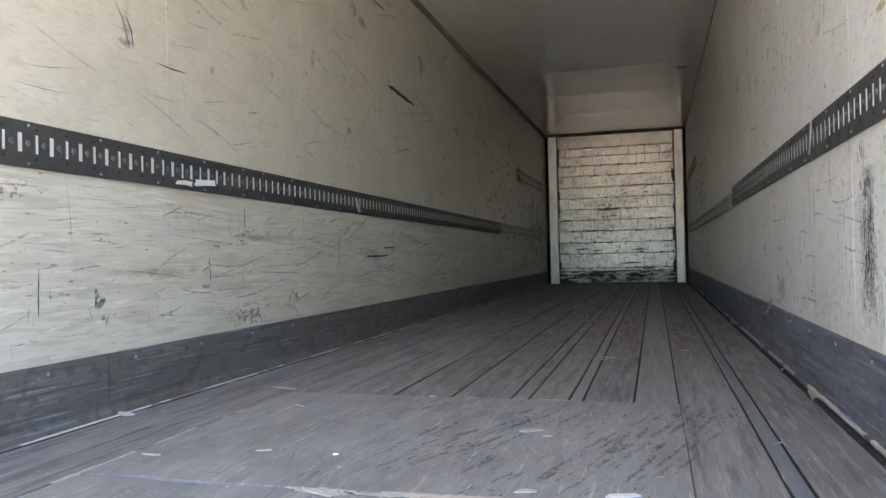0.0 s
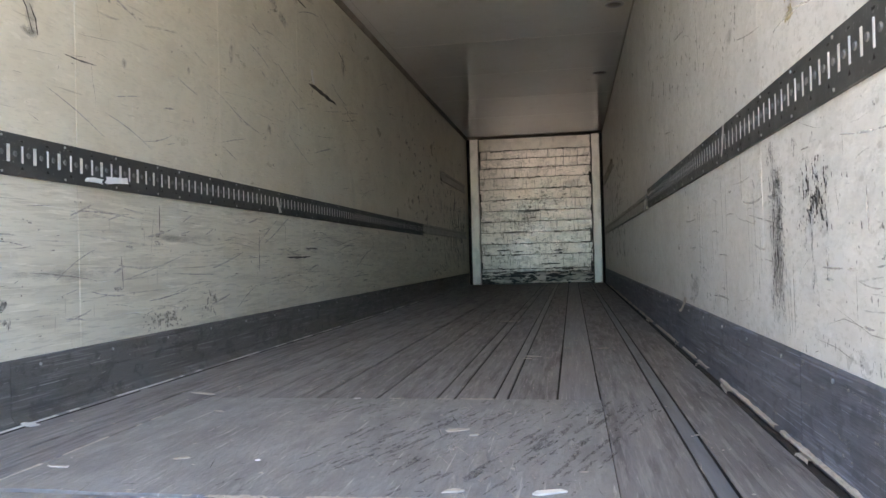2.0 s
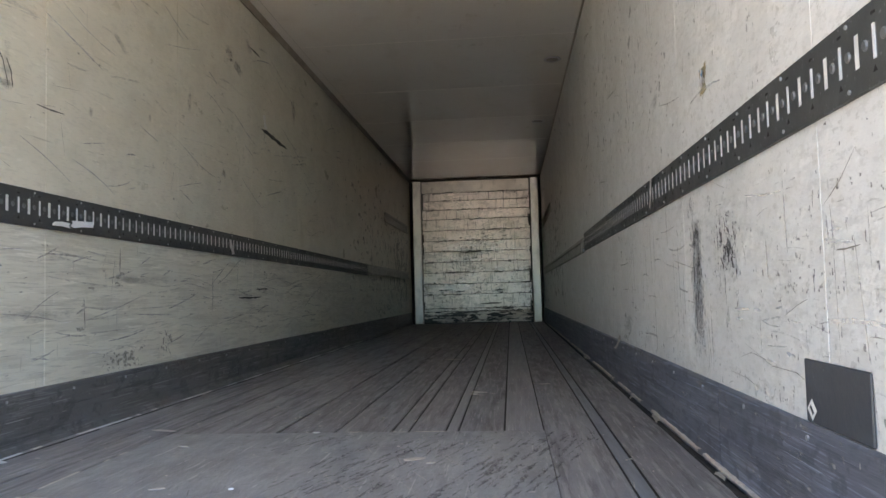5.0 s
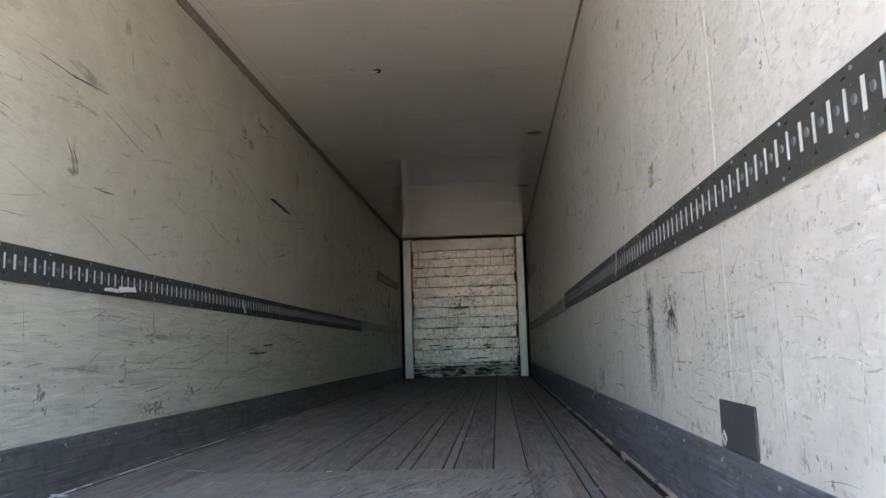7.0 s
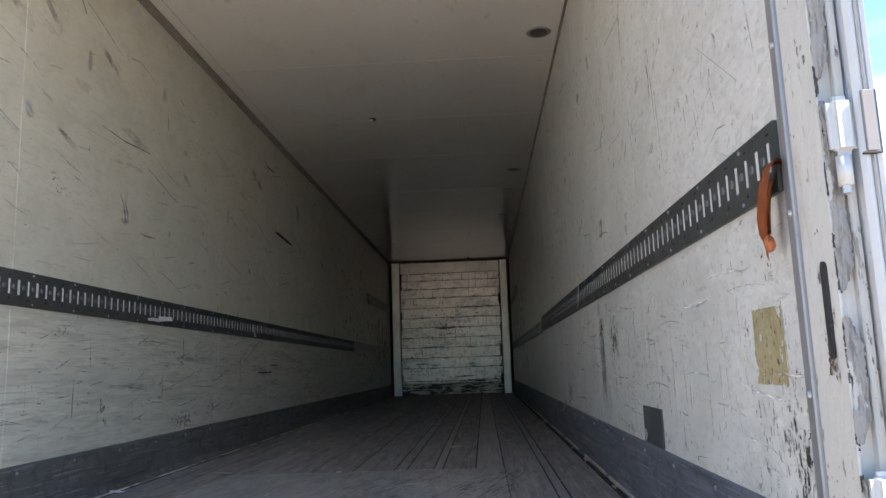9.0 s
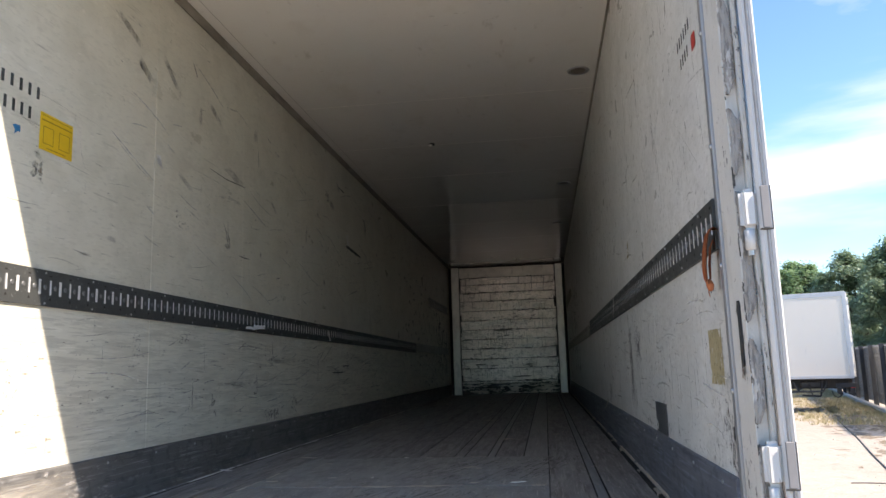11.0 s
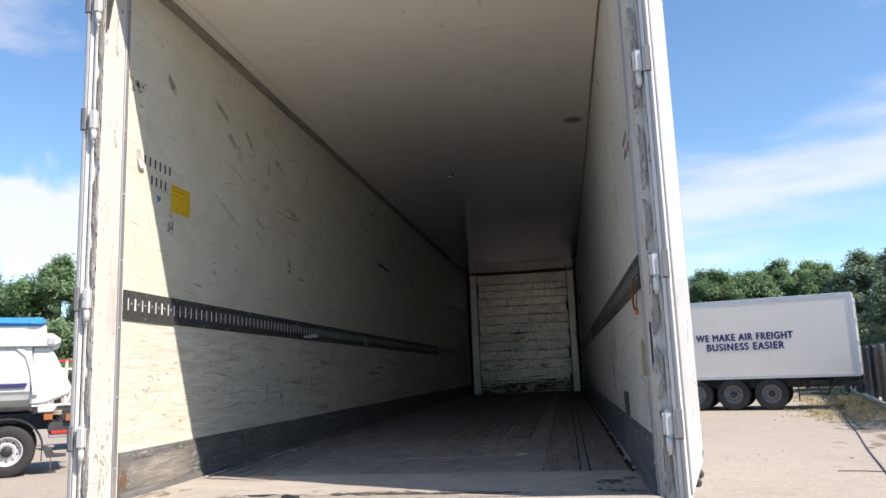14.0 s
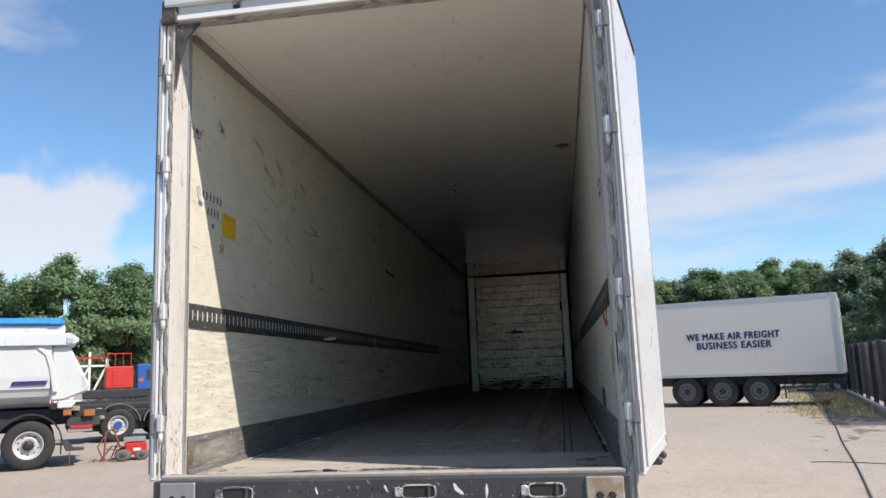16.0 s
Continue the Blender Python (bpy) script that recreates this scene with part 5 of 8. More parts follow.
for sd, y0, y1, z0, z1, cell, lv, st, mt, rim in (
    (301, 1.72, 2.0, 2.60, 2.74, 0.004, 0.34, (34, 54), SOOT_THIN, 0.5), (302, 1.88, 2.1, 1.98, 2.085, 0.004, 0.30, (50, 60), TAN_DIRT, 0.5), (303, 2.30, 2.37, 1.57, 1.70, 0.004, -0.02, (34, 20), SOOT_THIN, 0.6),
    (304, 3.15, 3.55, 1.475, 1.57, 0.005, 0.06, (30, 50), SOOT_THIN, 0.5), (305, 3.68, 3.86, 1.475, 1.64, 0.005, 0.2, (60, 34), SOOT_THIN, 0.5), (306, 0.24, 0.40, 3.27, 3.37, 0.004, 0.14, (30, 40), SOOT_THIN, 0.4),
    (307, 0.62, 0.72, 2.59, 2.70, 0.004, 0.1, (30, 34), TAN_DIRT, 0.5), (308, 0.26, 0.75, 1.5, 1.95, 0.004, 0.68, (40, 50), TAN_DIRT, 0.3), (309, 0.45, 0.62, 1.74, 1.94, 0.003, 0.56, (80, 70), SOOT_THIN, 0.5), (310, 1.4, 1.52, 1.9, 2.08, 0.004, 0.34, (70, 60), TAN_DIRT, 0.5),
    (311, 4.6, 4.95, 3.36, 3.47, 0.005, 0.34, (36, 44), SOOT_THIN, 0.5), (312, 5.36, 5.48, 2.97, 3.14, 0.005, 0.3, (44, 44), SOOT_THIN, 0.4), (313, 8.6, 12.9, 1.7, 2.9, 0.018, 0.52, (22, 5), SOOT_THIN, 0.4), (314, 1.9, 6.5, 1.5, 2.06, 0.006, 0.78, (9, 60), SOOT_THIN, 0.2), (315, 0.3, 2.6, 1.5, 2.06, 0.005, 0.74, (12, 60), TAN_DIRT, 0.2), (316, 2.0, 7.5, 2.3, 3.4, 0.009, 0.85, (14, 44), TAN_DIRT, 0.2), (317, 8.0, 13.2, 1.5, 3.6, 0.02, 0.5, (6, 12), TAN_DIRT, 0.3),
):
    blotch("scuff", LEFT, y0, y1, z0, z1, cell, sd, lv, st, mt, wall_left, "", rim)


def rubbed(put, parent, count, seed, y0, y1, z0, z1, tilt, longest, material, thin=0.003):
    """Long faint arcs that loads have rubbed into a wall."""
    r = random.Random(seed)
    lines = []
    for _ in range(count):
        y, z = r.uniform(y0, y1), r.uniform(z0 + 0.04, z1 - 0.04)
        n = longest * (0.15 + 0.85 * r.random() ** 2)
        a, bend = r.choice(tilt) + r.uniform(-0.08, 0.08), r.uniform(-0.05, 0.05)
        pts = []
        for q in (-0.5, -0.25, 0.0, 0.25, 0.5):
            u, v = y + n * q * math.cos(a), z + n * q * math.sin(a) + n * bend * (4 * q * q - 1)
            pts.append((u, min(z1, max(z0, v))))
        lines.append((thin * r.uniform(0.5, 1.8), pts))
    strokes("rubbed_line", put, lines, material, parent, seed)


rubbed(LEFT, wall_left, 75, 61, 1.3, 7.0, 1.50, 2.07, (-0.03, 0.05, 0.12), 0.8, RUB_DARK, 0.007)
rubbed(LEFT, wall_left, 70, 62, 1.3, 7.0, 1.50, 2.07, (-0.05, 0.15, 0.4), 0.6, RUB_PALE, 0.006)
rubbed(LEFT, wall_left, 45, 63, 1.2, 8.0, 2.30, 3.75, (-0.25, 0.05, 0.15), 0.6, RUB_DARK, 0.010)
rubbed(LEFT, wall_left, 70, 64, 1.2, 8.0, 2.30, 3.75, (-0.3, 0.2), 0.5, RUB_PALE, 0.006)
rubbed(RIGHT, wall_right, 60, 65, 0.15, 4.0, 1.53, 2.10, (0.1, -0.1, 1.5), 0.18, RUB_DARK, 0.003)
rubbed(RIGHT, wall_right, 90, 66, 0.15, 4.0, 1.53, 2.10, (0.05, 1.5), 0.35, RUB_PALE, 0.006)
rubbed(RIGHT, wall_right, 70, 67, 0.15, 6.0, 2.32, 3.75, (0.2, 1.3, -0.3), 0.25, RUB_DARK, 0.006)
rubbed(RIGHT, wall_right, 60, 68, 0.15, 6.0, 2.32, 3.75, (0.1, 1.4), 0.4, RUB_PALE, 0.006)
for sd, y0, y1, z0, z1, lv, st, mt in ((331, 10.9, 13.3, 1.62, 2.35, 0.16, (26, 4), SOOT_THIN), (332, 11.6, 13.3, 1.75, 2.9, 0.30, (30, 5), SOOT), (333, 9.6, 12.2, 1.5, 1.75, 0.34, (6, 30), TAN_DIRT)):
    blotch("scuff", LEFT, y0, y1, z0, z1, 0.014, sd, lv, st, mt, wall_left, "", 0.35)
# dust over the sunlit rear stretch, also lightening it as sun would
mark(-1, "dust_film", 0.60, 1.355, 0.9, 0.20, SUNLIT_DUST, kick_l, off=0.0135)
mark(-1, "rust_stain", 0.27, 1.33, 0.08, 0.16, RUST_SMEAR, kick_l, off=0.0138)
# unreadable stencil lines, and small stickers


def stencil(s, y0, z, count, pitch, w, h, parent):
    """Unreadable stencilled characters as plain upright bars."""
    for i in range(count):
        y = y0 + i * pitch
        x = s * (HALF - 0.001)
        part("stencil_bar", box(*sorted((x, x - s * 0.0008)), y, y + w, z, z + h), INK, parent)


def scratches(s, parent, count, seed, y0, y1, z0, z1, material, slope, thick=0.0016, name="scratch", spread=28, longest=0.16):
    """Fine scored lines on a side wall, as one mesh."""
    r = random.Random(seed)
    b = bmesh.new()
    for i in range(count):
        y, z = y0 + (y1 - y0) * r.random() ** 1.3, r.uniform(z0, z1)
        l = 0.02 + longest * r.random() ** 3
        a = radians(r.gauss(slope, spread) if r.random() < 0.75 else r.gauss(90, 15))
        w = thick * r.uniform(0.4, 1.2)
        bend = r.uniform(-0.05, 0.05) * l
        pts = []
        for k in range(5):
            q = k / 4 - 0.5
            u, v = l * q, bend * (1 - 4 * q * q)
            pts.append((y + u * math.cos(a) - v * math.sin(a), z + u * math.sin(a) + v * math.cos(a), w * (1.05 - 2 * abs(q))))
        x = s * (HALF - 0.0008)
        up = [b.verts.new((x, p + math.sin(a) * t, q + math.cos(a) * t)) for p, q, t in pts]
        dn = [b.verts.new((x, p - math.sin(a) * t, q - math.cos(a) * t)) for p, q, t in pts]
        for k in range(4):
            b.faces.new((up[k], up[k + 1], dn[k + 1], dn[k]))
    tagged(part(name, b, material, parent), kind="stuff")


scratches(-1, wall_left, 60, 3, 0.3, 8.0, 1.5, 2.08, SCRATCH, -4)
scratches(-1, wall_left, 120, 23, 0.3, 8.0, 1.5, 2.08, SCRATCH, 0, 0.0013, "scratch", 5, 0.34)
scratches(-1, wall_left, 160, 24, 0.3, 8.0, 2.27, 3.0, SCRATCH, -3, 0.0011, "scratch", 9, 0.3)
scratches(-1, wall_left, 120, 25, 0.3, 7.0, 1.5, 2.08, PAPER, 0, 0.0013, "pale_scratch", 5, 0.3)
scratches(-1, wall_left, 70, 4, 0.3, 9.0, 2.27, 3.9, SCRATCH, -25)
scratches(1, wall_right, 90, 5, 0.2, 7.0, 1.5, 2.09, SCRATCH, 12, 0.0009)
scratches(1, wall_right, 60, 6, 0.2, 8.0, 2.27, 3.9, SCRATCH, 30, 0.0009)
scratches(1, wall_right, 60, 20, 8.5, 13.0, 1.6, 3.4, SCRATCH, 90, 0.014, "scratch", 28, 0.25)
scratches(-1, wall_left, 60, 7, 0.3, 6.0, 1.5, 3.6, PAPER, -8, 0.0011, "pale_scratch")
scratches(1, wall_right, 60, 8, 0.2, 6.0, 1.5, 3.6, PAPER, 10, 0.0011, "pale_scratch")
stencil(-1, 0.395, 2.93, 6, 0.05, 0.016, 0.05, wall_left)
stencil(-1, 0.465, 2.835, 4, 0.046, 0.015, 0.05, wall_left)
stencil(1, 0.26, 2.815, 6, 0.036, 0.012, 0.035, wall_right)
stencil(1, 0.30, 2.745, 4, 0.036, 0.012, 0.035, wall_right)
label_y = thing("yellow_label", "yellow printed label stuck to the wall", "label", pose(-HALF + 0.0015, 0.778, 2.81))
part("sheet", box(0, 0.0015, -0.105, 0.105, -0.078, 0.078, 0.0005), YELLOW, label_y)
for a, b_, c, d in ((-0.095, 0.095, 0.066, 0.069), (-0.095, 0.095, 0.045, 0.05), (-0.085, -0.02, -0.05, -0.047), (-0.085, -0.02, 0.02, 0.023), (0.015, 0.085, -0.05, -0.047), (0.015, 0.085, 0.02, 0.023), (-0.085, -0.082, -0.05, 0.023), (-0.023, -0.02, -0.05, 0.023), (0.015, 0.018, -0.05, 0.023), (0.082, 0.085, -0.05, 0.023), (-0.06, 0.06, -0.068, -0.064)):
    part("print_bar", box(0.0016, 0.0022, a, b_, c, d), PRINT, label_y)
mark(-1, "paint_blob", 0.545, 2.772, 0.05, 0.045, BLUE_PAINT, wall_left, 20, 0.0015, 13, 0.6)
mark(1, "red_sticker", 0.215, 2.755, 0.06, 0.05, RED_PAINT, wall_right, ragged=0.05)


def scrap(name, label, m, w, h, material, curl=0.01, seed=1):
    """A torn scrap hanging from or stuck to something, its lower end curled."""
    r = random.Random(seed)
    b = bmesh.new()
    rows = []
    for j in range(5):
        q = j / 4
        rows.append([b.verts.new((curl * q * q + r.uniform(0, 0.002), (i - 1) * w / 2 * (1 - 0.3 * r.random()), -h * q + r.uniform(-0.006, 0.006))) for i in range(3)])
    for ra, rb in zip(rows, rows[1:]):
        for i in range(2):
            b.faces.new((ra[i], ra[i + 1], rb[i + 1], rb[i]))
    bmesh.ops.solidify(b, geom=b.faces[:], thickness=0.0012)
    ob = part(name, b, material)
    ob.matrix_basis = m
    return tagged(ob, label, "scrap", group="paper scraps")


XL = -HALF + 0.019
scrap("paper_scrap", "torn white paper scrap caught on the lashing rail", pose(XL + 0.03, 2.90, 2.138, 4, -10, -38), 0.10, 0.034, PAPER, 0.012, 1)
scrap("paper_scrap", "torn white paper scrap caught on the lashing rail", pose(XL + 0.025, 2.77, 2.122, -10, -15, -34), 0.08, 0.028, PAPER, 0.014, 2)
scrap("paper_scrap", "torn white paper scrap caught on the lashing rail", pose(XL, 4.66, 2.19), 0.05, 0.1, PAPER, 0.02, 3)
scrap("paper_scrap", "small white paper tag stuck to the wall", pose(-HALF + 0.002, 1.605, 2.97), 0.05, 0.07, PAPER, 0.015, 4)
scrap("paper_scrap", "torn pale paper flap on the wall", pose(-HALF + 0.002, 0.33, 2.99, 20), 0.06, 0.10, PAPER, 0.015, 5)
scrap("paper_scrap", "thin white sliver standing at a rail joint", pose(HALF - 0.02, 3.03, 2.28, 0, 0, 180), 0.035, 0.16, PAPER, 0.01, 6)
scrap("paper_scrap", "thin white sliver standing at a rail end", pose(HALF - 0.024, 5.98, 2.29, 0, 0, 180), 0.05, 0.24, PAPER, 0.01, 7)
scrap("paper_scrap", "small white paper tag stuck to the wall", pose(HALF - 0.002, 5.26, 2.81, 0, 0, 180), 0.05, 0.11, PAPER, 0.012, 8)
scrap("paper_scrap", "small pale label flap on the wall", pose(-HALF + 0.002, 5.42, 3.2), 0.06, 0.11, PAPER, 0.012, 9)
scrap("foam_scrap", "pale tan scrap stuck above the kick plate", pose(HALF - 0.002, 4.23, 1.53, 0, 0, 180), 0.09, 0.07, CHIP, 0.03, 10)
scrap("sticker", "small torn white and blue sticker on the wall", pose(HALF - 0.0035, 2.235, 2.455, -18, 0, 180), 0.035, 0.045, PAPER, 0.004, 11)
blotch("sticker_glue", RIGHT, 2.20, 2.28, 2.385, 2.475, 0.004, 261, 0.0, (20, 20), GLUE_TAN, wall_right, "torn brown remains round a sticker", 0.6)
blotch("sticker_print", (lambda u, v, d=0.0: (HALF - 0.009 - d, u, v)), 2.215, 2.25, 2.42, 2.46, 0.004, 262, 0.1, (40, 40), BLUE_PAINT, wall_right, "", 0.2)

# orange strap looped through the rail
strap = thing("strap", "faded orange webbing strap knotted and hanging from the lashing rail", "strap", pose(HALF - 0.012, 0.108, 2.148))


def ribbon(path, width, thick=0.003):
    b = bmesh.new()
    rows = []
    for x, y, z, k in path:
        rows.append([b.verts.new((x - 0.3 * k * width / 2, y - k * width / 2, z)), b.verts.new((x, y, z + 0.004)), b.verts.new((x - 0.3 * k * width / 2, y + k * width / 2, z))])
    for ra, rb in zip(rows, rows[1:]):
        for i in range(2):
            b.faces.new((ra[i], ra[i + 1], rb[i + 1], rb[i]))
    bmesh.ops.solidify(b, geom=b.faces[:], thickness=thick)
    return b


part("front_band", ribbon([(0.012, 0.0, 0.012, 0.7), (-0.004, 0.0, 0.018, 0.85), (-0.016, 0.002, 0.0, 0.95), (-0.022, 0.012, -0.04, 1), (-0.024, 0.024, -0.085, 1), (-0.022, 0.032, -0.115, 0.85), (-0.018, 0.036, -0.135, 0.5)], 0.05), ORANGE, strap, smooth=True)
part("back_band", ribbon([(0.008, 0.03, 0.0, 0.6), (-0.004, 0.036, -0.03, 0.8), (-0.008, 0.042, -0.08, 0.8), (-0.01, 0.042, -0.12, 0.6)], 0.036), ORANGE, strap, smooth=True)
b = bmesh.new()
bmesh.ops.create_icosphere(b, subdivisions=2, radius=0.014)
for v in b.verts:
    v.co = Vector((v.co.x * 0.7, v.co.y * 1.2, v.co.z * 1.3)) * (1 + 0.3 * noise.noise(v.co * 60)) + Vector((-0.016, 0.038, -0.134))
part("knot", b, ORANGE, strap, smooth=True)
part("tail", ribbon([(-0.016, 0.04, -0.14, 0.7), (-0.018, 0.044, -0.155, 0.4), (-0.016, 0.046, -0.168, 0.1)], 0.03), ORANGE, strap)

# scored lines on the floor sheets and boards
r = random.Random(61)
for count, x0, x1, y0, y1, lean, top, mt in ((120, -0.1, 0.72, 1.02, 2.85, -22, FZ + 0.0022, CHIP), (110, -1.2, 1.2, 1.1, 7.0, 0, FZ + 0.0006, CHIP), (24, -0.52, 0.72, 1.02, 2.85, -15, FZ + 0.0023, SEAM)):
    bm = bmesh.new()
    for i in range(count):
        x, y = r.uniform(x0, x1), r.uniform(y0, y1)
        l, w = 0.03 + 0.22 * r.random() ** 2, r.uniform(0.0004, 0.0011)
        a = radians(r.gauss(lean, 6))
        d, n_ = Vector((math.sin(a), math.cos(a), 0)), Vector((math.cos(a), -math.sin(a), 0))
        c0 = Vector((x, y, top))
        bm.faces.new([bm.verts.new(c0 + v) for v in (-d * l / 2, n_ * w, d * l / 2, -n_ * w)])
    bmesh.ops.recalc_face_normals(bm, faces=bm.faces)
    tagged(part("score_mark", bm, mt, floor), kind="stuff")

# scraps on the floor
for i, (x, y, w, l, m, lab) in enumerate((
    (-1.16, 2.36, 0.13, 0.09, PAPER, "white paper scrap lying on the floor"), (-0.83, 2.93, 0.20, 0.05, CHIP, "pale wood splinter lying on the floor"),
    (0.29, 2.37, 0.11, 0.08, CHIP, "pale flat chip lying on the floor"), (0.35, 2.31, 0.05, 0.03, CHIP, "small pale chip lying on the floor"), (-0.41, 2.0, 0.08, 0.03, CHIP, "pale flat chip lying on the floor"),
    (-0.19, 2.0, 0.03, 0.02, PAPER, "small white crumb lying on the floor"), (0.43, 4.0, 0.13, 0.06, CHIP, "pale curled chip lying on the floor"), (0.41, 3.92, 0.08, 0.05, CHIP, "pale curled chip lying on the floor"),
    (0.80, 4.32, 0.10, 0.05, CHIP, "pale flat chip lying on the floor"), (-0.166, 2.85, 0.05, 0.02, PAPER, "small white crumb lying on the floor"), (0.37, 1.79, 0.08, 0.05, CHIP, "pale flat chip lying on the floor"),
    (0.58, 1.80, 0.13, 0.06, PAPER, "torn pale paper scrap lying on the floor"), (-0.10, 1.69, 0.14, 0.04, CHIP, "pale wood splinter lying on the floor"), (0.145, 6.05, 0.22, 0.06, CHIP, "pale flat chip lying on the floor"),
    (-0.55, 0.32, 0.16, 0.05, RUBBER, "dark crushed lump lying on the sill"), (-1.12, 0.95, 0.05, 0.04, CHIP, "pale crumb lying on the floor"), (-0.6, 2.6, 0.06, 0.02, CHIP, "small pale chip lying on the floor"), (-0.7, 1.9, 0.1, 0.025, CHIP, "small pale chip lying on the floor"),
)):
    ob = part("floor_scrap", flake(w * 0.8, l * 0.6, 40 + i, 0.002), m)
    ob.matrix_basis = pose(x, y, FZ + 0.003, 0, 0, rnd.uniform(-30, 30))
    tagged(ob, lab, "scrap", group="scraps on the floor")
bm = bmesh.new()
r = random.Random(21)
for i in range(330):
    x, y = r.uniform(-1.15, 1.1), 0.3 + 5.5 * r.random() ** 1.3
    k = 0.3 + 0.7 * r.random() ** 3
    join(bm, flake(0.02 * k * r.uniform(0.5, 1.2), 0.008 * k, 900 + i, 0.0015))
    for v in bm.verts[-18:]:
        v.co += Vector((x, y, FZ + 0.001))
tagged(new("floor_crumbs", mesh_of("floor_crumbs", bm, CHIP)), "tiny pale crumbs and splinters strewn over the floor", "debris", kind="stuff")

# ---- rear frame and doors ----
def rear_post(name, s, y_in, y_out, label):
    """A rear corner post with its sealing strip, worn gasket, hinges and a slot."""
    root = thing(name, label, "door post", kind="structure")
    x = lambda v: s * v  # noqa: E731
    part("sealing_strip", box(*sorted((x(HALF - 0.006), x(1.30))), y_in - 0.034, y_in - 0.002, FZ - 0.02, CZ - 0.002, 0.003), ALU, root, "grey aluminium sealing strip with rivets")
    bm = bmesh.new()
    z = FZ + 0.15
    while z < CZ:
        tube((x(HALF - 0.005), y_in - 0.018, z), (x(HALF - 0.011), y_in - 0.018, z), 0.008, 0.005, n=8, bm=bm)
        z += 0.33
    tagged(part("rivets", bm, ZINC, root), kind="stuff")
    # the post's profile: a flat jamb, a wide groove for the gasket, a rounded outer lip
    out = [(x(1.232), y_in - 0.035), (x(1.244), y_out + 0.012), (x(1.246), y_out), (x(1.250), y_out), (x(1.251), y_out + 0.012), (x(1.279), y_out + 0.012), (x(1.280), y_out), (x(1.283), y_out - 0.005), (x(1.292), y_out - 0.005), (x(1.296), y_out + 0.001), (x(1.297), y_out + 0.012), (x(1.297), y_in - 0.0355), (x(1.28), y_in - 0.0355)]
    part("post", prism(out, "z", 1.06, 4.03), FRAME, root, "white painted steel post, chipped and rusting")
    # crumbling gasket left in the groove
    r = random.Random(31 + s)
    for z0, z1 in ((1.29, 1.60), (1.655, 1.86), (1.905, 2.235), (2.28, 2.46), (2.50, 2.78), (2.86, 3.30), (3.36, 3.88)):
        b = bmesh.new()
        n = int((z1 - z0) / 0.006)
        rows = []
        for i in range(n + 1):
            z = z0 + (z1 - z0) * i / n
            tip = min(1.0, 0.35 + min(i, n - i) * 0.09)
            e0 = 1.2485 + 0.005 * noise.noise(Vector((0, s, z * 14))) + r.uniform(-0.002, 0.002)
            e1 = 1.2485 + tip * (0.028 + 0.006 * noise.noise(Vector((3, s, z * 13))) + r.uniform(-0.003, 0.003))
            dep = 0.002 + 0.002 * noise.noise(Vector((7, s, z * 30)))
            rows.append([b.verts.new((x(e0 + (e1 - e0) * k / 5), y_out - (0.0 if k in (0, 5) else dep + 0.0015 * (k % 2) + r.uniform(-0.0008, 0.0008)) - 0.002, z + r.uniform(-0.003, 0.003))) for k in range(6)])
        for ra, rb in zip(rows, rows[1:]):
            for k in range(5):
                b.faces.new((ra[k], ra[k + 1], rb[k + 1], rb[k]))
        bmesh.ops.recalc_face_normals(b, faces=b.faces)
        bmesh.ops.solidify(b, geom=b.faces[:], thickness=0.006)
        part("gasket_rest", b, WORN, root, "torn crumbling remains of a grey door gasket")
    # chipped paint on the lip and along the groove, dirt on the jamb
    lip = lambda u, v, d=0.0: (x(u), y_out - 0.0062 - d, v)  # noqa: E731
    jamb = lambda u, v, d=0.0: (x(1.232 + 0.012 * (y_in - 0.035 - u) / (y_in - y_out - 0.047) - 0.0008 - d), u, v)  # noqa: E731
    blotch("chip", lip, 1.282, 1.293, 1.30, 3.9, 0.0022, 500 + s, 0.55, (160, 40), SOOT_THIN, root, "", 0.1, 5)
    blotch("chip", (lambda u, v, d=0.0: (x(u), y_out - 0.0012 - d, v)), 1.2455, 1.252, 1.30, 3.9, 0.0025, 510 + s, 0.15, (60, 18), SOOT, root, "", 0.1, 5)
    blotch("jamb_dirt", jamb, y_out + 0.014, y_in - 0.037, 1.30, 2.6, 0.003, 520 + s, 0.72 if s > 0 else 0.9, (60, 26), SOOT_THIN, root, "", 0.1, 3)
    blotch("jamb_dirt", jamb, y_out + 0.014, y_in - 0.037, 1.27, 1.62, 0.0035, 530 + s, 0.4 if s > 0 else 0.3, (120, 40), TAN_DIRT, root, "", 0.3)
    for z in (1.56, 2.185, 3.05, 3.65):
        h = part("hinge", box(*sorted((x(1.250), x(1.296))), y_out - 0.036, y_out - 0.0065, z - 0.053, z + 0.053, 0.012, seg=3), HINGE, root, "pale steel door hinge")
        part("knuckle", tube((x(1.270), y_out - 0.022, z - 0.104), (x(1.270), y_out - 0.022, z - 0.0535), 0.0125, n=14), HINGE, h, smooth=True)
        part("pin", tube((x(1.270), y_out - 0.022, z - 0.118), (x(1.270), y_out - 0.022, z - 0.1045), 0.008, n=10), ZINC, h)
        # the pocket's shade is painted: a grey plate with near-black edges
        part("hinge_pocket", box(*sorted((x(1.297), x(1.3185))), y_out - 0.050, y_out - 0.044, z - 0.054, z + 0.054, 0.002), HINGE_SHADE, h, "hinge plate greyed for the pocket's shade")
        part("pocket_edge", box(*sorted((x(1.319), x(1.322))), y_out - 0.0508, y_out - 0.044, z - 0.058, z + 0.054, 0.001), DARK_GAP, h)
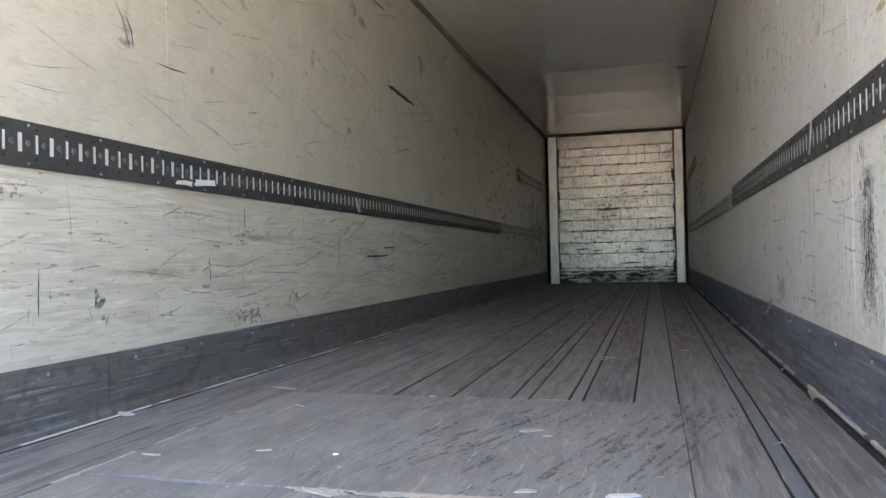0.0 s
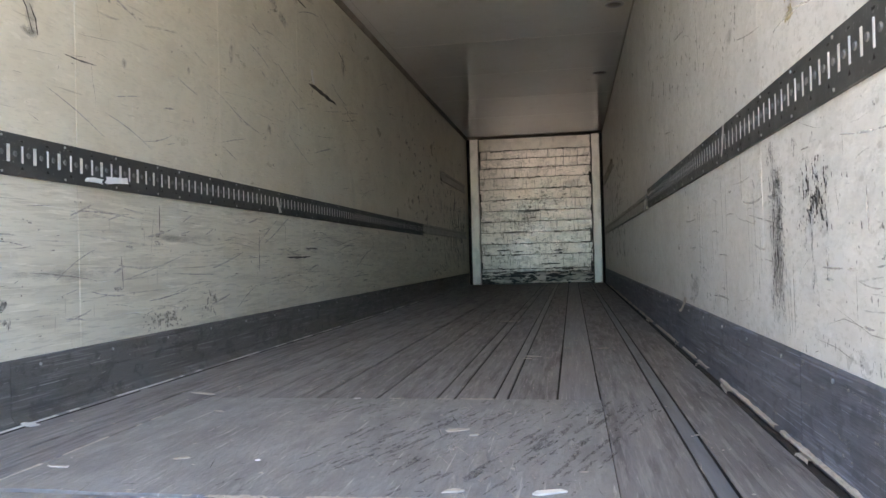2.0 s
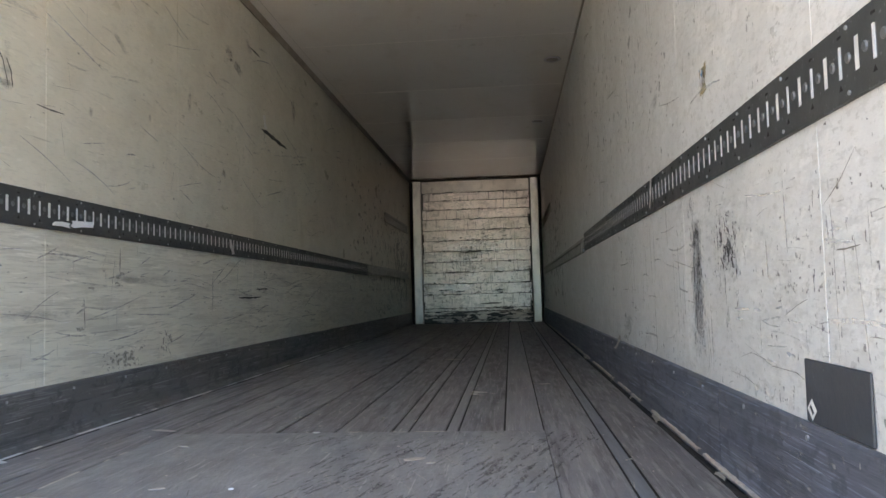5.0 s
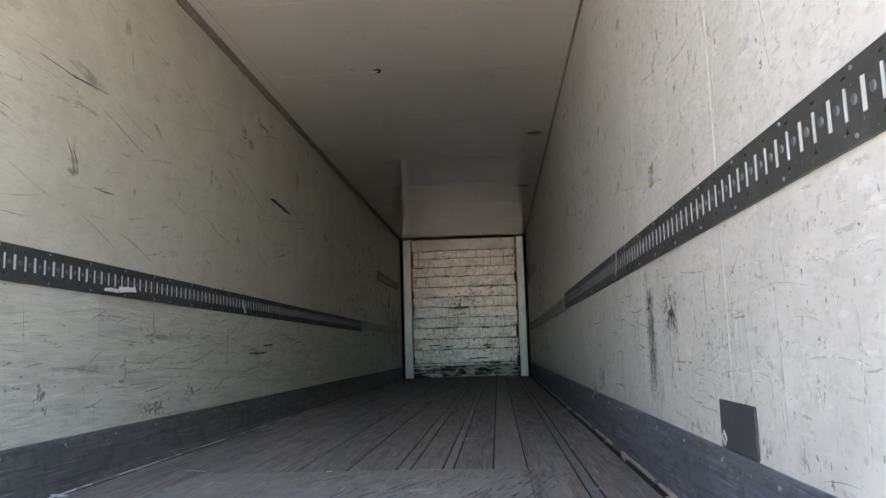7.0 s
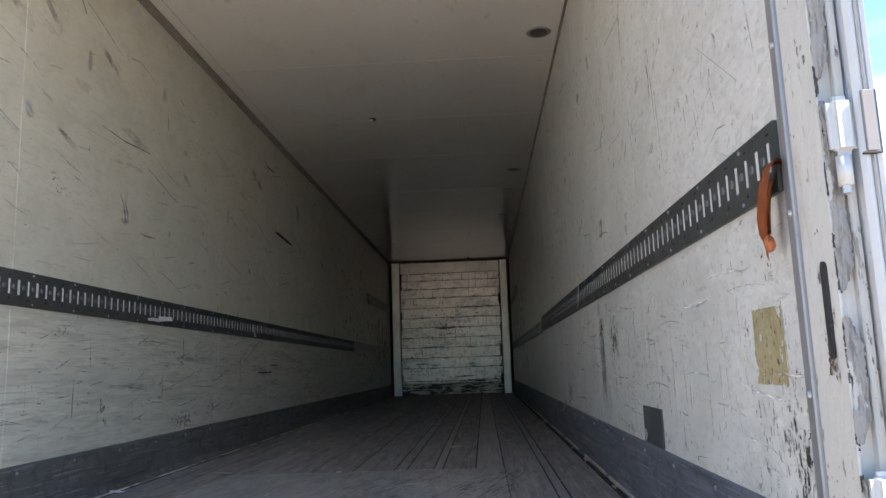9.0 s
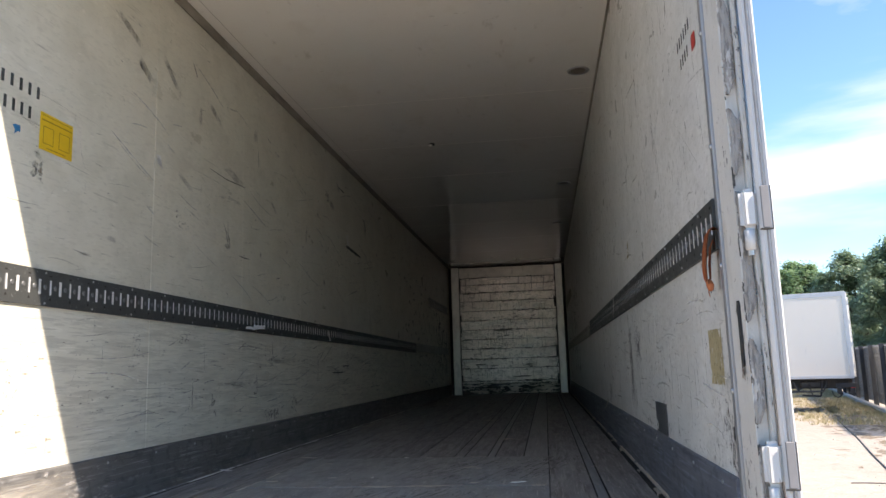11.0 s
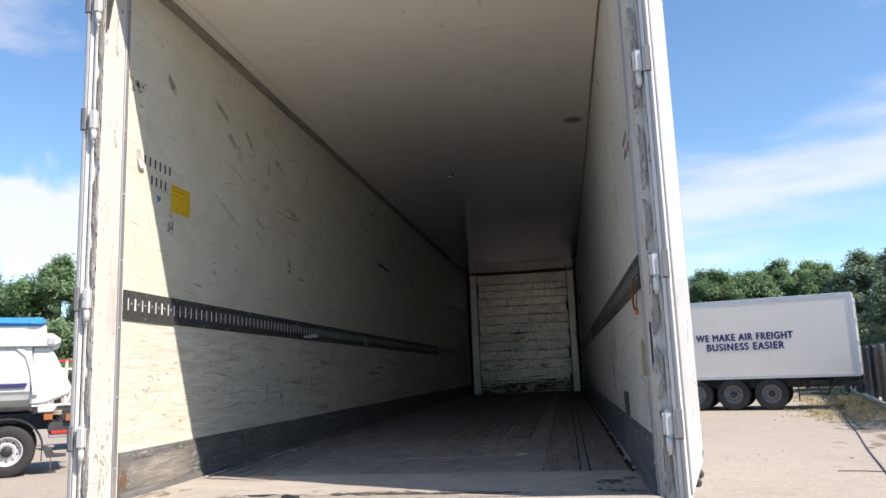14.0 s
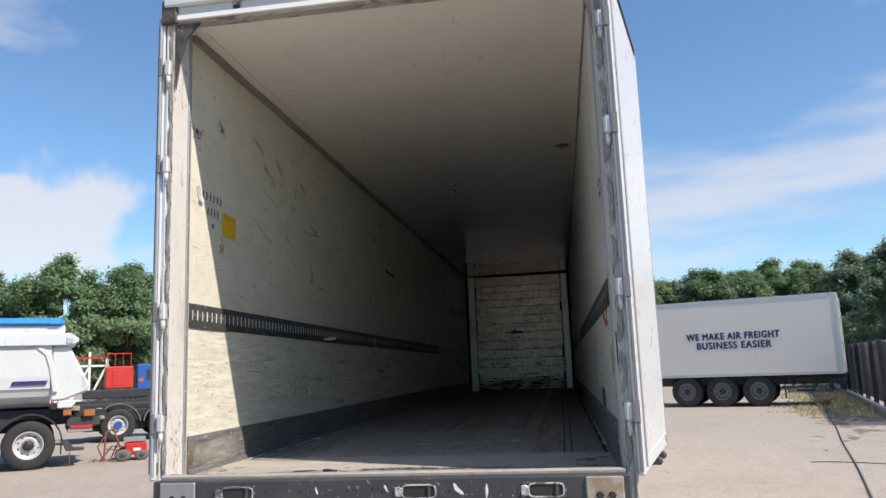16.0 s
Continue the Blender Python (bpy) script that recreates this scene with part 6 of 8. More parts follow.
        part("pocket_edge", box(*sorted((x(1.290), x(1.319))), y_out - 0.0508, y_out - 0.044, z - 0.0585, z - 0.0545, 0.001), DARK_GAP, h)
    return root


POST_L, POST_R = 0.045, -0.012
post_l = rear_post("rear_post_left", -1, REAR_L, POST_L, "chipped white rear post with hinges beside the opening")
post_r = rear_post("rear_post_right", 1, REAR_R, POST_R, "chipped white rear post with hinges beside the opening")
slot = prism([(POST_R + 0.03 + 0.008 * math.cos(a) , 1.875 + (0.07 if math.sin(a) > 0 else -0.07) + 0.014 * math.sin(a)) for a in [2 * math.pi * i / 20 for i in range(20)]], "x", 1.2365, 1.2465)
part("slot", slot, DARK_GAP, post_r, "dark slot with rust at its foot")
for sd, y0, y1, z0, z1, lv, mt in ((541, 0.004, 0.034, 1.755, 1.85, 0.0, RUST_DRY), (542, 0.006, 0.03, 1.77, 1.82, -0.1, SOOT), (543, 0.022, 0.034, 1.78, 1.86, 0.1, PAPER)):
    blotch("rust_run", (lambda u, v, d=0.0: (1.2375 - 0.0006 - d, u, v)), y0, y1, z0, z1, 0.0028, sd, lv, (120, 60), mt, post_r, "", 0.4)

header = thing("rear_header", "white rear roof beam with a black latch bracket", "beam", kind="structure")
part("beam", box(-1.318, 1.318, 0.04, 0.13, 3.935, 4.085, 0.012), GRIME, header)
for s in (-1, 1):
    part("corner_casting", box(*sorted((s * 1.215, s * 1.322)), 0.012, 0.0385, 3.925, 4.085, 0.012), CORNER, header, "dark rusty corner piece")
part("drip_edge", box(-1.306, 1.306, 0.022, 0.18, 4.087, 4.115, 0.006), RUBBER, header, "dark rubber drip edge on the roof")
part("groove", box(-1.22, 1.22, 0.0365, 0.0395, 3.985, 3.991), DARK_GAP, header)
for x in (-0.84, 0.10):
    bk = part("latch_bracket", box(x - 0.035, x + 0.035, 0.030, 0.0395, 3.96, 4.06, 0.003), RUBBER, header, "black latch keeper")
    part("hook", box(x - 0.02, x + 0.02, 0.020, 0.0297, 3.985, 4.01, 0.003), RUBBER, bk)
part("slot", box(-1.13, -1.06, 0.036, 0.0395, 4.02, 4.045, 0.001), DARK_GAP, header)
for s, y in ((-1, REAR_L), (1, REAR_R)):
    # steel gusset in the upper corner
    out = [(s * 1.2315, 3.52), (s * 1.2315, 3.93), (s * 1.08, 3.93), (s * 1.16, 3.84), (s * 1.205, 3.70)]
    part("gusset", prism(out, "y", y - 0.19, y - 0.178), CORNER, header, "dark steel corner gusset")

# rear sill and beam
sill = thing("rear_sill", "worn bare steel sill at the doorway", "sill", kind="structure")
part("tread", prism([(-0.03, 1.10), (-0.03, 1.278), (-0.015, 1.288), (0.02, 1.286), (0.15, FZ + 0.006), (0.28, FZ + 0.003), (0.28, FZ - 0.006), (0.0, 1.10)], "x", -1.228, 1.236), SILL, sill)
blotch("sill_wear", (lambda u, v, d=0.0: (u, v, 1.2876 + d - max(0.0, v - 0.02) * 0.23)), -1.2, 1.2, -0.012, 0.12, 0.008, 620, 0.42, (9, 60), SCRAPE_DARK, sill, "", 0.2)
strokes("sill_gouge", (lambda u, v, d=0.0: (u, v, 1.2882 + d - max(0.0, v - 0.02) * 0.23)), ((0.02, [(-0.42, 0.09), (-0.36, 0.10), (-0.30, 0.09)]), (0.012, [(-0.62, 0.07), (-0.45, 0.075)]), (0.01, [(-0.9, 0.03), (-0.6, 0.02), (-0.45, 0.025)])), SOOT_THIN, sill, 31)
beam = thing("rear_beam", "dark painted rear beam with recessed lashing hooks and plates", "beam", kind="structure")
part("beam", box(-1.23, 1.25, -0.115, -0.032, 0.92, 1.268, 0.008), BUMPER, beam)
for x in (-0.775, 0.187, 0.82):
    hk = part("lashing_hook", box(x - 0.105, x + 0.115, -0.119, -0.1155, 1.16, 1.24, 0.002), BUMPER, beam, "worn recessed lashing hook")
    part("recess", prism([(x - 0.05, 1.172), (x + 0.09, 1.172), (x + 0.10, 1.185), (x + 0.10, 1.218), (x + 0.088, 1.23), (x - 0.05, 1.23), (x - 0.062, 1.21), (x - 0.062, 1.19)], "y", -0.1205, -0.1192), DARK_GAP, hk)
    rim_pts = [(x + 0.022 + 0.085 * math.copysign(abs(math.cos(a)) ** 0.35, math.cos(a)), 1.201 + 0.032 * math.copysign(abs(math.sin(a)) ** 0.45, math.sin(a))) for a in [2 * math.pi * i / 28 for i in range(28)]]
    bm = bmesh.new()
    for k, (p, q) in enumerate(zip(rim_pts, rim_pts[1:] + rim_pts[:1])):
        tube((p[0], -0.123, p[1]), (q[0], -0.123, q[1]), 0.0042 + 0.0015 * noise.noise(Vector((k * 0.7, x * 5, 0))), n=6, bm=bm)
    part("ring", bm, WORN_STEEL, hk, "worn bare steel ring")
    part("lug", prism([(x - 0.10, 1.18), (x - 0.07, 1.175), (x - 0.058, 1.19), (x - 0.062, 1.215), (x - 0.08, 1.228), (x - 0.10, 1.222)], "y", -0.126, -0.1192, 0.003), WORN_STEEL, hk)
    part("bar", tube((x + 0.07, -0.1215, 1.175), (x + 0.075, -0.1215, 1.228), 0.009, n=8), BUMPER, hk)
    blotch("chipped_paint", (lambda u, v, d=0.0: (u, -0.1192 - d, v)), x - 0.11, x + 0.12, 1.158, 1.242, 0.004, int(600 + x * 10), 0.42, (60, 60), SCRAPE_PALE, beam, "", -0.2)
for x0, x1, m in ((-1.185, -0.985, ALU), (1.035, 1.215, RUST)):
    pl = part("end_plate", box(x0, x1, -0.128, -0.1155, 1.095, 1.262, 0.006), m, beam)
    for k in (0.36, 0.68):
        xx = x0 + (x1 - x0) * k
        if m is RUST:
            part("bolt", tube((xx, -0.1285, 1.175), (xx, -0.142, 1.175), 0.019, 0.015, n=8), RUBBER, pl)
        else:
            part("oval_hole", prism([(xx + 0.014 * math.cos(a), 1.165 + (0.018 if math.sin(a) > 0 else -0.018) + 0.014 * math.sin(a)) for a in [2 * math.pi * i / 16 for i in range(16)]], "y", -0.1305, -0.1285), DARK_GAP, pl)
bm = bmesh.new()
for x, z in ((-0.60, 1.21), (-0.41, 1.205), (-0.36, 1.205), (-0.16, 1.21), (-0.12, 1.21), (-0.03, 1.215), (0.0, 1.215), (0.02, 1.20), (0.36, 1.20)):
    tube((x, -0.1152, z), (x, -0.1165, z), 0.007, n=10, bm=bm)
tagged(part("bolt_hole", bm, DARK_GAP, beam), kind="stuff")
BEAM_FACE = lambda u, v, d=0.0: (u, -0.1158 - d, v)  # noqa: E731
strokes("chipped_paint", BEAM_FACE, ((0.02, [(0.385, 1.24), (0.40, 1.21), (0.435, 1.185)]), (0.014, [(0.55, 1.235), (0.552, 1.20), (0.548, 1.165)]), (0.012, [(-0.33, 1.23), (-0.32, 1.19)]), (0.012, [(0.03, 1.235), (0.05, 1.2)])), PAPER, beam, 21)
blotch("chipped_paint", BEAM_FACE, -0.5, 0.95, 1.13, 1.262, 0.005, 611, 0.66, (40, 40), SCRAPE_PALE, beam, "", 0.1)
# dark patches: packed dirt, and the header's ragged shadow edge painted with it
debris = thing("sill_dirt", "dark ragged dirt and painted header shadow edge behind the sill", "debris", kind="stuff")
for sd, x0, x1, y0, y1, lv, st, m in (
    (631, -0.75, 1.15, 0.285, 0.37, 0.12, (7, 55), SOOT), (632, -1.0, 1.2, 0.27, 0.50, 0.52, (16, 40), SOOT_THIN), (633, -0.2, 0.55, 0.30, 0.40, 0.0, (9, 50), SOOT),
    (634, -1.215, -0.98, 0.285, 0.62, 0.1, (14, 9), TAN_DIRT), (635, 1.0, 1.21, 0.285, 0.75, 0.05, (16, 8), SOOT_THIN),
):
    blotch("dirt", on_floor, x0, x1, y0, y1, 0.006, sd, lv, st, m, debris, "", 0.35)
tread_top = lambda u, v, d=0.0: (u, v, 1.2884 + d - max(0.0, v - 0.02) * 0.23)  # noqa: E731
blotch("rust", tread_top, -1.22, -0.9, -0.012, 0.14, 0.005, 640, 0.02, (20, 30), RUST_DRY, sill, "dry rust in the corner of the sill", 0.5)
blotch("dark_edge", tread_top, -1.2, 1.22, -0.012, 0.012, 0.004, 641, 0.05, (14, 40), SOOT_THIN, sill, "", 0.1)
blotch("dark_edge", tread_top, -0.9, 1.2, 0.02, 0.13, 0.006, 642, 0.62, (10, 46), SOOT_THIN, sill, "", 0.1)
bm = flake(0.11, 0.05, 2041, 0.012)
bm2 = flake(0.05, 0.025, 2042, 0.016)
for b_, name_, x, y, m in ((bm, "dirt_clod", -0.33, 0.115, DARK_GAP), (bm2, "pale_clod", -1.02, 0.24, CHIP)):
    for v in b_.verts:
        v.co += Vector((x, y, 1.2884 - (y - 0.02) * 0.23))
    part(name_, b_, m, sill)


def door_leaf(name, hinge, direction, width, s, start, label):
    """A trailer door swung open: leaf, inner frame, gasket and the lock bars' feet. Local x runs from the hinge to the free edge, local y is the inner face's normal."""
    d = Vector((*direction, 0)).normalized()
    nrm = Vector((d.y, -d.x, 0)) * s
    m = Matrix(((d.x, nrm.x, 0, hinge[0]), (d.y, nrm.y, 0, hinge[1]), (0, 0, 1, 0), (0, 0, 0, 1)))
    root = thing(name, label, "door", kind="structure")
    root.matrix_basis = m
    z0, z1 = 1.25, 3.985
    part("leaf", box(start, width, -0.034, 0.0, z0, z1, 0.008), WHITE, root)
    part("edge_groove", box(start - 0.003, start - 0.0005, -0.020, -0.016, z0 + 0.02, z1 - 0.02, 0.001), HINGE_SHADE, root)
    part("edge_strip", box(start - 0.004, start - 0.0005, -0.012, -0.003, z0 + 0.02, z1 - 0.02, 0.001), ALU, root, "grey aluminium edge strip")
    part("inner_lining", box(0.08, width - 0.06, 0.0005, 0.005, z0 + 0.08, z1 - 0.07, 0.006), WHITE, root)
    for a, b_, c, e in ((0.04, 0.06, z0 + 0.03, z1 - 0.03), (width - 0.04, width - 0.02, z0 + 0.03, z1 - 0.03)):
        part("gasket", box(a, b_, 0.0005, 0.008, c, e, 0.003), ALU, root, "grey rubber door gasket")
    part("gasket", box(0.062, width - 0.045, 0.0005, 0.008, z1 - 0.05, z1 - 0.03, 0.006), RUBBER, root, "dark rubber door gasket")
    part("cap_strip", box(0.03, width - 0.004, -0.04, 0.004, z1 + 0.001, z1 + 0.014, 0.004), RUBBER, root, "black rubber cap along the top")
    for x in (width - 0.36, width - 0.06):
        bar = part("lock_bar", tube((x, -0.075, z0 - 0.03), (x, -0.075, z1 - 0.05), 0.013, n=12), WHITE, root, smooth=True)
        part("cam", box(x - 0.03, x + 0.03, -0.10, 0.0, z0 - 0.075, z0 - 0.031, 0.012), BUMPER, bar, "dark worn locking cam")
    return root


door_1 = door_leaf("door_1", (1.334, POST_R + 0.0), (0.203, 0.979), 1.31, 1, -0.048, "white trailer door swung wide open on its hinges")
door_2 = door_leaf("door_2", (-1.342, POST_L + 0.0), (-0.495, 0.869), 1.31, -1, -0.03, "white trailer door swung wide open on its hinges")

# ---- what carries the box ----
GZ = 0.05


def wheel_parts(root, x, y, z, r=0.52, width=0.38, face=-1, rim_paint=None):
    """A tyre with rim, hub and nuts; its axle runs along local y, the dished side faces face * y."""
    w = width / 2
    ty = part("tyre", lathe([(r * 0.56, -w * 0.92), (r * 0.66, -w), (r * 0.9, -w * 0.98), (r * 0.975, -w * 0.86), (r, -w * 0.6), (r, w * 0.6), (r * 0.975, w * 0.86), (r * 0.9, w * 0.98), (r * 0.66, w), (r * 0.56, w * 0.92)], 40, False), RUBBER, root, smooth=True)
    ty.matrix_basis = pose(x, y, z)
    rim_ = part("rim", lathe([(r * 0.1, -w * 0.2), (r * 0.575, -w * 0.2), (r * 0.575, -w * 0.9), (r * 0.57, -w * 1.0), (r * 0.53, -w * 0.98), (r * 0.5, -w * 0.6), (r * 0.42, -w * 0.5), (r * 0.30, -w * 0.62), (r * 0.26, -w * 0.6), (r * 0.1, -w * 0.5)], 36), rim_paint or RIM, root, smooth=False)
    rim_.matrix_basis = pose(x, y, z, 0, 0, 0 if face < 0 else 180)
    hub = part("hub", lathe([(r * 0.2, -w * 0.6), (r * 0.2, -w * 0.95), (r * 0.15, -w * 1.05), (r * 0.04, -w * 1.08)], 24), BLACK, rim_, smooth=True)
    b = bmesh.new()
    for i in range(10):
        a = 2 * math.pi * (i + 0.5) / 10
        tube((r * 0.385 * math.cos(a), -w * 0.5, r * 0.385 * math.sin(a)), (r * 0.385 * math.cos(a), -w * 0.575, r * 0.385 * math.sin(a)), r * 0.035, n=8, bm=b)
    tagged(part("rim_hole", b, DARK_GAP, rim_), kind="stuff")
    b = bmesh.new()
    for i in range(10):
        a = 2 * math.pi * i / 10
        tube((r * 0.24 * math.cos(a), -w * 0.6, r * 0.24 * math.sin(a)), (r * 0.24 * math.cos(a), -w * 0.86, r * 0.24 * math.sin(a)), r * 0.022, n=6, bm=b)
    tagged(part("wheel_nut", b, ZINC, rim_), kind="stuff")
    return ty


under = thing("trailer_chassis", "black steel chassis and axles under the box trailer", "chassis")
for x in (-0.5, 0.5):
    part("beam", box(x - 0.06, x + 0.06, 0.2, 13.6, 0.86, 1.058, 0.006), BLACK, under)
part("cross_beam", box(-1.2, 1.2, 0.0, 0.14, 0.93, 1.058, 0.006), BLACK, under)
for y in (2.2, 3.5, 4.8):
    part("axle", tube((-0.9, y, GZ + 0.5), (0.9, y, GZ + 0.5), 0.07, n=12), BLACK, under)
    for x in (-1.02, 1.02):
        t = part("tyre", lathe([(0.3, -0.17), (0.34, -0.185), (0.47, -0.18), (0.5, -0.15), (0.5, 0.15), (0.47, 0.18), (0.34, 0.185), (0.3, 0.17)], 32), RUBBER, under, smooth=True)
        t.matrix_basis = pose(x, y, GZ + 0.5, 0, 0, 90)
for x in (-0.7, 0.7):
    part("landing_leg", box(x - 0.06, x + 0.06, 10.9, 11.02, GZ, 1.058, 0.006), BLACK, under)

# ---- the yard ----
bm = bmesh.new()
bmesh.ops.create_grid(bm, x_segments=60, y_segments=60, size=400)
for v in bm.verts:
    v.co.z = GZ
ground = tagged(new("ground", mesh_of("ground", bm, GROUND)), "pale sandy compacted yard ground", "ground", kind="structure")
bm = bmesh.new()
r = random.Random(77)
for i in range(900):
    x, y = r.uniform(1.5, 12), r.uniform(4, 34)
    k = 0.006 + 0.018 * r.random() ** 2
    join(bm, flake(k * 2, k * 1.6, 5000 + i, k * 0.3))
    for v in bm.verts[-18:]:
        v.co += Vector((x, y, GZ))
for i in range(500):
    x, y = r.uniform(-14, -3), r.uniform(6, 18)
    k = 0.006 + 0.018 * r.random() ** 2
    join(bm, flake(k * 2, k * 1.6, 7000 + i, k * 0.3))
    for v in bm.verts[-18:]:
        v.co += Vector((x, y, GZ))
tagged(new("gravel", mesh_of("gravel", bm, CONCRETE)), "loose pale gravel on the yard ground", "gravel", kind="stuff")



def cord(pts, radius, parent):
    cu = bpy.data.curves.new("cord", "CURVE")
    cu.dimensions, cu.bevel_depth, cu.bevel_resolution = "3D", radius, 2
    sp = cu.splines.new("POLY")
    sp.points.add(len(pts) - 1)
    for p, q in zip(sp.points, pts):
        p.co = (*q, 1)
    cu.materials.append(BUMPER)
    ob = new("cord", cu)
    ob.parent = parent


# thin dark tubes drawn along the lines that cross the ground
cable = thing("ground_cable", "thin dark line across the yard ground", "cable")
cord([(4.0 + 0.292 * (y - 4.2) + 0.014 * math.sin(0.9 * y), y, GZ + 0.010) for y in [4.2 + 0.6 * i for i in range(30)]], 0.013, cable)
cord([(4.9 + 1.9 * t, 9.5 - 1.4 * t * t, GZ + 0.008) for t in [i / 8 for i in range(9)]], 0.007, cable)


def side_frame(origin, direction):
    """Local x along direction, local y away from the viewer's side, z up."""
    d = Vector((*direction, 0)).normalized()
    n = Vector((-d.y, d.x, 0))
    return Matrix(((d.x, n.x, 0, origin[0]), (d.y, n.y, 0, origin[1]), (0, 0, 1, 0), (0, 0, 0, 1)))


# ---- parked box trailer: local x from its rear corner backwards is negative ----
box_trailer = thing("box_trailer", "white box trailer with navy lettering parked by the fence", "trailer", side_frame((10.33, 23.29), (0.9465, -0.3228)))
BL, BZ0, BZ1 = 13.3, 1.15, 3.865
part("body", box(-BL, 0, 0, 2.5, BZ0, BZ1, 0.02), BOX_WHITE, box_trailer)
part("top_edge", box(-BL, 0.01, -0.008, 2.508, BZ1 - 0.14, BZ1 + 0.012, 0.01), BOX_GREY, box_trailer, "grey aluminium roof edge")
part("bottom_edge", box(-BL, 0.01, -0.010, 0.05, BZ0 - 0.03, BZ0 + 0.07, 0.006), BOX_GREY, box_trailer, "grey aluminium lower edge")
part("corner_post", box(-0.10, 0.03, -0.012, 0.06, BZ0, BZ1, 0.008), BOX_GREY, box_trailer, "grey aluminium corner post")
for z in (1.5, 2.2, 2.9, 3.5):
    part("hinge", box(0.03, 0.08, 0.0, 0.06, z - 0.06, z + 0.06, 0.006), ZINC, box_trailer)
rd = part("rear_door", box(0.002, 0.05, 0.03, 2.47, BZ0 + 0.03, BZ1 - 0.03, 0.006), BOX_WHITE, box_trailer)
for y in (0.5, 1.0, 1.5, 2.0):
    part("lock_bar", tube((0.085, y, BZ0), (0.085, y, BZ1 - 0.15), 0.016, n=8), ZINC, rd)
for y in (0.55, 1.95):
    part("chassis_beam", box(-BL + 0.4, -0.05, y - 0.06, y + 0.06, 0.8, BZ0 - 0.031, 0.006), BLACK, box_trailer)
part("rear_bumper", box(-0.18, -0.04, 0.1, 2.4, 0.62, 0.76, 0.01), BLACK, box_trailer)
for y in (0.3, 2.2):
    part("bumper_arm", box(-0.15, -0.08, y - 0.04, y + 0.04, 0.76, 1.04, 0.005), BLACK, box_trailer)
part("rear_light", box(-0.12, 0.0, 0.05, 0.3, 0.80, 0.93, 0.01), RED_PAINT, box_trailer)
part("hose_loop", prism([(-0.5 + 0.16 * math.cos(a), 0.72 + 0.2 * math.sin(a)) for a in [math.pi + math.pi * i / 8 for i in range(9)]] + [(-0.5 + 0.13 * math.cos(a), 0.72 + 0.17 * math.sin(a)) for a in [2 * math.pi - math.pi * i / 8 for i in range(9)]], "y", 0.1, 0.14), BLACK, box_trailer)
part("side_guard", tube((-2.0, 0.05, 0.72), (-0.9, 0.05, 0.72), 0.03, n=8), BLACK, box_trailer)
part("side_guard", tube((-0.9, 0.05, 0.72), (-0.75, 0.05, 1.03), 0.03, n=8), BLACK, box_trailer)
part("side_guard", tube((-1.6, 0.06, 0.72), (-1.75, 0.06, 1.03), 0.03, n=8), BLACK, box_trailer)
part("tool_box", box(-1.55, -0.95, 0.25, 0.8, 0.84, 1.03, 0.02), BLACK, box_trailer)
for x in (-2.73, -3.96, -5.19):
    wheel_parts(box_trailer, x, 0.24, GZ + 0.55, 0.55, 0.38, -1, RIM_DULL)
    part("axle", tube((x, 0.3, GZ + 0.55), (x, 2.2, GZ + 0.55), 0.07, n=10), BLACK, box_trailer)
    wheel_parts(box_trailer, x, 2.26, GZ + 0.55, 0.55, 0.38, 1)
    part("mudguard", prism([(x + 0.62 * math.cos(a), GZ + 0.55 + 0.62 * math.sin(a)) for a in [math.pi * (0.2 + 0.6 * i / 10) for i in range(11)]] + [(x + 0.605 * math.cos(a), GZ + 0.55 + 0.605 * math.sin(a)) for a in [math.pi * (0.8 - 0.6 * i / 10) for i in range(11)]], "y", 0.06, 0.42), BLACK, box_trailer)
part("underrun_bar", tube((-1.52, 0.10, 0.60), (-0.98, 0.10, 0.57), 0.028, n=8), BLACK, box_trailer)
part("underrun_bar", tube((-0.98, 0.10, 0.57), (-0.90, 0.10, 1.03), 0.028, n=8), BLACK, box_trailer)
part("hose_loop", tube((-1.60, 0.12, 0.78), (-1.30, 0.12, 0.92), 0.02, n=6), BLACK, box_trailer)
part("hose_loop", tube((-1.30, 0.12, 0.92), (-1.22, 0.12, 0.62), 0.02, n=6), BLACK, box_trailer)
for x, z in ((-0.42, 0.64), (-0.06, 0.60)):
    hook = part("bumper_foot", box(x - 0.09, x + 0.05, 0.02, 0.20, z, z + 0.22, 0.02), BLACK, box_trailer)
    part("roller", tube((x + 0.02, 0.0, z + 0.02), (x + 0.02, 0.24, z + 0.02), 0.06, n=12), RUBBER, hook)
part("bumper_beam", box(-0.52, 0.06, 0.04, 0.14, 0.84, 0.98, 0.01), BLACK, box_trailer)
part("mud_flap", box(-1.9, -1.88, 0.05, 0.45, 0.32, 1.03, 0.004), BLACK, box_trailer)
part("landing_leg", box(-11.2, -11.08, 0.3, 0.42, GZ, 1.04), BLACK, box_trailer)
part("landing_leg", box(-11.2, -11.08, 2.08, 2.2, GZ, 1.04), BLACK, box_trailer)


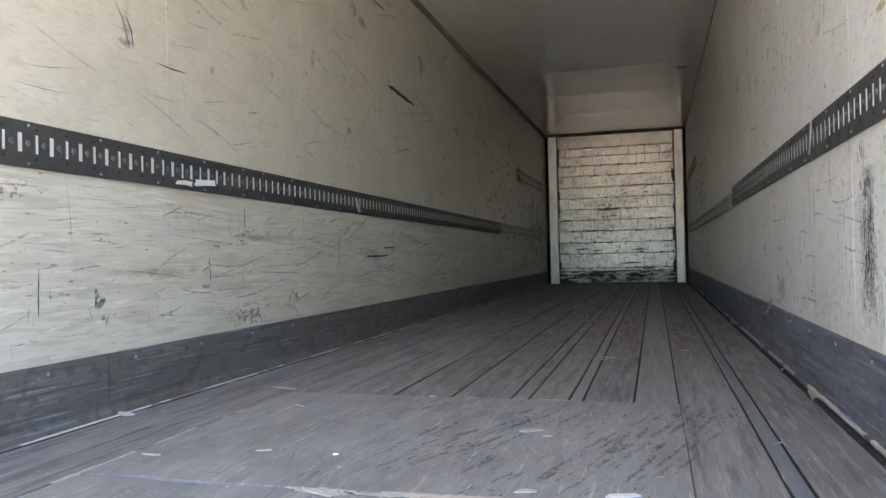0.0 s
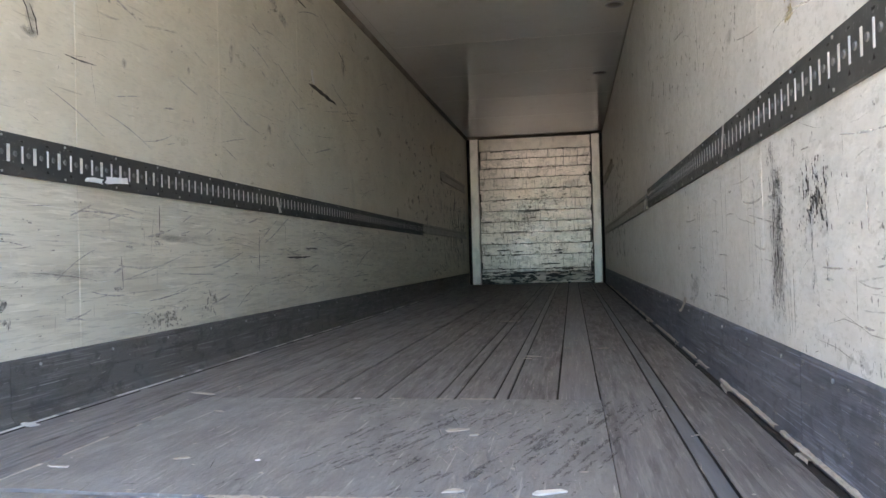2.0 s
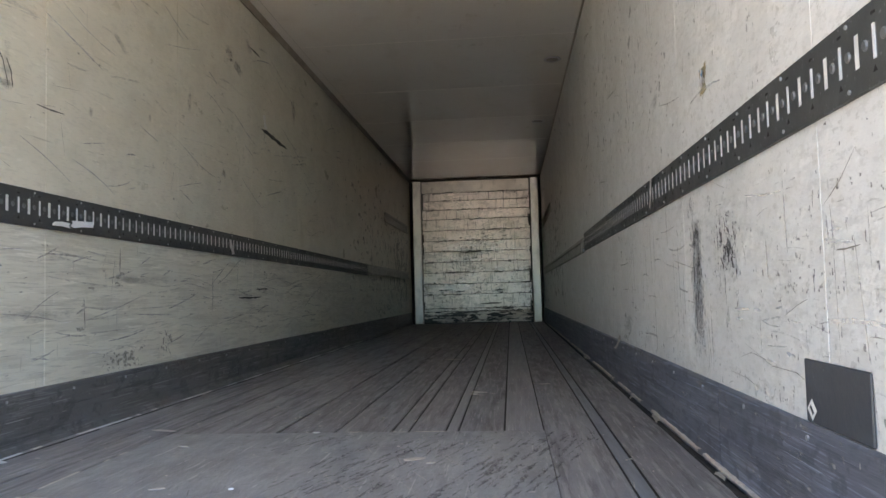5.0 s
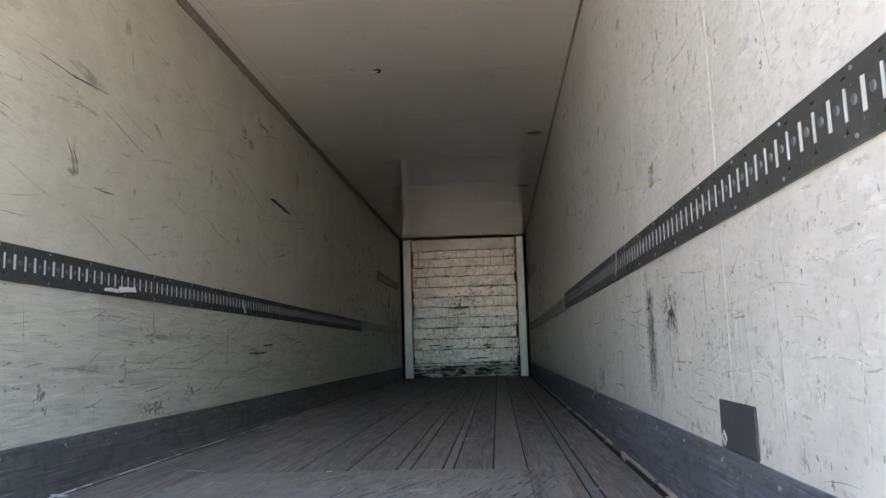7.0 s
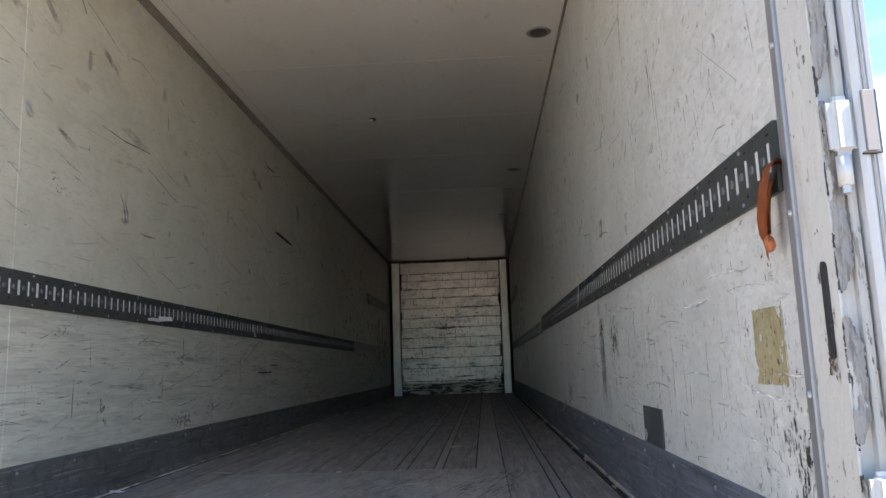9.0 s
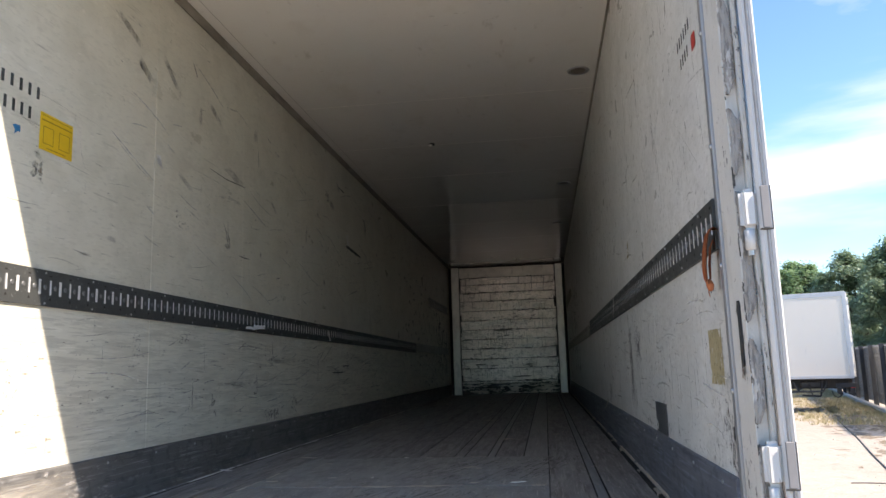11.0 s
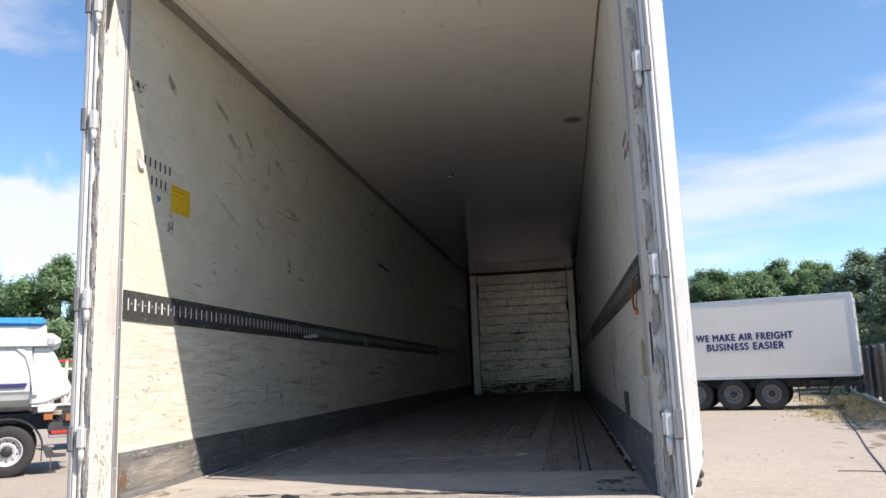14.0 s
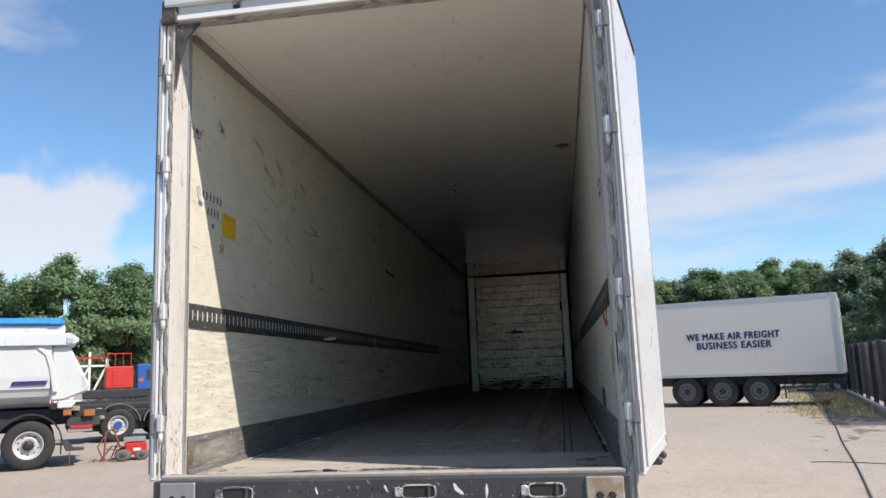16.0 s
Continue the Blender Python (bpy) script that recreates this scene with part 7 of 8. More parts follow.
def lettering(text, size, x, z, width):
    """Bold capitals, one part a word: the outline is laid several times, each a little aside."""
    cu = bpy.data.curves.new("lettering", "FONT")
    cu.body, cu.size, cu.align_x, cu.extrude, cu.space_character = text, size, "CENTER", 0.002, 1.16
    ob = new("lettering_outline", cu)
    bpy.context.view_layer.update()
    k = width / max(0.01, ob.dimensions.x)
    me = bpy.data.meshes.new_from_object(ob.evaluated_get(bpy.context.evaluated_depsgraph_get()))
    bpy.data.objects.remove(ob)
    at = sorted(v.co.x for v in me.vertices)
    gaps = sorted(zip(at, at[1:]), key=lambda g: g[0] - g[1])[:text.count(" ")]
    cuts = [-1e3] + sorted((a + b) / 2 for a, b in gaps) + [1e3]
    for lo, hi in zip(cuts, cuts[1:]):
        bm = bmesh.new()
        for i, (u, v) in enumerate(((-0.017, 0.0), (0.017, 0.0), (0.0, 0.014), (0.0, -0.014), (0.0, 0.0))):
            one = bmesh.new()
            one.from_mesh(me)
            bmesh.ops.delete(one, geom=[w for w in one.verts if not lo < w.co.x < hi], context="VERTS")
            one.transform(Matrix.Translation((x + u, -0.004 - 0.0006 * i, z + v)) @ Matrix.Rotation(radians(90), 4, "X") @ Matrix.Diagonal((k, 1, 1, 1)))
            join(bm, one)
        part("lettering", bm, NAVY, box_trailer, "navy blue capital lettering")


lettering("WE MAKE AIR FREIGHT", 0.335, -3.45, 2.46, 3.15)
lettering("BUSINESS EASIER", 0.335, -3.44, 2.13, 2.51)

# ---- tipper trailer ----
tip = thing("tipper_trailer", "white tipper trailer with a blue rolled tarp standing in the yard", "trailer", side_frame((-10.05, 10.35), (0.8, 0.6)))
HB = GZ + 0.5
half_pipe = [(0.03, 2.60), (0.035, 1.95), (0.06, 1.72), (0.14, 1.54), (0.30, 1.41), (0.60, 1.31), (1.2, 1.27), (1.8, 1.31), (2.1, 1.41), (2.26, 1.54), (2.34, 1.72), (2.365, 1.95), (2.37, 2.60)]
part("body", prism(half_pipe, "x", -7, 0.36), TIP_WHITE, tip, smooth=False)
part("tail", prism([(0.36, 1.42), (0.62, 1.44), (1.05, 1.60), (1.13, 1.72), (0.70, 2.60), (0.36, 2.60)], "y", 0.07, 2.33, 0.04), TIP_WHITE, tip)
part("rim", prism([(-7, 2.60), (0.72, 2.60), (0.86, 2.66), (0.88, 2.74), (0.72, 2.86), (-7, 2.82)], "y", -0.05, 2.45, 0.015), TIP_WHITE, tip)
part("upper_band", box(-7, 0.60, 0.05, 2.4, 2.83, 3.03, 0.015), TIP_WHITE, tip)
tp = part("rolled_tarp", box(-7, 0.58, -0.03, 2.45, 3.035, 3.19, 0.04, seg=2), TARP, tip, "rolled blue tarpaulin", smooth=False)
part("tarp_end", box(0.30, 0.50, -0.045, -0.031, 3.06, 3.17, 0.004), TARP, tp)
part("tail_rib", prism([(0.02, 2.59), (0.14, 2.59), (0.34, 2.44), (0.44, 2.10), (0.50, 1.62), (0.40, 1.62), (0.33, 2.10), (0.24, 2.40)], "y", 0.0, 0.06, 0.012), TIP_WHITE, tip)
part("panel_edge", box(-7, 0.05, 0.012, 0.03, 2.545, 2.575, 0.004), BOX_GREY, tip)
part("belly_seam", box(-7, 0.36, 0.045, 0.065, 1.70, 1.715, 0.003), BOX_GREY, tip)
part("tail_pivot", box(0.62, 0.76, -0.07, 0.0, 2.62, 2.78, 0.02), BOX_GREY, tip)
part("name_bar", prism([(-0.38, 1.78), (0.27, 1.78), (0.31, 1.87), (-0.34, 1.87)], "y", 0.022, 0.028), NAVY, tip)
part("pod", prism([(0.5, 1.27), (0.78, 1.27), (0.86, 1.38), (0.8, 1.44), (0.5, 1.44)], "y", 0.1, 0.4, 0.02), TIP_WHITE, tip)
for y in (0.6, 1.8):
    part("chassis_beam", box(-7, 1.5, y - 0.07, y + 0.07, 0.92, 1.2, 0.01), BLACK, tip)
part("under_fill", box(-6.5, 0.4, 0.5, 1.9, 0.8, 1.27, 0.02), BLACK, tip)
for x in (0.0, -1.4, -2.8):
    wheel_parts(tip, x, 0.2, HB, 0.5, 0.36)
    wheel_parts(tip, x, 2.2, HB, 0.5, 0.36, 1)
    part("axle", tube((x, 0.3, HB), (x, 2.1, HB), 0.07, n=10), BLACK, tip)
    part("mudguard", prism([(x + 0.64 * math.cos(a), HB + 0.64 * math.sin(a)) for a in [math.pi * (0.02 + 0.9 * i / 14) for i in range(15)]] + [(x + 0.61 * math.cos(a), HB + 0.61 * math.sin(a)) for a in [math.pi * (0.92 - 0.9 * i / 14) for i in range(15)]], "y", 0.0, 0.42), BLACK, tip)
part("mud_flap", box(0.60, 0.62, 0.02, 0.42, 0.32, 0.62, 0.004), RUBBER, tip)
part("air_tank", tube((0.75, 0.4, 0.98), (1.3, 0.4, 0.98), 0.13, n=16), BLACK, tip, smooth=True)
part("light_box", box(0.62, 0.78, 0.05, 0.2, 1.12, 1.24, 0.01), AMBER, tip, "amber lamp")
part("light_box", box(1.02, 1.24, 0.05, 0.2, 1.08, 1.22, 0.01), AMBER, tip, "amber lamp")
part("rear_plate", box(0.7, 1.35, 0.15, 2.2, 0.88, 1.06, 0.01), BUMPER, tip)
part("underrun_bar", box(0.72, 1.20, 0.05, 2.3, 0.76, 0.83, 0.01), ALU, tip)
part("lamp_bar", box(0.76, 1.2, 0.03, 0.08, 0.84, 0.90, 0.005), RED_PAINT, tip, "red tail lamp strip")
part("step_wing", prism([(0.62, 0.60), (0.72, 0.60), (0.85, 0.44), (1.05, 0.43), (1.05, 0.38), (0.70, 0.38)], "y", 0.02, 0.3, 0.01), BUMPER, tip)
part("prop", tube((0.78, 0.1, GZ), (0.78, 0.1, 0.4), 0.008, n=6), RUST_DRY, tip)

RUSTY_BITS = ((0.75, 0.95, 0.30, 0.42, 1.20, 1.30, RUST), (1.0, 1.10, 0.2, 0.34, 0.96, 1.10, BUMPER), (1.15, 1.45, 0.35, 0.5, 0.98, 1.06, RUST), (1.3, 1.42, 0.6, 0.75, 1.06, 1.22, ALU), (0.9, 1.5, 0.9, 1.0, 1.10, 1.18, BUMPER))
for x0, x1, y0, y1, z0, z1, m in RUSTY_BITS:
    part("tail_bracket", box(x0, x1, y0, y1, z0, z1, 0.012), m, tip)
for k in range(3):
    part("air_hose", tube((0.66 + 0.12 * k, 0.3 + 0.1 * k, 1.22), (0.9 + 0.16 * k, 0.25, 1.0 - 0.05 * k), 0.012, n=6), BLACK, tip)

# ---- skeletal chassis behind it ----
sk = thing("skeletal_trailer", "black empty container chassis parked behind the tipper", "trailer", side_frame((-11.92, 16.5), (0.8, 0.6)))
for y in (0.6, 1.8):
    part("beam", box(-4.5, 4.5, y - 0.07, y + 0.07, 0.98, 1.22, 0.01), BLACK, sk)
part("side_rail", box(-1.6, 3.5, 0.0, 0.06, 1.10, 1.18, 0.006), BUMPER, sk)
part("cross_member", box(-1.55, -1.35, -0.02, 2.4, 1.0, 1.25, 0.01), BLACK, sk)
part("cross_member", box(1.2, 1.4, -0.02, 2.4, 1.0, 1.25, 0.01), BLACK, sk)
for x in (0.0, 1.3):
    wheel_parts(sk, x, 0.2, GZ + 0.48, 0.48, 0.34)
    wheel_parts(sk, x, 2.2, GZ + 0.48, 0.48, 0.34, 1)
    part("axle", tube((x, 0.3, GZ + 0.48), (x, 2.1, GZ + 0.48), 0.07, n=10), BLACK, sk)
    part("mudguard", prism([(x + 0.62 * math.cos(a), GZ + 0.48 + 0.62 * math.sin(a)) for a in [math.pi * (0.05 + 0.9 * i / 12) for i in range(13)]] + [(x + 0.59 * math.cos(a), GZ + 0.48 + 0.59 * math.sin(a)) for a in [math.pi * (0.95 - 0.9 * i / 12) for i in range(13)]], "y", 0.0, 0.4), BUMPER, sk)
    part("guard_edge", prism([(x + 0.63 * math.cos(a), GZ + 0.48 + 0.63 * math.sin(a)) for a in [math.pi * (0.05 + 0.9 * i / 12) for i in range(13)]] + [(x + 0.6 * math.cos(a), GZ + 0.48 + 0.6 * math.sin(a)) for a in [math.pi * (0.95 - 0.9 * i / 12) for i in range(13)]], "y", -0.012, -0.001), RIM_DULL, sk)
part("hub_cap", tube((0, -0.02, GZ + 0.48), (0, 0.0, GZ + 0.48), 0.11, 0.08, n=14), BLUE_CAB, sk, "blue hub cap")
part("tool_box", box(-1.3, -0.72, 0.05, 0.5, 0.42, 0.96, 0.02), BLACK, sk)
part("suspension", box(-0.9, 2.4, 0.5, 1.9, 0.36, 0.97, 0.03), BLACK, sk)
part("tool_box", box(1.9, 3.2, 0.05, 0.5, 0.45, 0.97, 0.02), BLACK, sk)

# ---- red machine cart ----
cart = thing("machine_cart", "small red two-wheeled machine cart with a tubular handle", "cart", side_frame((-8.85, 11.7), (0.85, 0.52)) @ Matrix.Translation((0, 0, GZ)) @ Matrix.Diagonal((1.3, 1.1, 0.95, 1)) @ Matrix.Translation((0, 0, -GZ)))
part("tank", box(0.08, 0.44, -0.02, 0.36, GZ + 0.13, GZ + 0.40, 0.03), RED_PAINT, cart)
part("tank_lid", box(0.14, 0.34, 0.04, 0.30, GZ + 0.4005, GZ + 0.42, 0.008), RED_PAINT, cart)
part("tray", box(0.06, 0.42, 0.0, 0.34, GZ + 0.4205, GZ + 0.52, 0.01), ALU, cart, "grey wire tray")
part("plate", box(0.22, 0.34, -0.026, -0.0205, GZ + 0.22, GZ + 0.28), PAPER, cart, "small white plate")
for p, q in (((-0.24, 0.02, GZ + 0.03), (-0.22, 0.02, GZ + 0.66)), ((-0.24, 0.34, GZ + 0.03), (-0.22, 0.34, GZ + 0.66)), ((-0.22, 0.02, GZ + 0.66), (-0.10, 0.02, GZ + 0.74)), ((-0.22, 0.34, GZ + 0.66), (-0.10, 0.34, GZ + 0.74)), ((-0.10, 0.02, GZ + 0.74), (-0.10, 0.34, GZ + 0.74)), ((-0.10, 0.02, GZ + 0.74), (0.02, 0.02, GZ + 0.3)), ((-0.24, 0.02, GZ + 0.05), (0.2, 0.02, GZ + 0.12)), ((-0.23, 0.02, GZ + 0.3), (0.0, 0.02, GZ + 0.26)), ((-0.23, 0.02, GZ + 0.46), (-0.23, 0.34, GZ + 0.46)), ((-0.24, 0.02, GZ + 0.03), (-0.34, 0.02, GZ + 0.36)), ((-0.34, 0.02, GZ + 0.36), (-0.22, 0.02, GZ + 0.60)), ((-0.14, 0.1, GZ + 0.02), (-0.02, 0.1, GZ + 0.44)), ((-0.30, 0.2, GZ + 0.02), (-0.12, 0.2, GZ + 0.34)), ((-0.12, 0.2, GZ + 0.34), (0.1, 0.2, GZ + 0.30))):
    part("handle_tube", tube(p, q, 0.013, n=8), CART_TUBE, cart)
for x, y in ((0.06, -0.08), (0.06, 0.44), (0.36, -0.02), (0.36, 0.40)):
    k = 0.135 if x < 0.2 else 0.115
    t = part("tyre", lathe([(0.06, -0.04), (k - 0.02, -0.045), (k, -0.02), (k, 0.02), (k - 0.02, 0.045), (0.06, 0.04)], 20), DUSTY_TYRE, cart, smooth=True)
    t.matrix_basis = pose(x, y, GZ + k)
    part("disc", lathe([(k * 0.36, -0.048), (k * 0.3, -0.052), (0.02, -0.055)], 16), BUMPER, t)

# ---- far yard: red truck body, blue cab, racks, shed ----
red = thing("red_truck_body", "red metal truck body far across the yard", "truck", side_frame((-21.45, 31.55), (0.8, 0.6)) @ Matrix.Translation((0, 0, GZ)) @ Matrix.Diagonal((0.62, 0.62, 0.92, 1)) @ Matrix.Translation((0, 0, -GZ)))
part("body", box(-1.0, 1.1, 0, 2.2, 1.55, 2.75, 0.05), RED_PAINT, red)
part("panel", box(-0.5, 0.6, -0.03, 0.0, 1.7, 2.6, 0.02), RED_PAINT, red)
part("bed", box(-2.6, 2.2, 0, 2.3, 1.05, 1.5, 0.04), BLACK, red)
for x in (-0.9, -0.3, 0.3, 0.9):
    part("stake", tube((x, 0.05, 2.7), (x, 0.05, 3.5), 0.03, n=6), RED_PAINT, red)
part("stake_rail", tube((-0.95, 0.05, 3.45), (0.95, 0.05, 3.45), 0.03, n=6), RED_PAINT, red)
for x in (-1.4, 2.6):
    part("tyre", tube((x, 0.05, GZ + 0.5), (x, 0.4, GZ + 0.5), 0.5, n=20), RUBBER, red)
    part("tyre", tube((x, 1.9, GZ + 0.5), (x, 2.25, GZ + 0.5), 0.5, n=20), RUBBER, red)
cab = thing("blue_truck_cab", "blue truck cab far across the yard", "truck", side_frame((-20.3, 32.4), (0.8, 0.6)) @ Matrix.Translation((0, 0, GZ)) @ Matrix.Diagonal((0.62, 0.62, 0.9, 1)) @ Matrix.Translation((0, 0, -GZ)))
part("cab", prism([(-0.9, 1.45), (1.2, 1.45), (1.2, 2.0), (0.95, 2.9), (-0.9, 2.9)], "y", 0, 2.2, 0.06), BLUE_CAB, cab)
part("frame_beam", box(-0.9, 1.2, 0.1, 2.1, 0.8, 1.44, 0.02), BLACK, cab)
part("window", box(-0.2, 0.8, -0.012, 0.01, 2.0, 2.6, 0.01), BLACK, cab)
part("lamp", box(-0.8, -0.4, -0.02, 0.01, 1.9, 2.1, 0.01), AMBER, cab)
for x in (-0.6, 0.8):
    part("tyre", tube((x, 0.0, GZ + 0.5), (x, 2.2, GZ + 0.5), 0.48, n=20), RUBBER, cab)
rack = thing("white_rack", "white lattice rack with red posts across the yard", "rack", side_frame((-23.3, 30.4), (0.8, 0.6)))
for i in range(5):
    part("post", box(-1.6 + i * 0.8 - 0.06, -1.6 + i * 0.8 + 0.06, 0, 0.12, GZ, 3.3 if i % 2 else 3.0), RED_PAINT if i < 2 else BOX_WHITE, rack)
    if i < 4:
        part("brace", tube((-1.6 + i * 0.8, 0.06, 0.9), (-0.8 + i * 0.8, 0.06, 2.6), 0.06, n=6), BOX_WHITE, rack)
for z in (0.9, 2.6, 3.0):
    part("bar", box(-1.7, 1.7, 0.0, 0.1, z - 0.05, z + 0.05), RED_PAINT if z > 2.8 else BOX_WHITE, rack)
shed = thing("shed", "low shed with a pale grey roof behind the trucks", "shed", side_frame((-31.5, 56.0), (0.8, 0.6)))
part("wall", box(-7, 9, 0, 6, GZ, 3.4), BOX_GREY, shed)
part("roof", prism([(-7.3, 3.4), (9.3, 3.4), (8.6, 4.5), (-6.6, 4.5)], "y", -0.3, 6.3), SHED, shed)

# ---- fence, kerb, verge ----
FA, FB = Vector((9.2, 15.6, 0)), Vector((17.2, 45.5, 0))
fd = (FB - FA).normalized()
fence = thing("fence", "dark grey palisade fence along the yard's edge", "fence", side_frame((FA.x, FA.y), (fd.x, fd.y)))
FL = (FB - FA).length
pale = mesh_of("pale", prism([(-0.05, 0.18), (0.05, 0.18), (0.05, 2.02), (0.0, 2.1), (-0.05, 2.02)], "y", -0.03, -0.012), FENCE)
n = int(FL / 0.135)
for i in range(n):
    ob = new("pale", pale)
    ob.parent = fence
    ob.matrix_basis = pose(i * 0.135, rnd.uniform(-0.004, 0.004), GZ)
for i in range(int(FL / 2.5) + 1):
    part("post", box(i * 2.5 - 0.06, i * 2.5 + 0.06, 0.012, 0.15, GZ, GZ + 2.12, 0.005), FENCE_POST, fence)
for z in (0.5, 1.75):
    part("rail", box(0, FL, -0.0115, 0.0115, GZ + z - 0.03, GZ + z + 0.03), FENCE, fence)
kerb = thing("kerb", "pale concrete kerb at the foot of the fence", "kerb", side_frame((FA.x, FA.y), (fd.x, fd.y)), kind="structure")
for i in range(int(FL)):
    part("kerb_stone", box(i + 0.006, i + 0.994, 0.16, 0.32, GZ - 0.05, GZ + 0.16, 0.012), CONCRETE, kerb)


def blades(count, place, h0, h1, seed):
    """Tufts of grass blades as one mesh."""
    r = random.Random(seed)
    vs, fs = [], []
    for i in range(count):
        x, y = place(r)
        a = r.uniform(0, math.pi)
        h = r.uniform(h0, h1)
        w = r.uniform(0.008, 0.02)
        dx, dy = math.cos(a) * w, math.sin(a) * w
        lx, ly = r.uniform(-0.4, 0.4) * h, r.uniform(-0.4, 0.4) * h
        k = len(vs)
        vs += [(x - dx, y - dy, GZ - 0.01), (x + dx, y + dy, GZ - 0.01), (x + lx, y + ly, GZ + h)]
        fs.append((k, k + 1, k + 2))
    me = bpy.data.meshes.new("grass")
    me.from_pydata(vs, [], fs)
    me.materials.append(GRASS)
    return me



def verge_place(r):
    p = FA + fd * (3 + 27 * r.random())
    off = 0.42 + 3.0 * r.random() ** 2.4
    c = noise.noise(Vector((p.x * 0.6, p.y * 0.6, off)))
    off *= 0.8 + 0.5 * c
    return p.x - fd.y * off, p.y + fd.x * off


soil = thing("verge_soil", "brown bare soil and trodden litter along the fence", "soil", kind="stuff")


def on_verge(u, v, d=0.0):
    p = FA + fd * u
    return (p.x - fd.y * v, p.y + fd.x * v, GZ + 0.004 + d)


for sd, u0, u1, v0, v1, lv, st, m in ((701, -6.0, 30.0, 0.33, 1.9, -0.25, (0.5, 1.1), SOIL), (702, -6.0, 26.0, 0.33, 2.6, 0.18, (2.4, 3.4), SOIL), (703, -5.0, 22.0, 0.33, 1.9, 0.30, (3.0, 4.0), SOIL_DARK)):
    blotch("soil_patch", on_verge, u0, u1, v0, v1, 0.06, sd, lv, st, m, soil, "", 0.8)
tagged(new("grass", blades(20000, verge_place, 0.02, 0.13, 3)), "dry yellowish grass along the fence", "grass", kind="stuff")


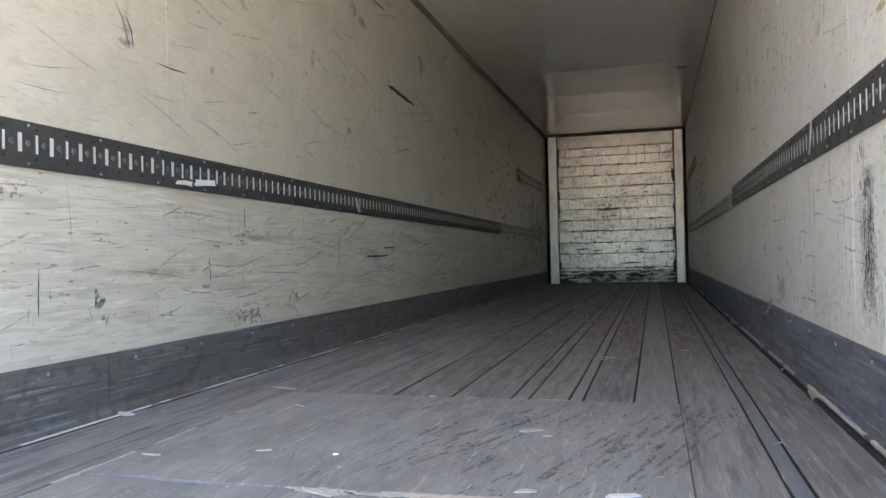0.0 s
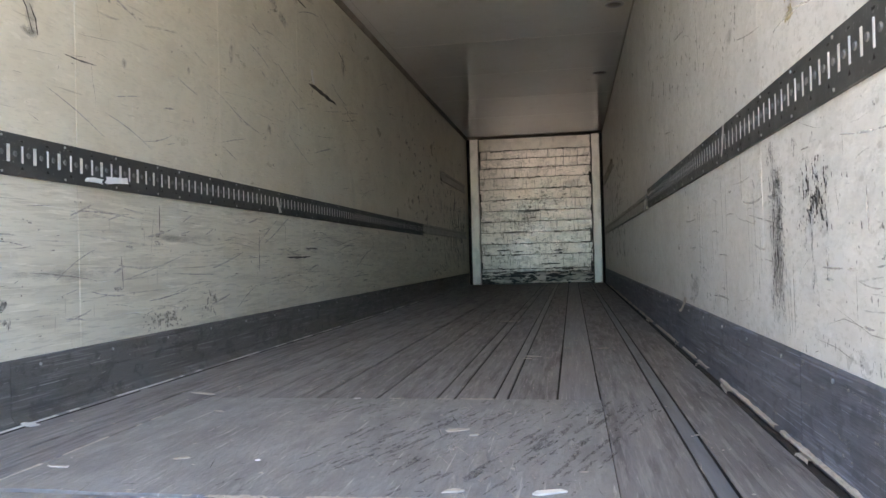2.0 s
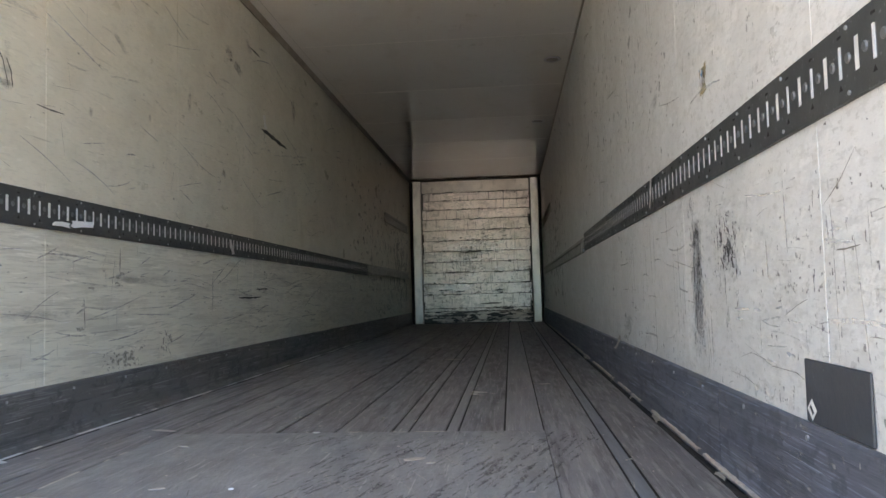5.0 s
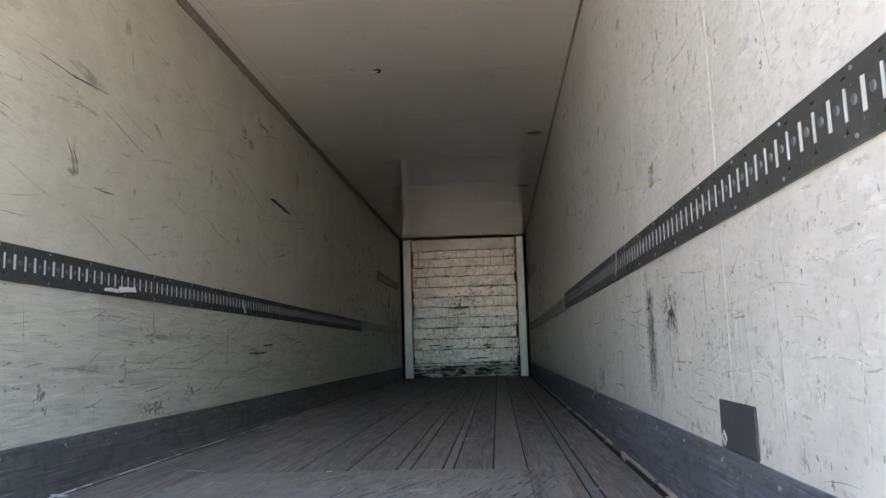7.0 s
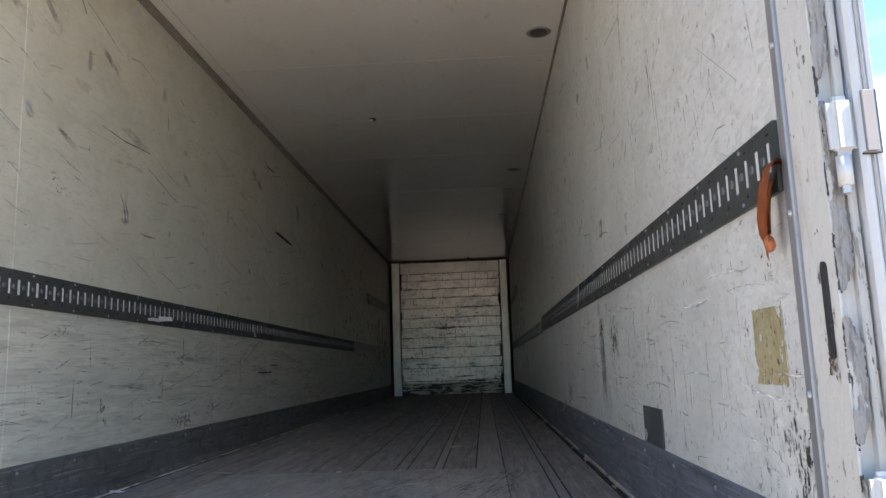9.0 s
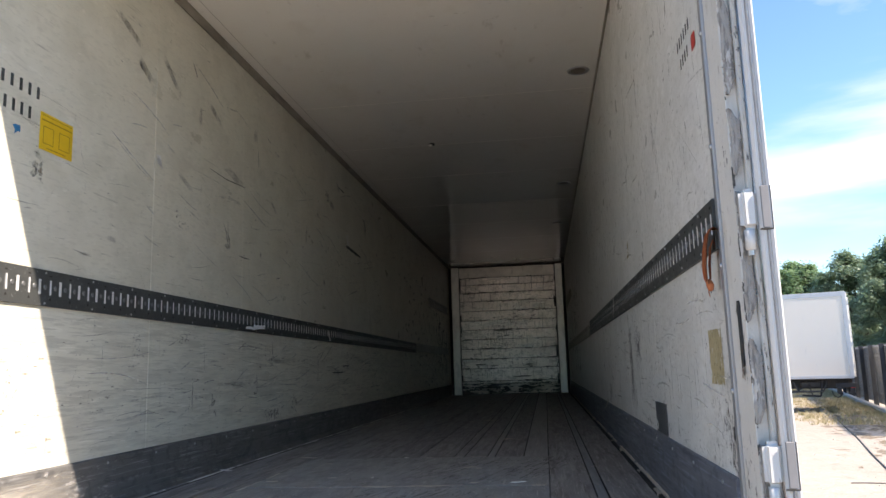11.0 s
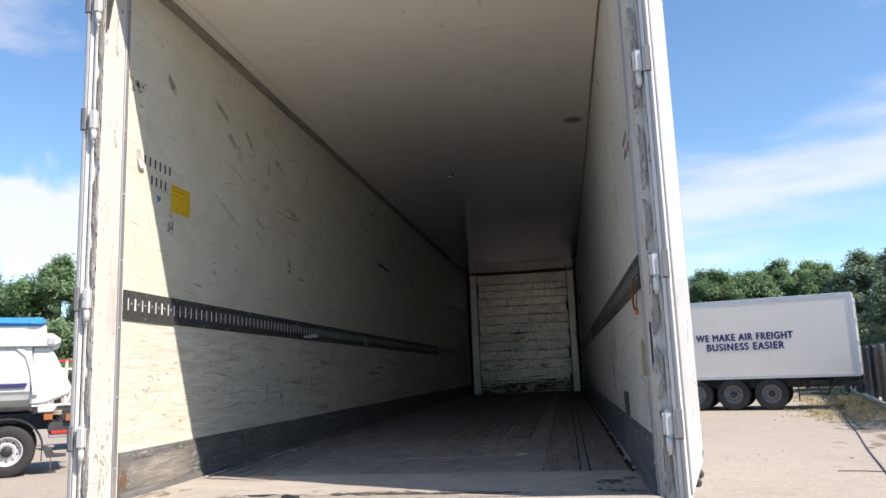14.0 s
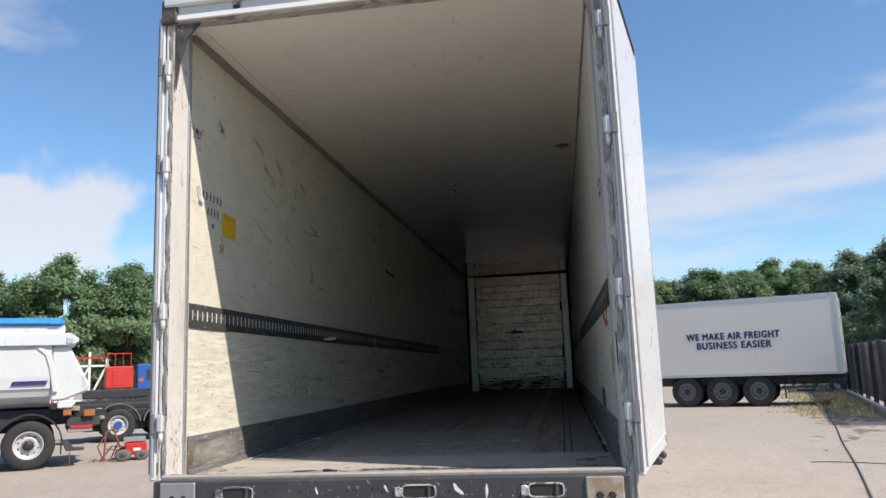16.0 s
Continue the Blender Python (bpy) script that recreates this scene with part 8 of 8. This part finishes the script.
# ---- trees ----
def tree_meshes(seed, height, spread, leaves, material):
    """A trunk with limbs, and a crown of many leaf clumps with gaps."""
    r = random.Random(seed)
    tb = bmesh.new()
    base = height * 0.22
    tube((0, 0, -0.1), (r.uniform(-0.1, 0.1), 0, height * 0.55), height * 0.022, height * 0.012, n=8, bm=tb)
    clumps = []
    for i in range(100):
        a = r.uniform(0, 2 * math.pi)
        q = r.random()
        z = base + (height - base) * q
        prof = math.sin(math.pi * min(1, 0.16 + 0.84 * q)) ** 0.7
        rad = spread * prof * r.uniform(0.35, 1.12)
        c = Vector((rad * math.cos(a), rad * math.sin(a), z * r.uniform(0.95, 1.04)))
        clumps.append((c, r.uniform(0.06, 0.125) * height * (0.75 + 0.25 * prof)))
        if i % 5 == 0:
            st = Vector((0, 0, height * r.uniform(0.2, 0.5)))
            tube(st, c, height * 0.008, height * 0.002, n=5, bm=tb)
    rng = np.random.RandomState(seed)
    vs, fs = [], []
    per = leaves // len(clumps)
    for c, rad in clumps:
        d = rng.normal(size=(per, 3))
        d /= np.linalg.norm(d, axis=1)[:, None]
        dist = rad * np.minimum(1.25, np.abs(rng.normal(size=(per, 1))) * 0.30 + rng.uniform(0.0, 1.0, size=(per, 1)) ** 0.5 * 0.62)
        pos = np.array(c) + d * dist * np.array([1.0, 1.0, 0.72])
        away = np.array([c.x, c.y, (c.z - height * 0.45) * 0.7])
        nrm = d * 0.45 + rng.normal(size=(per, 3)) * 0.45 + away / np.linalg.norm(away) * 0.55 + np.array([0, 0, 0.5])
        nrm /= np.linalg.norm(nrm, axis=1)[:, None]
        side = np.cross(nrm, rng.normal(size=(per, 3)))
        side /= np.linalg.norm(side, axis=1)[:, None]
        up = np.cross(nrm, side)
        s = rng.uniform(0.07, 0.135, size=(per, 1)) * height / 10
        for p, a_, b_ in zip(pos, side * s, up * s * 1.3):
            k = len(vs)
            vs += [tuple(p - a_ * 0.6 - b_ * 0.2), tuple(p - b_), tuple(p + a_ * 0.6 - b_ * 0.2), tuple(p + b_)]
            fs.append((k, k + 1, k + 2, k + 3))
    me = bpy.data.meshes.new("crown")
    me.from_pydata(vs, [], fs)
    me.materials.append(material)
    return mesh_of("trunk", tb, BARK), me


kinds = [tree_meshes(11, 10.0, 3.1, 38000, LEAF), tree_meshes(23, 10.0, 3.6, 38000, LEAF), tree_meshes(37, 10.0, 2.9, 38000, LEAF_COOL)]


def tree(x, y, kind, height, turn, label="green deciduous tree in full leaf at the yard's edge"):
    root = thing("tree", label, "tree", Matrix.Translation((x, y, GZ)) @ Matrix.Rotation(radians(turn), 4, "Z") @ Matrix.Diagonal((height / 10, height / 10, height / 10, 1)), "trees round the yard")
    trunk, crown = kinds[kind]
    a = new("trunk", trunk)
    a.parent = root
    b = new("crown", crown)
    b.parent = root


for az, dist, kind, h, turn in TREES:
    a = radians(az)
    tree(0.958 + dist * math.sin(a), -3.916 + dist * math.cos(a), kind, h, turn)

# a far belt of woods closes the horizon all round
r = random.Random(50)
rng = np.random.RandomState(9)
vs, fs = [], []
for i in range(520):
    a = 2 * math.pi * i / 520 + r.uniform(-0.004, 0.004)
    dist = r.uniform(118, 135)
    h = r.uniform(7, 12)
    c = np.array([dist * math.sin(a), dist * math.cos(a), 0])
    for j in range(70):
        d = rng.normal(size=3)
        d /= np.linalg.norm(d)
        p = c + np.array([d[0] * 2.4, d[1] * 2.4, h * 0.5 + d[2] * h * 0.5])
        s = rng.normal(size=3)
        s /= np.linalg.norm(s)
        t = np.cross(d, s)
        k = len(vs)
        vs += [tuple(p - s * 0.7), tuple(p - t * 0.7), tuple(p + s * 0.7), tuple(p + t * 0.7)]
        fs.append((k, k + 1, k + 2, k + 3))
me = bpy.data.meshes.new("far_woods")
me.from_pydata(vs, [], fs)
me.materials.append(LEAF_COOL)
tagged(new("far_woods", me), "belt of green woods on the horizon", "woods", kind="stuff")
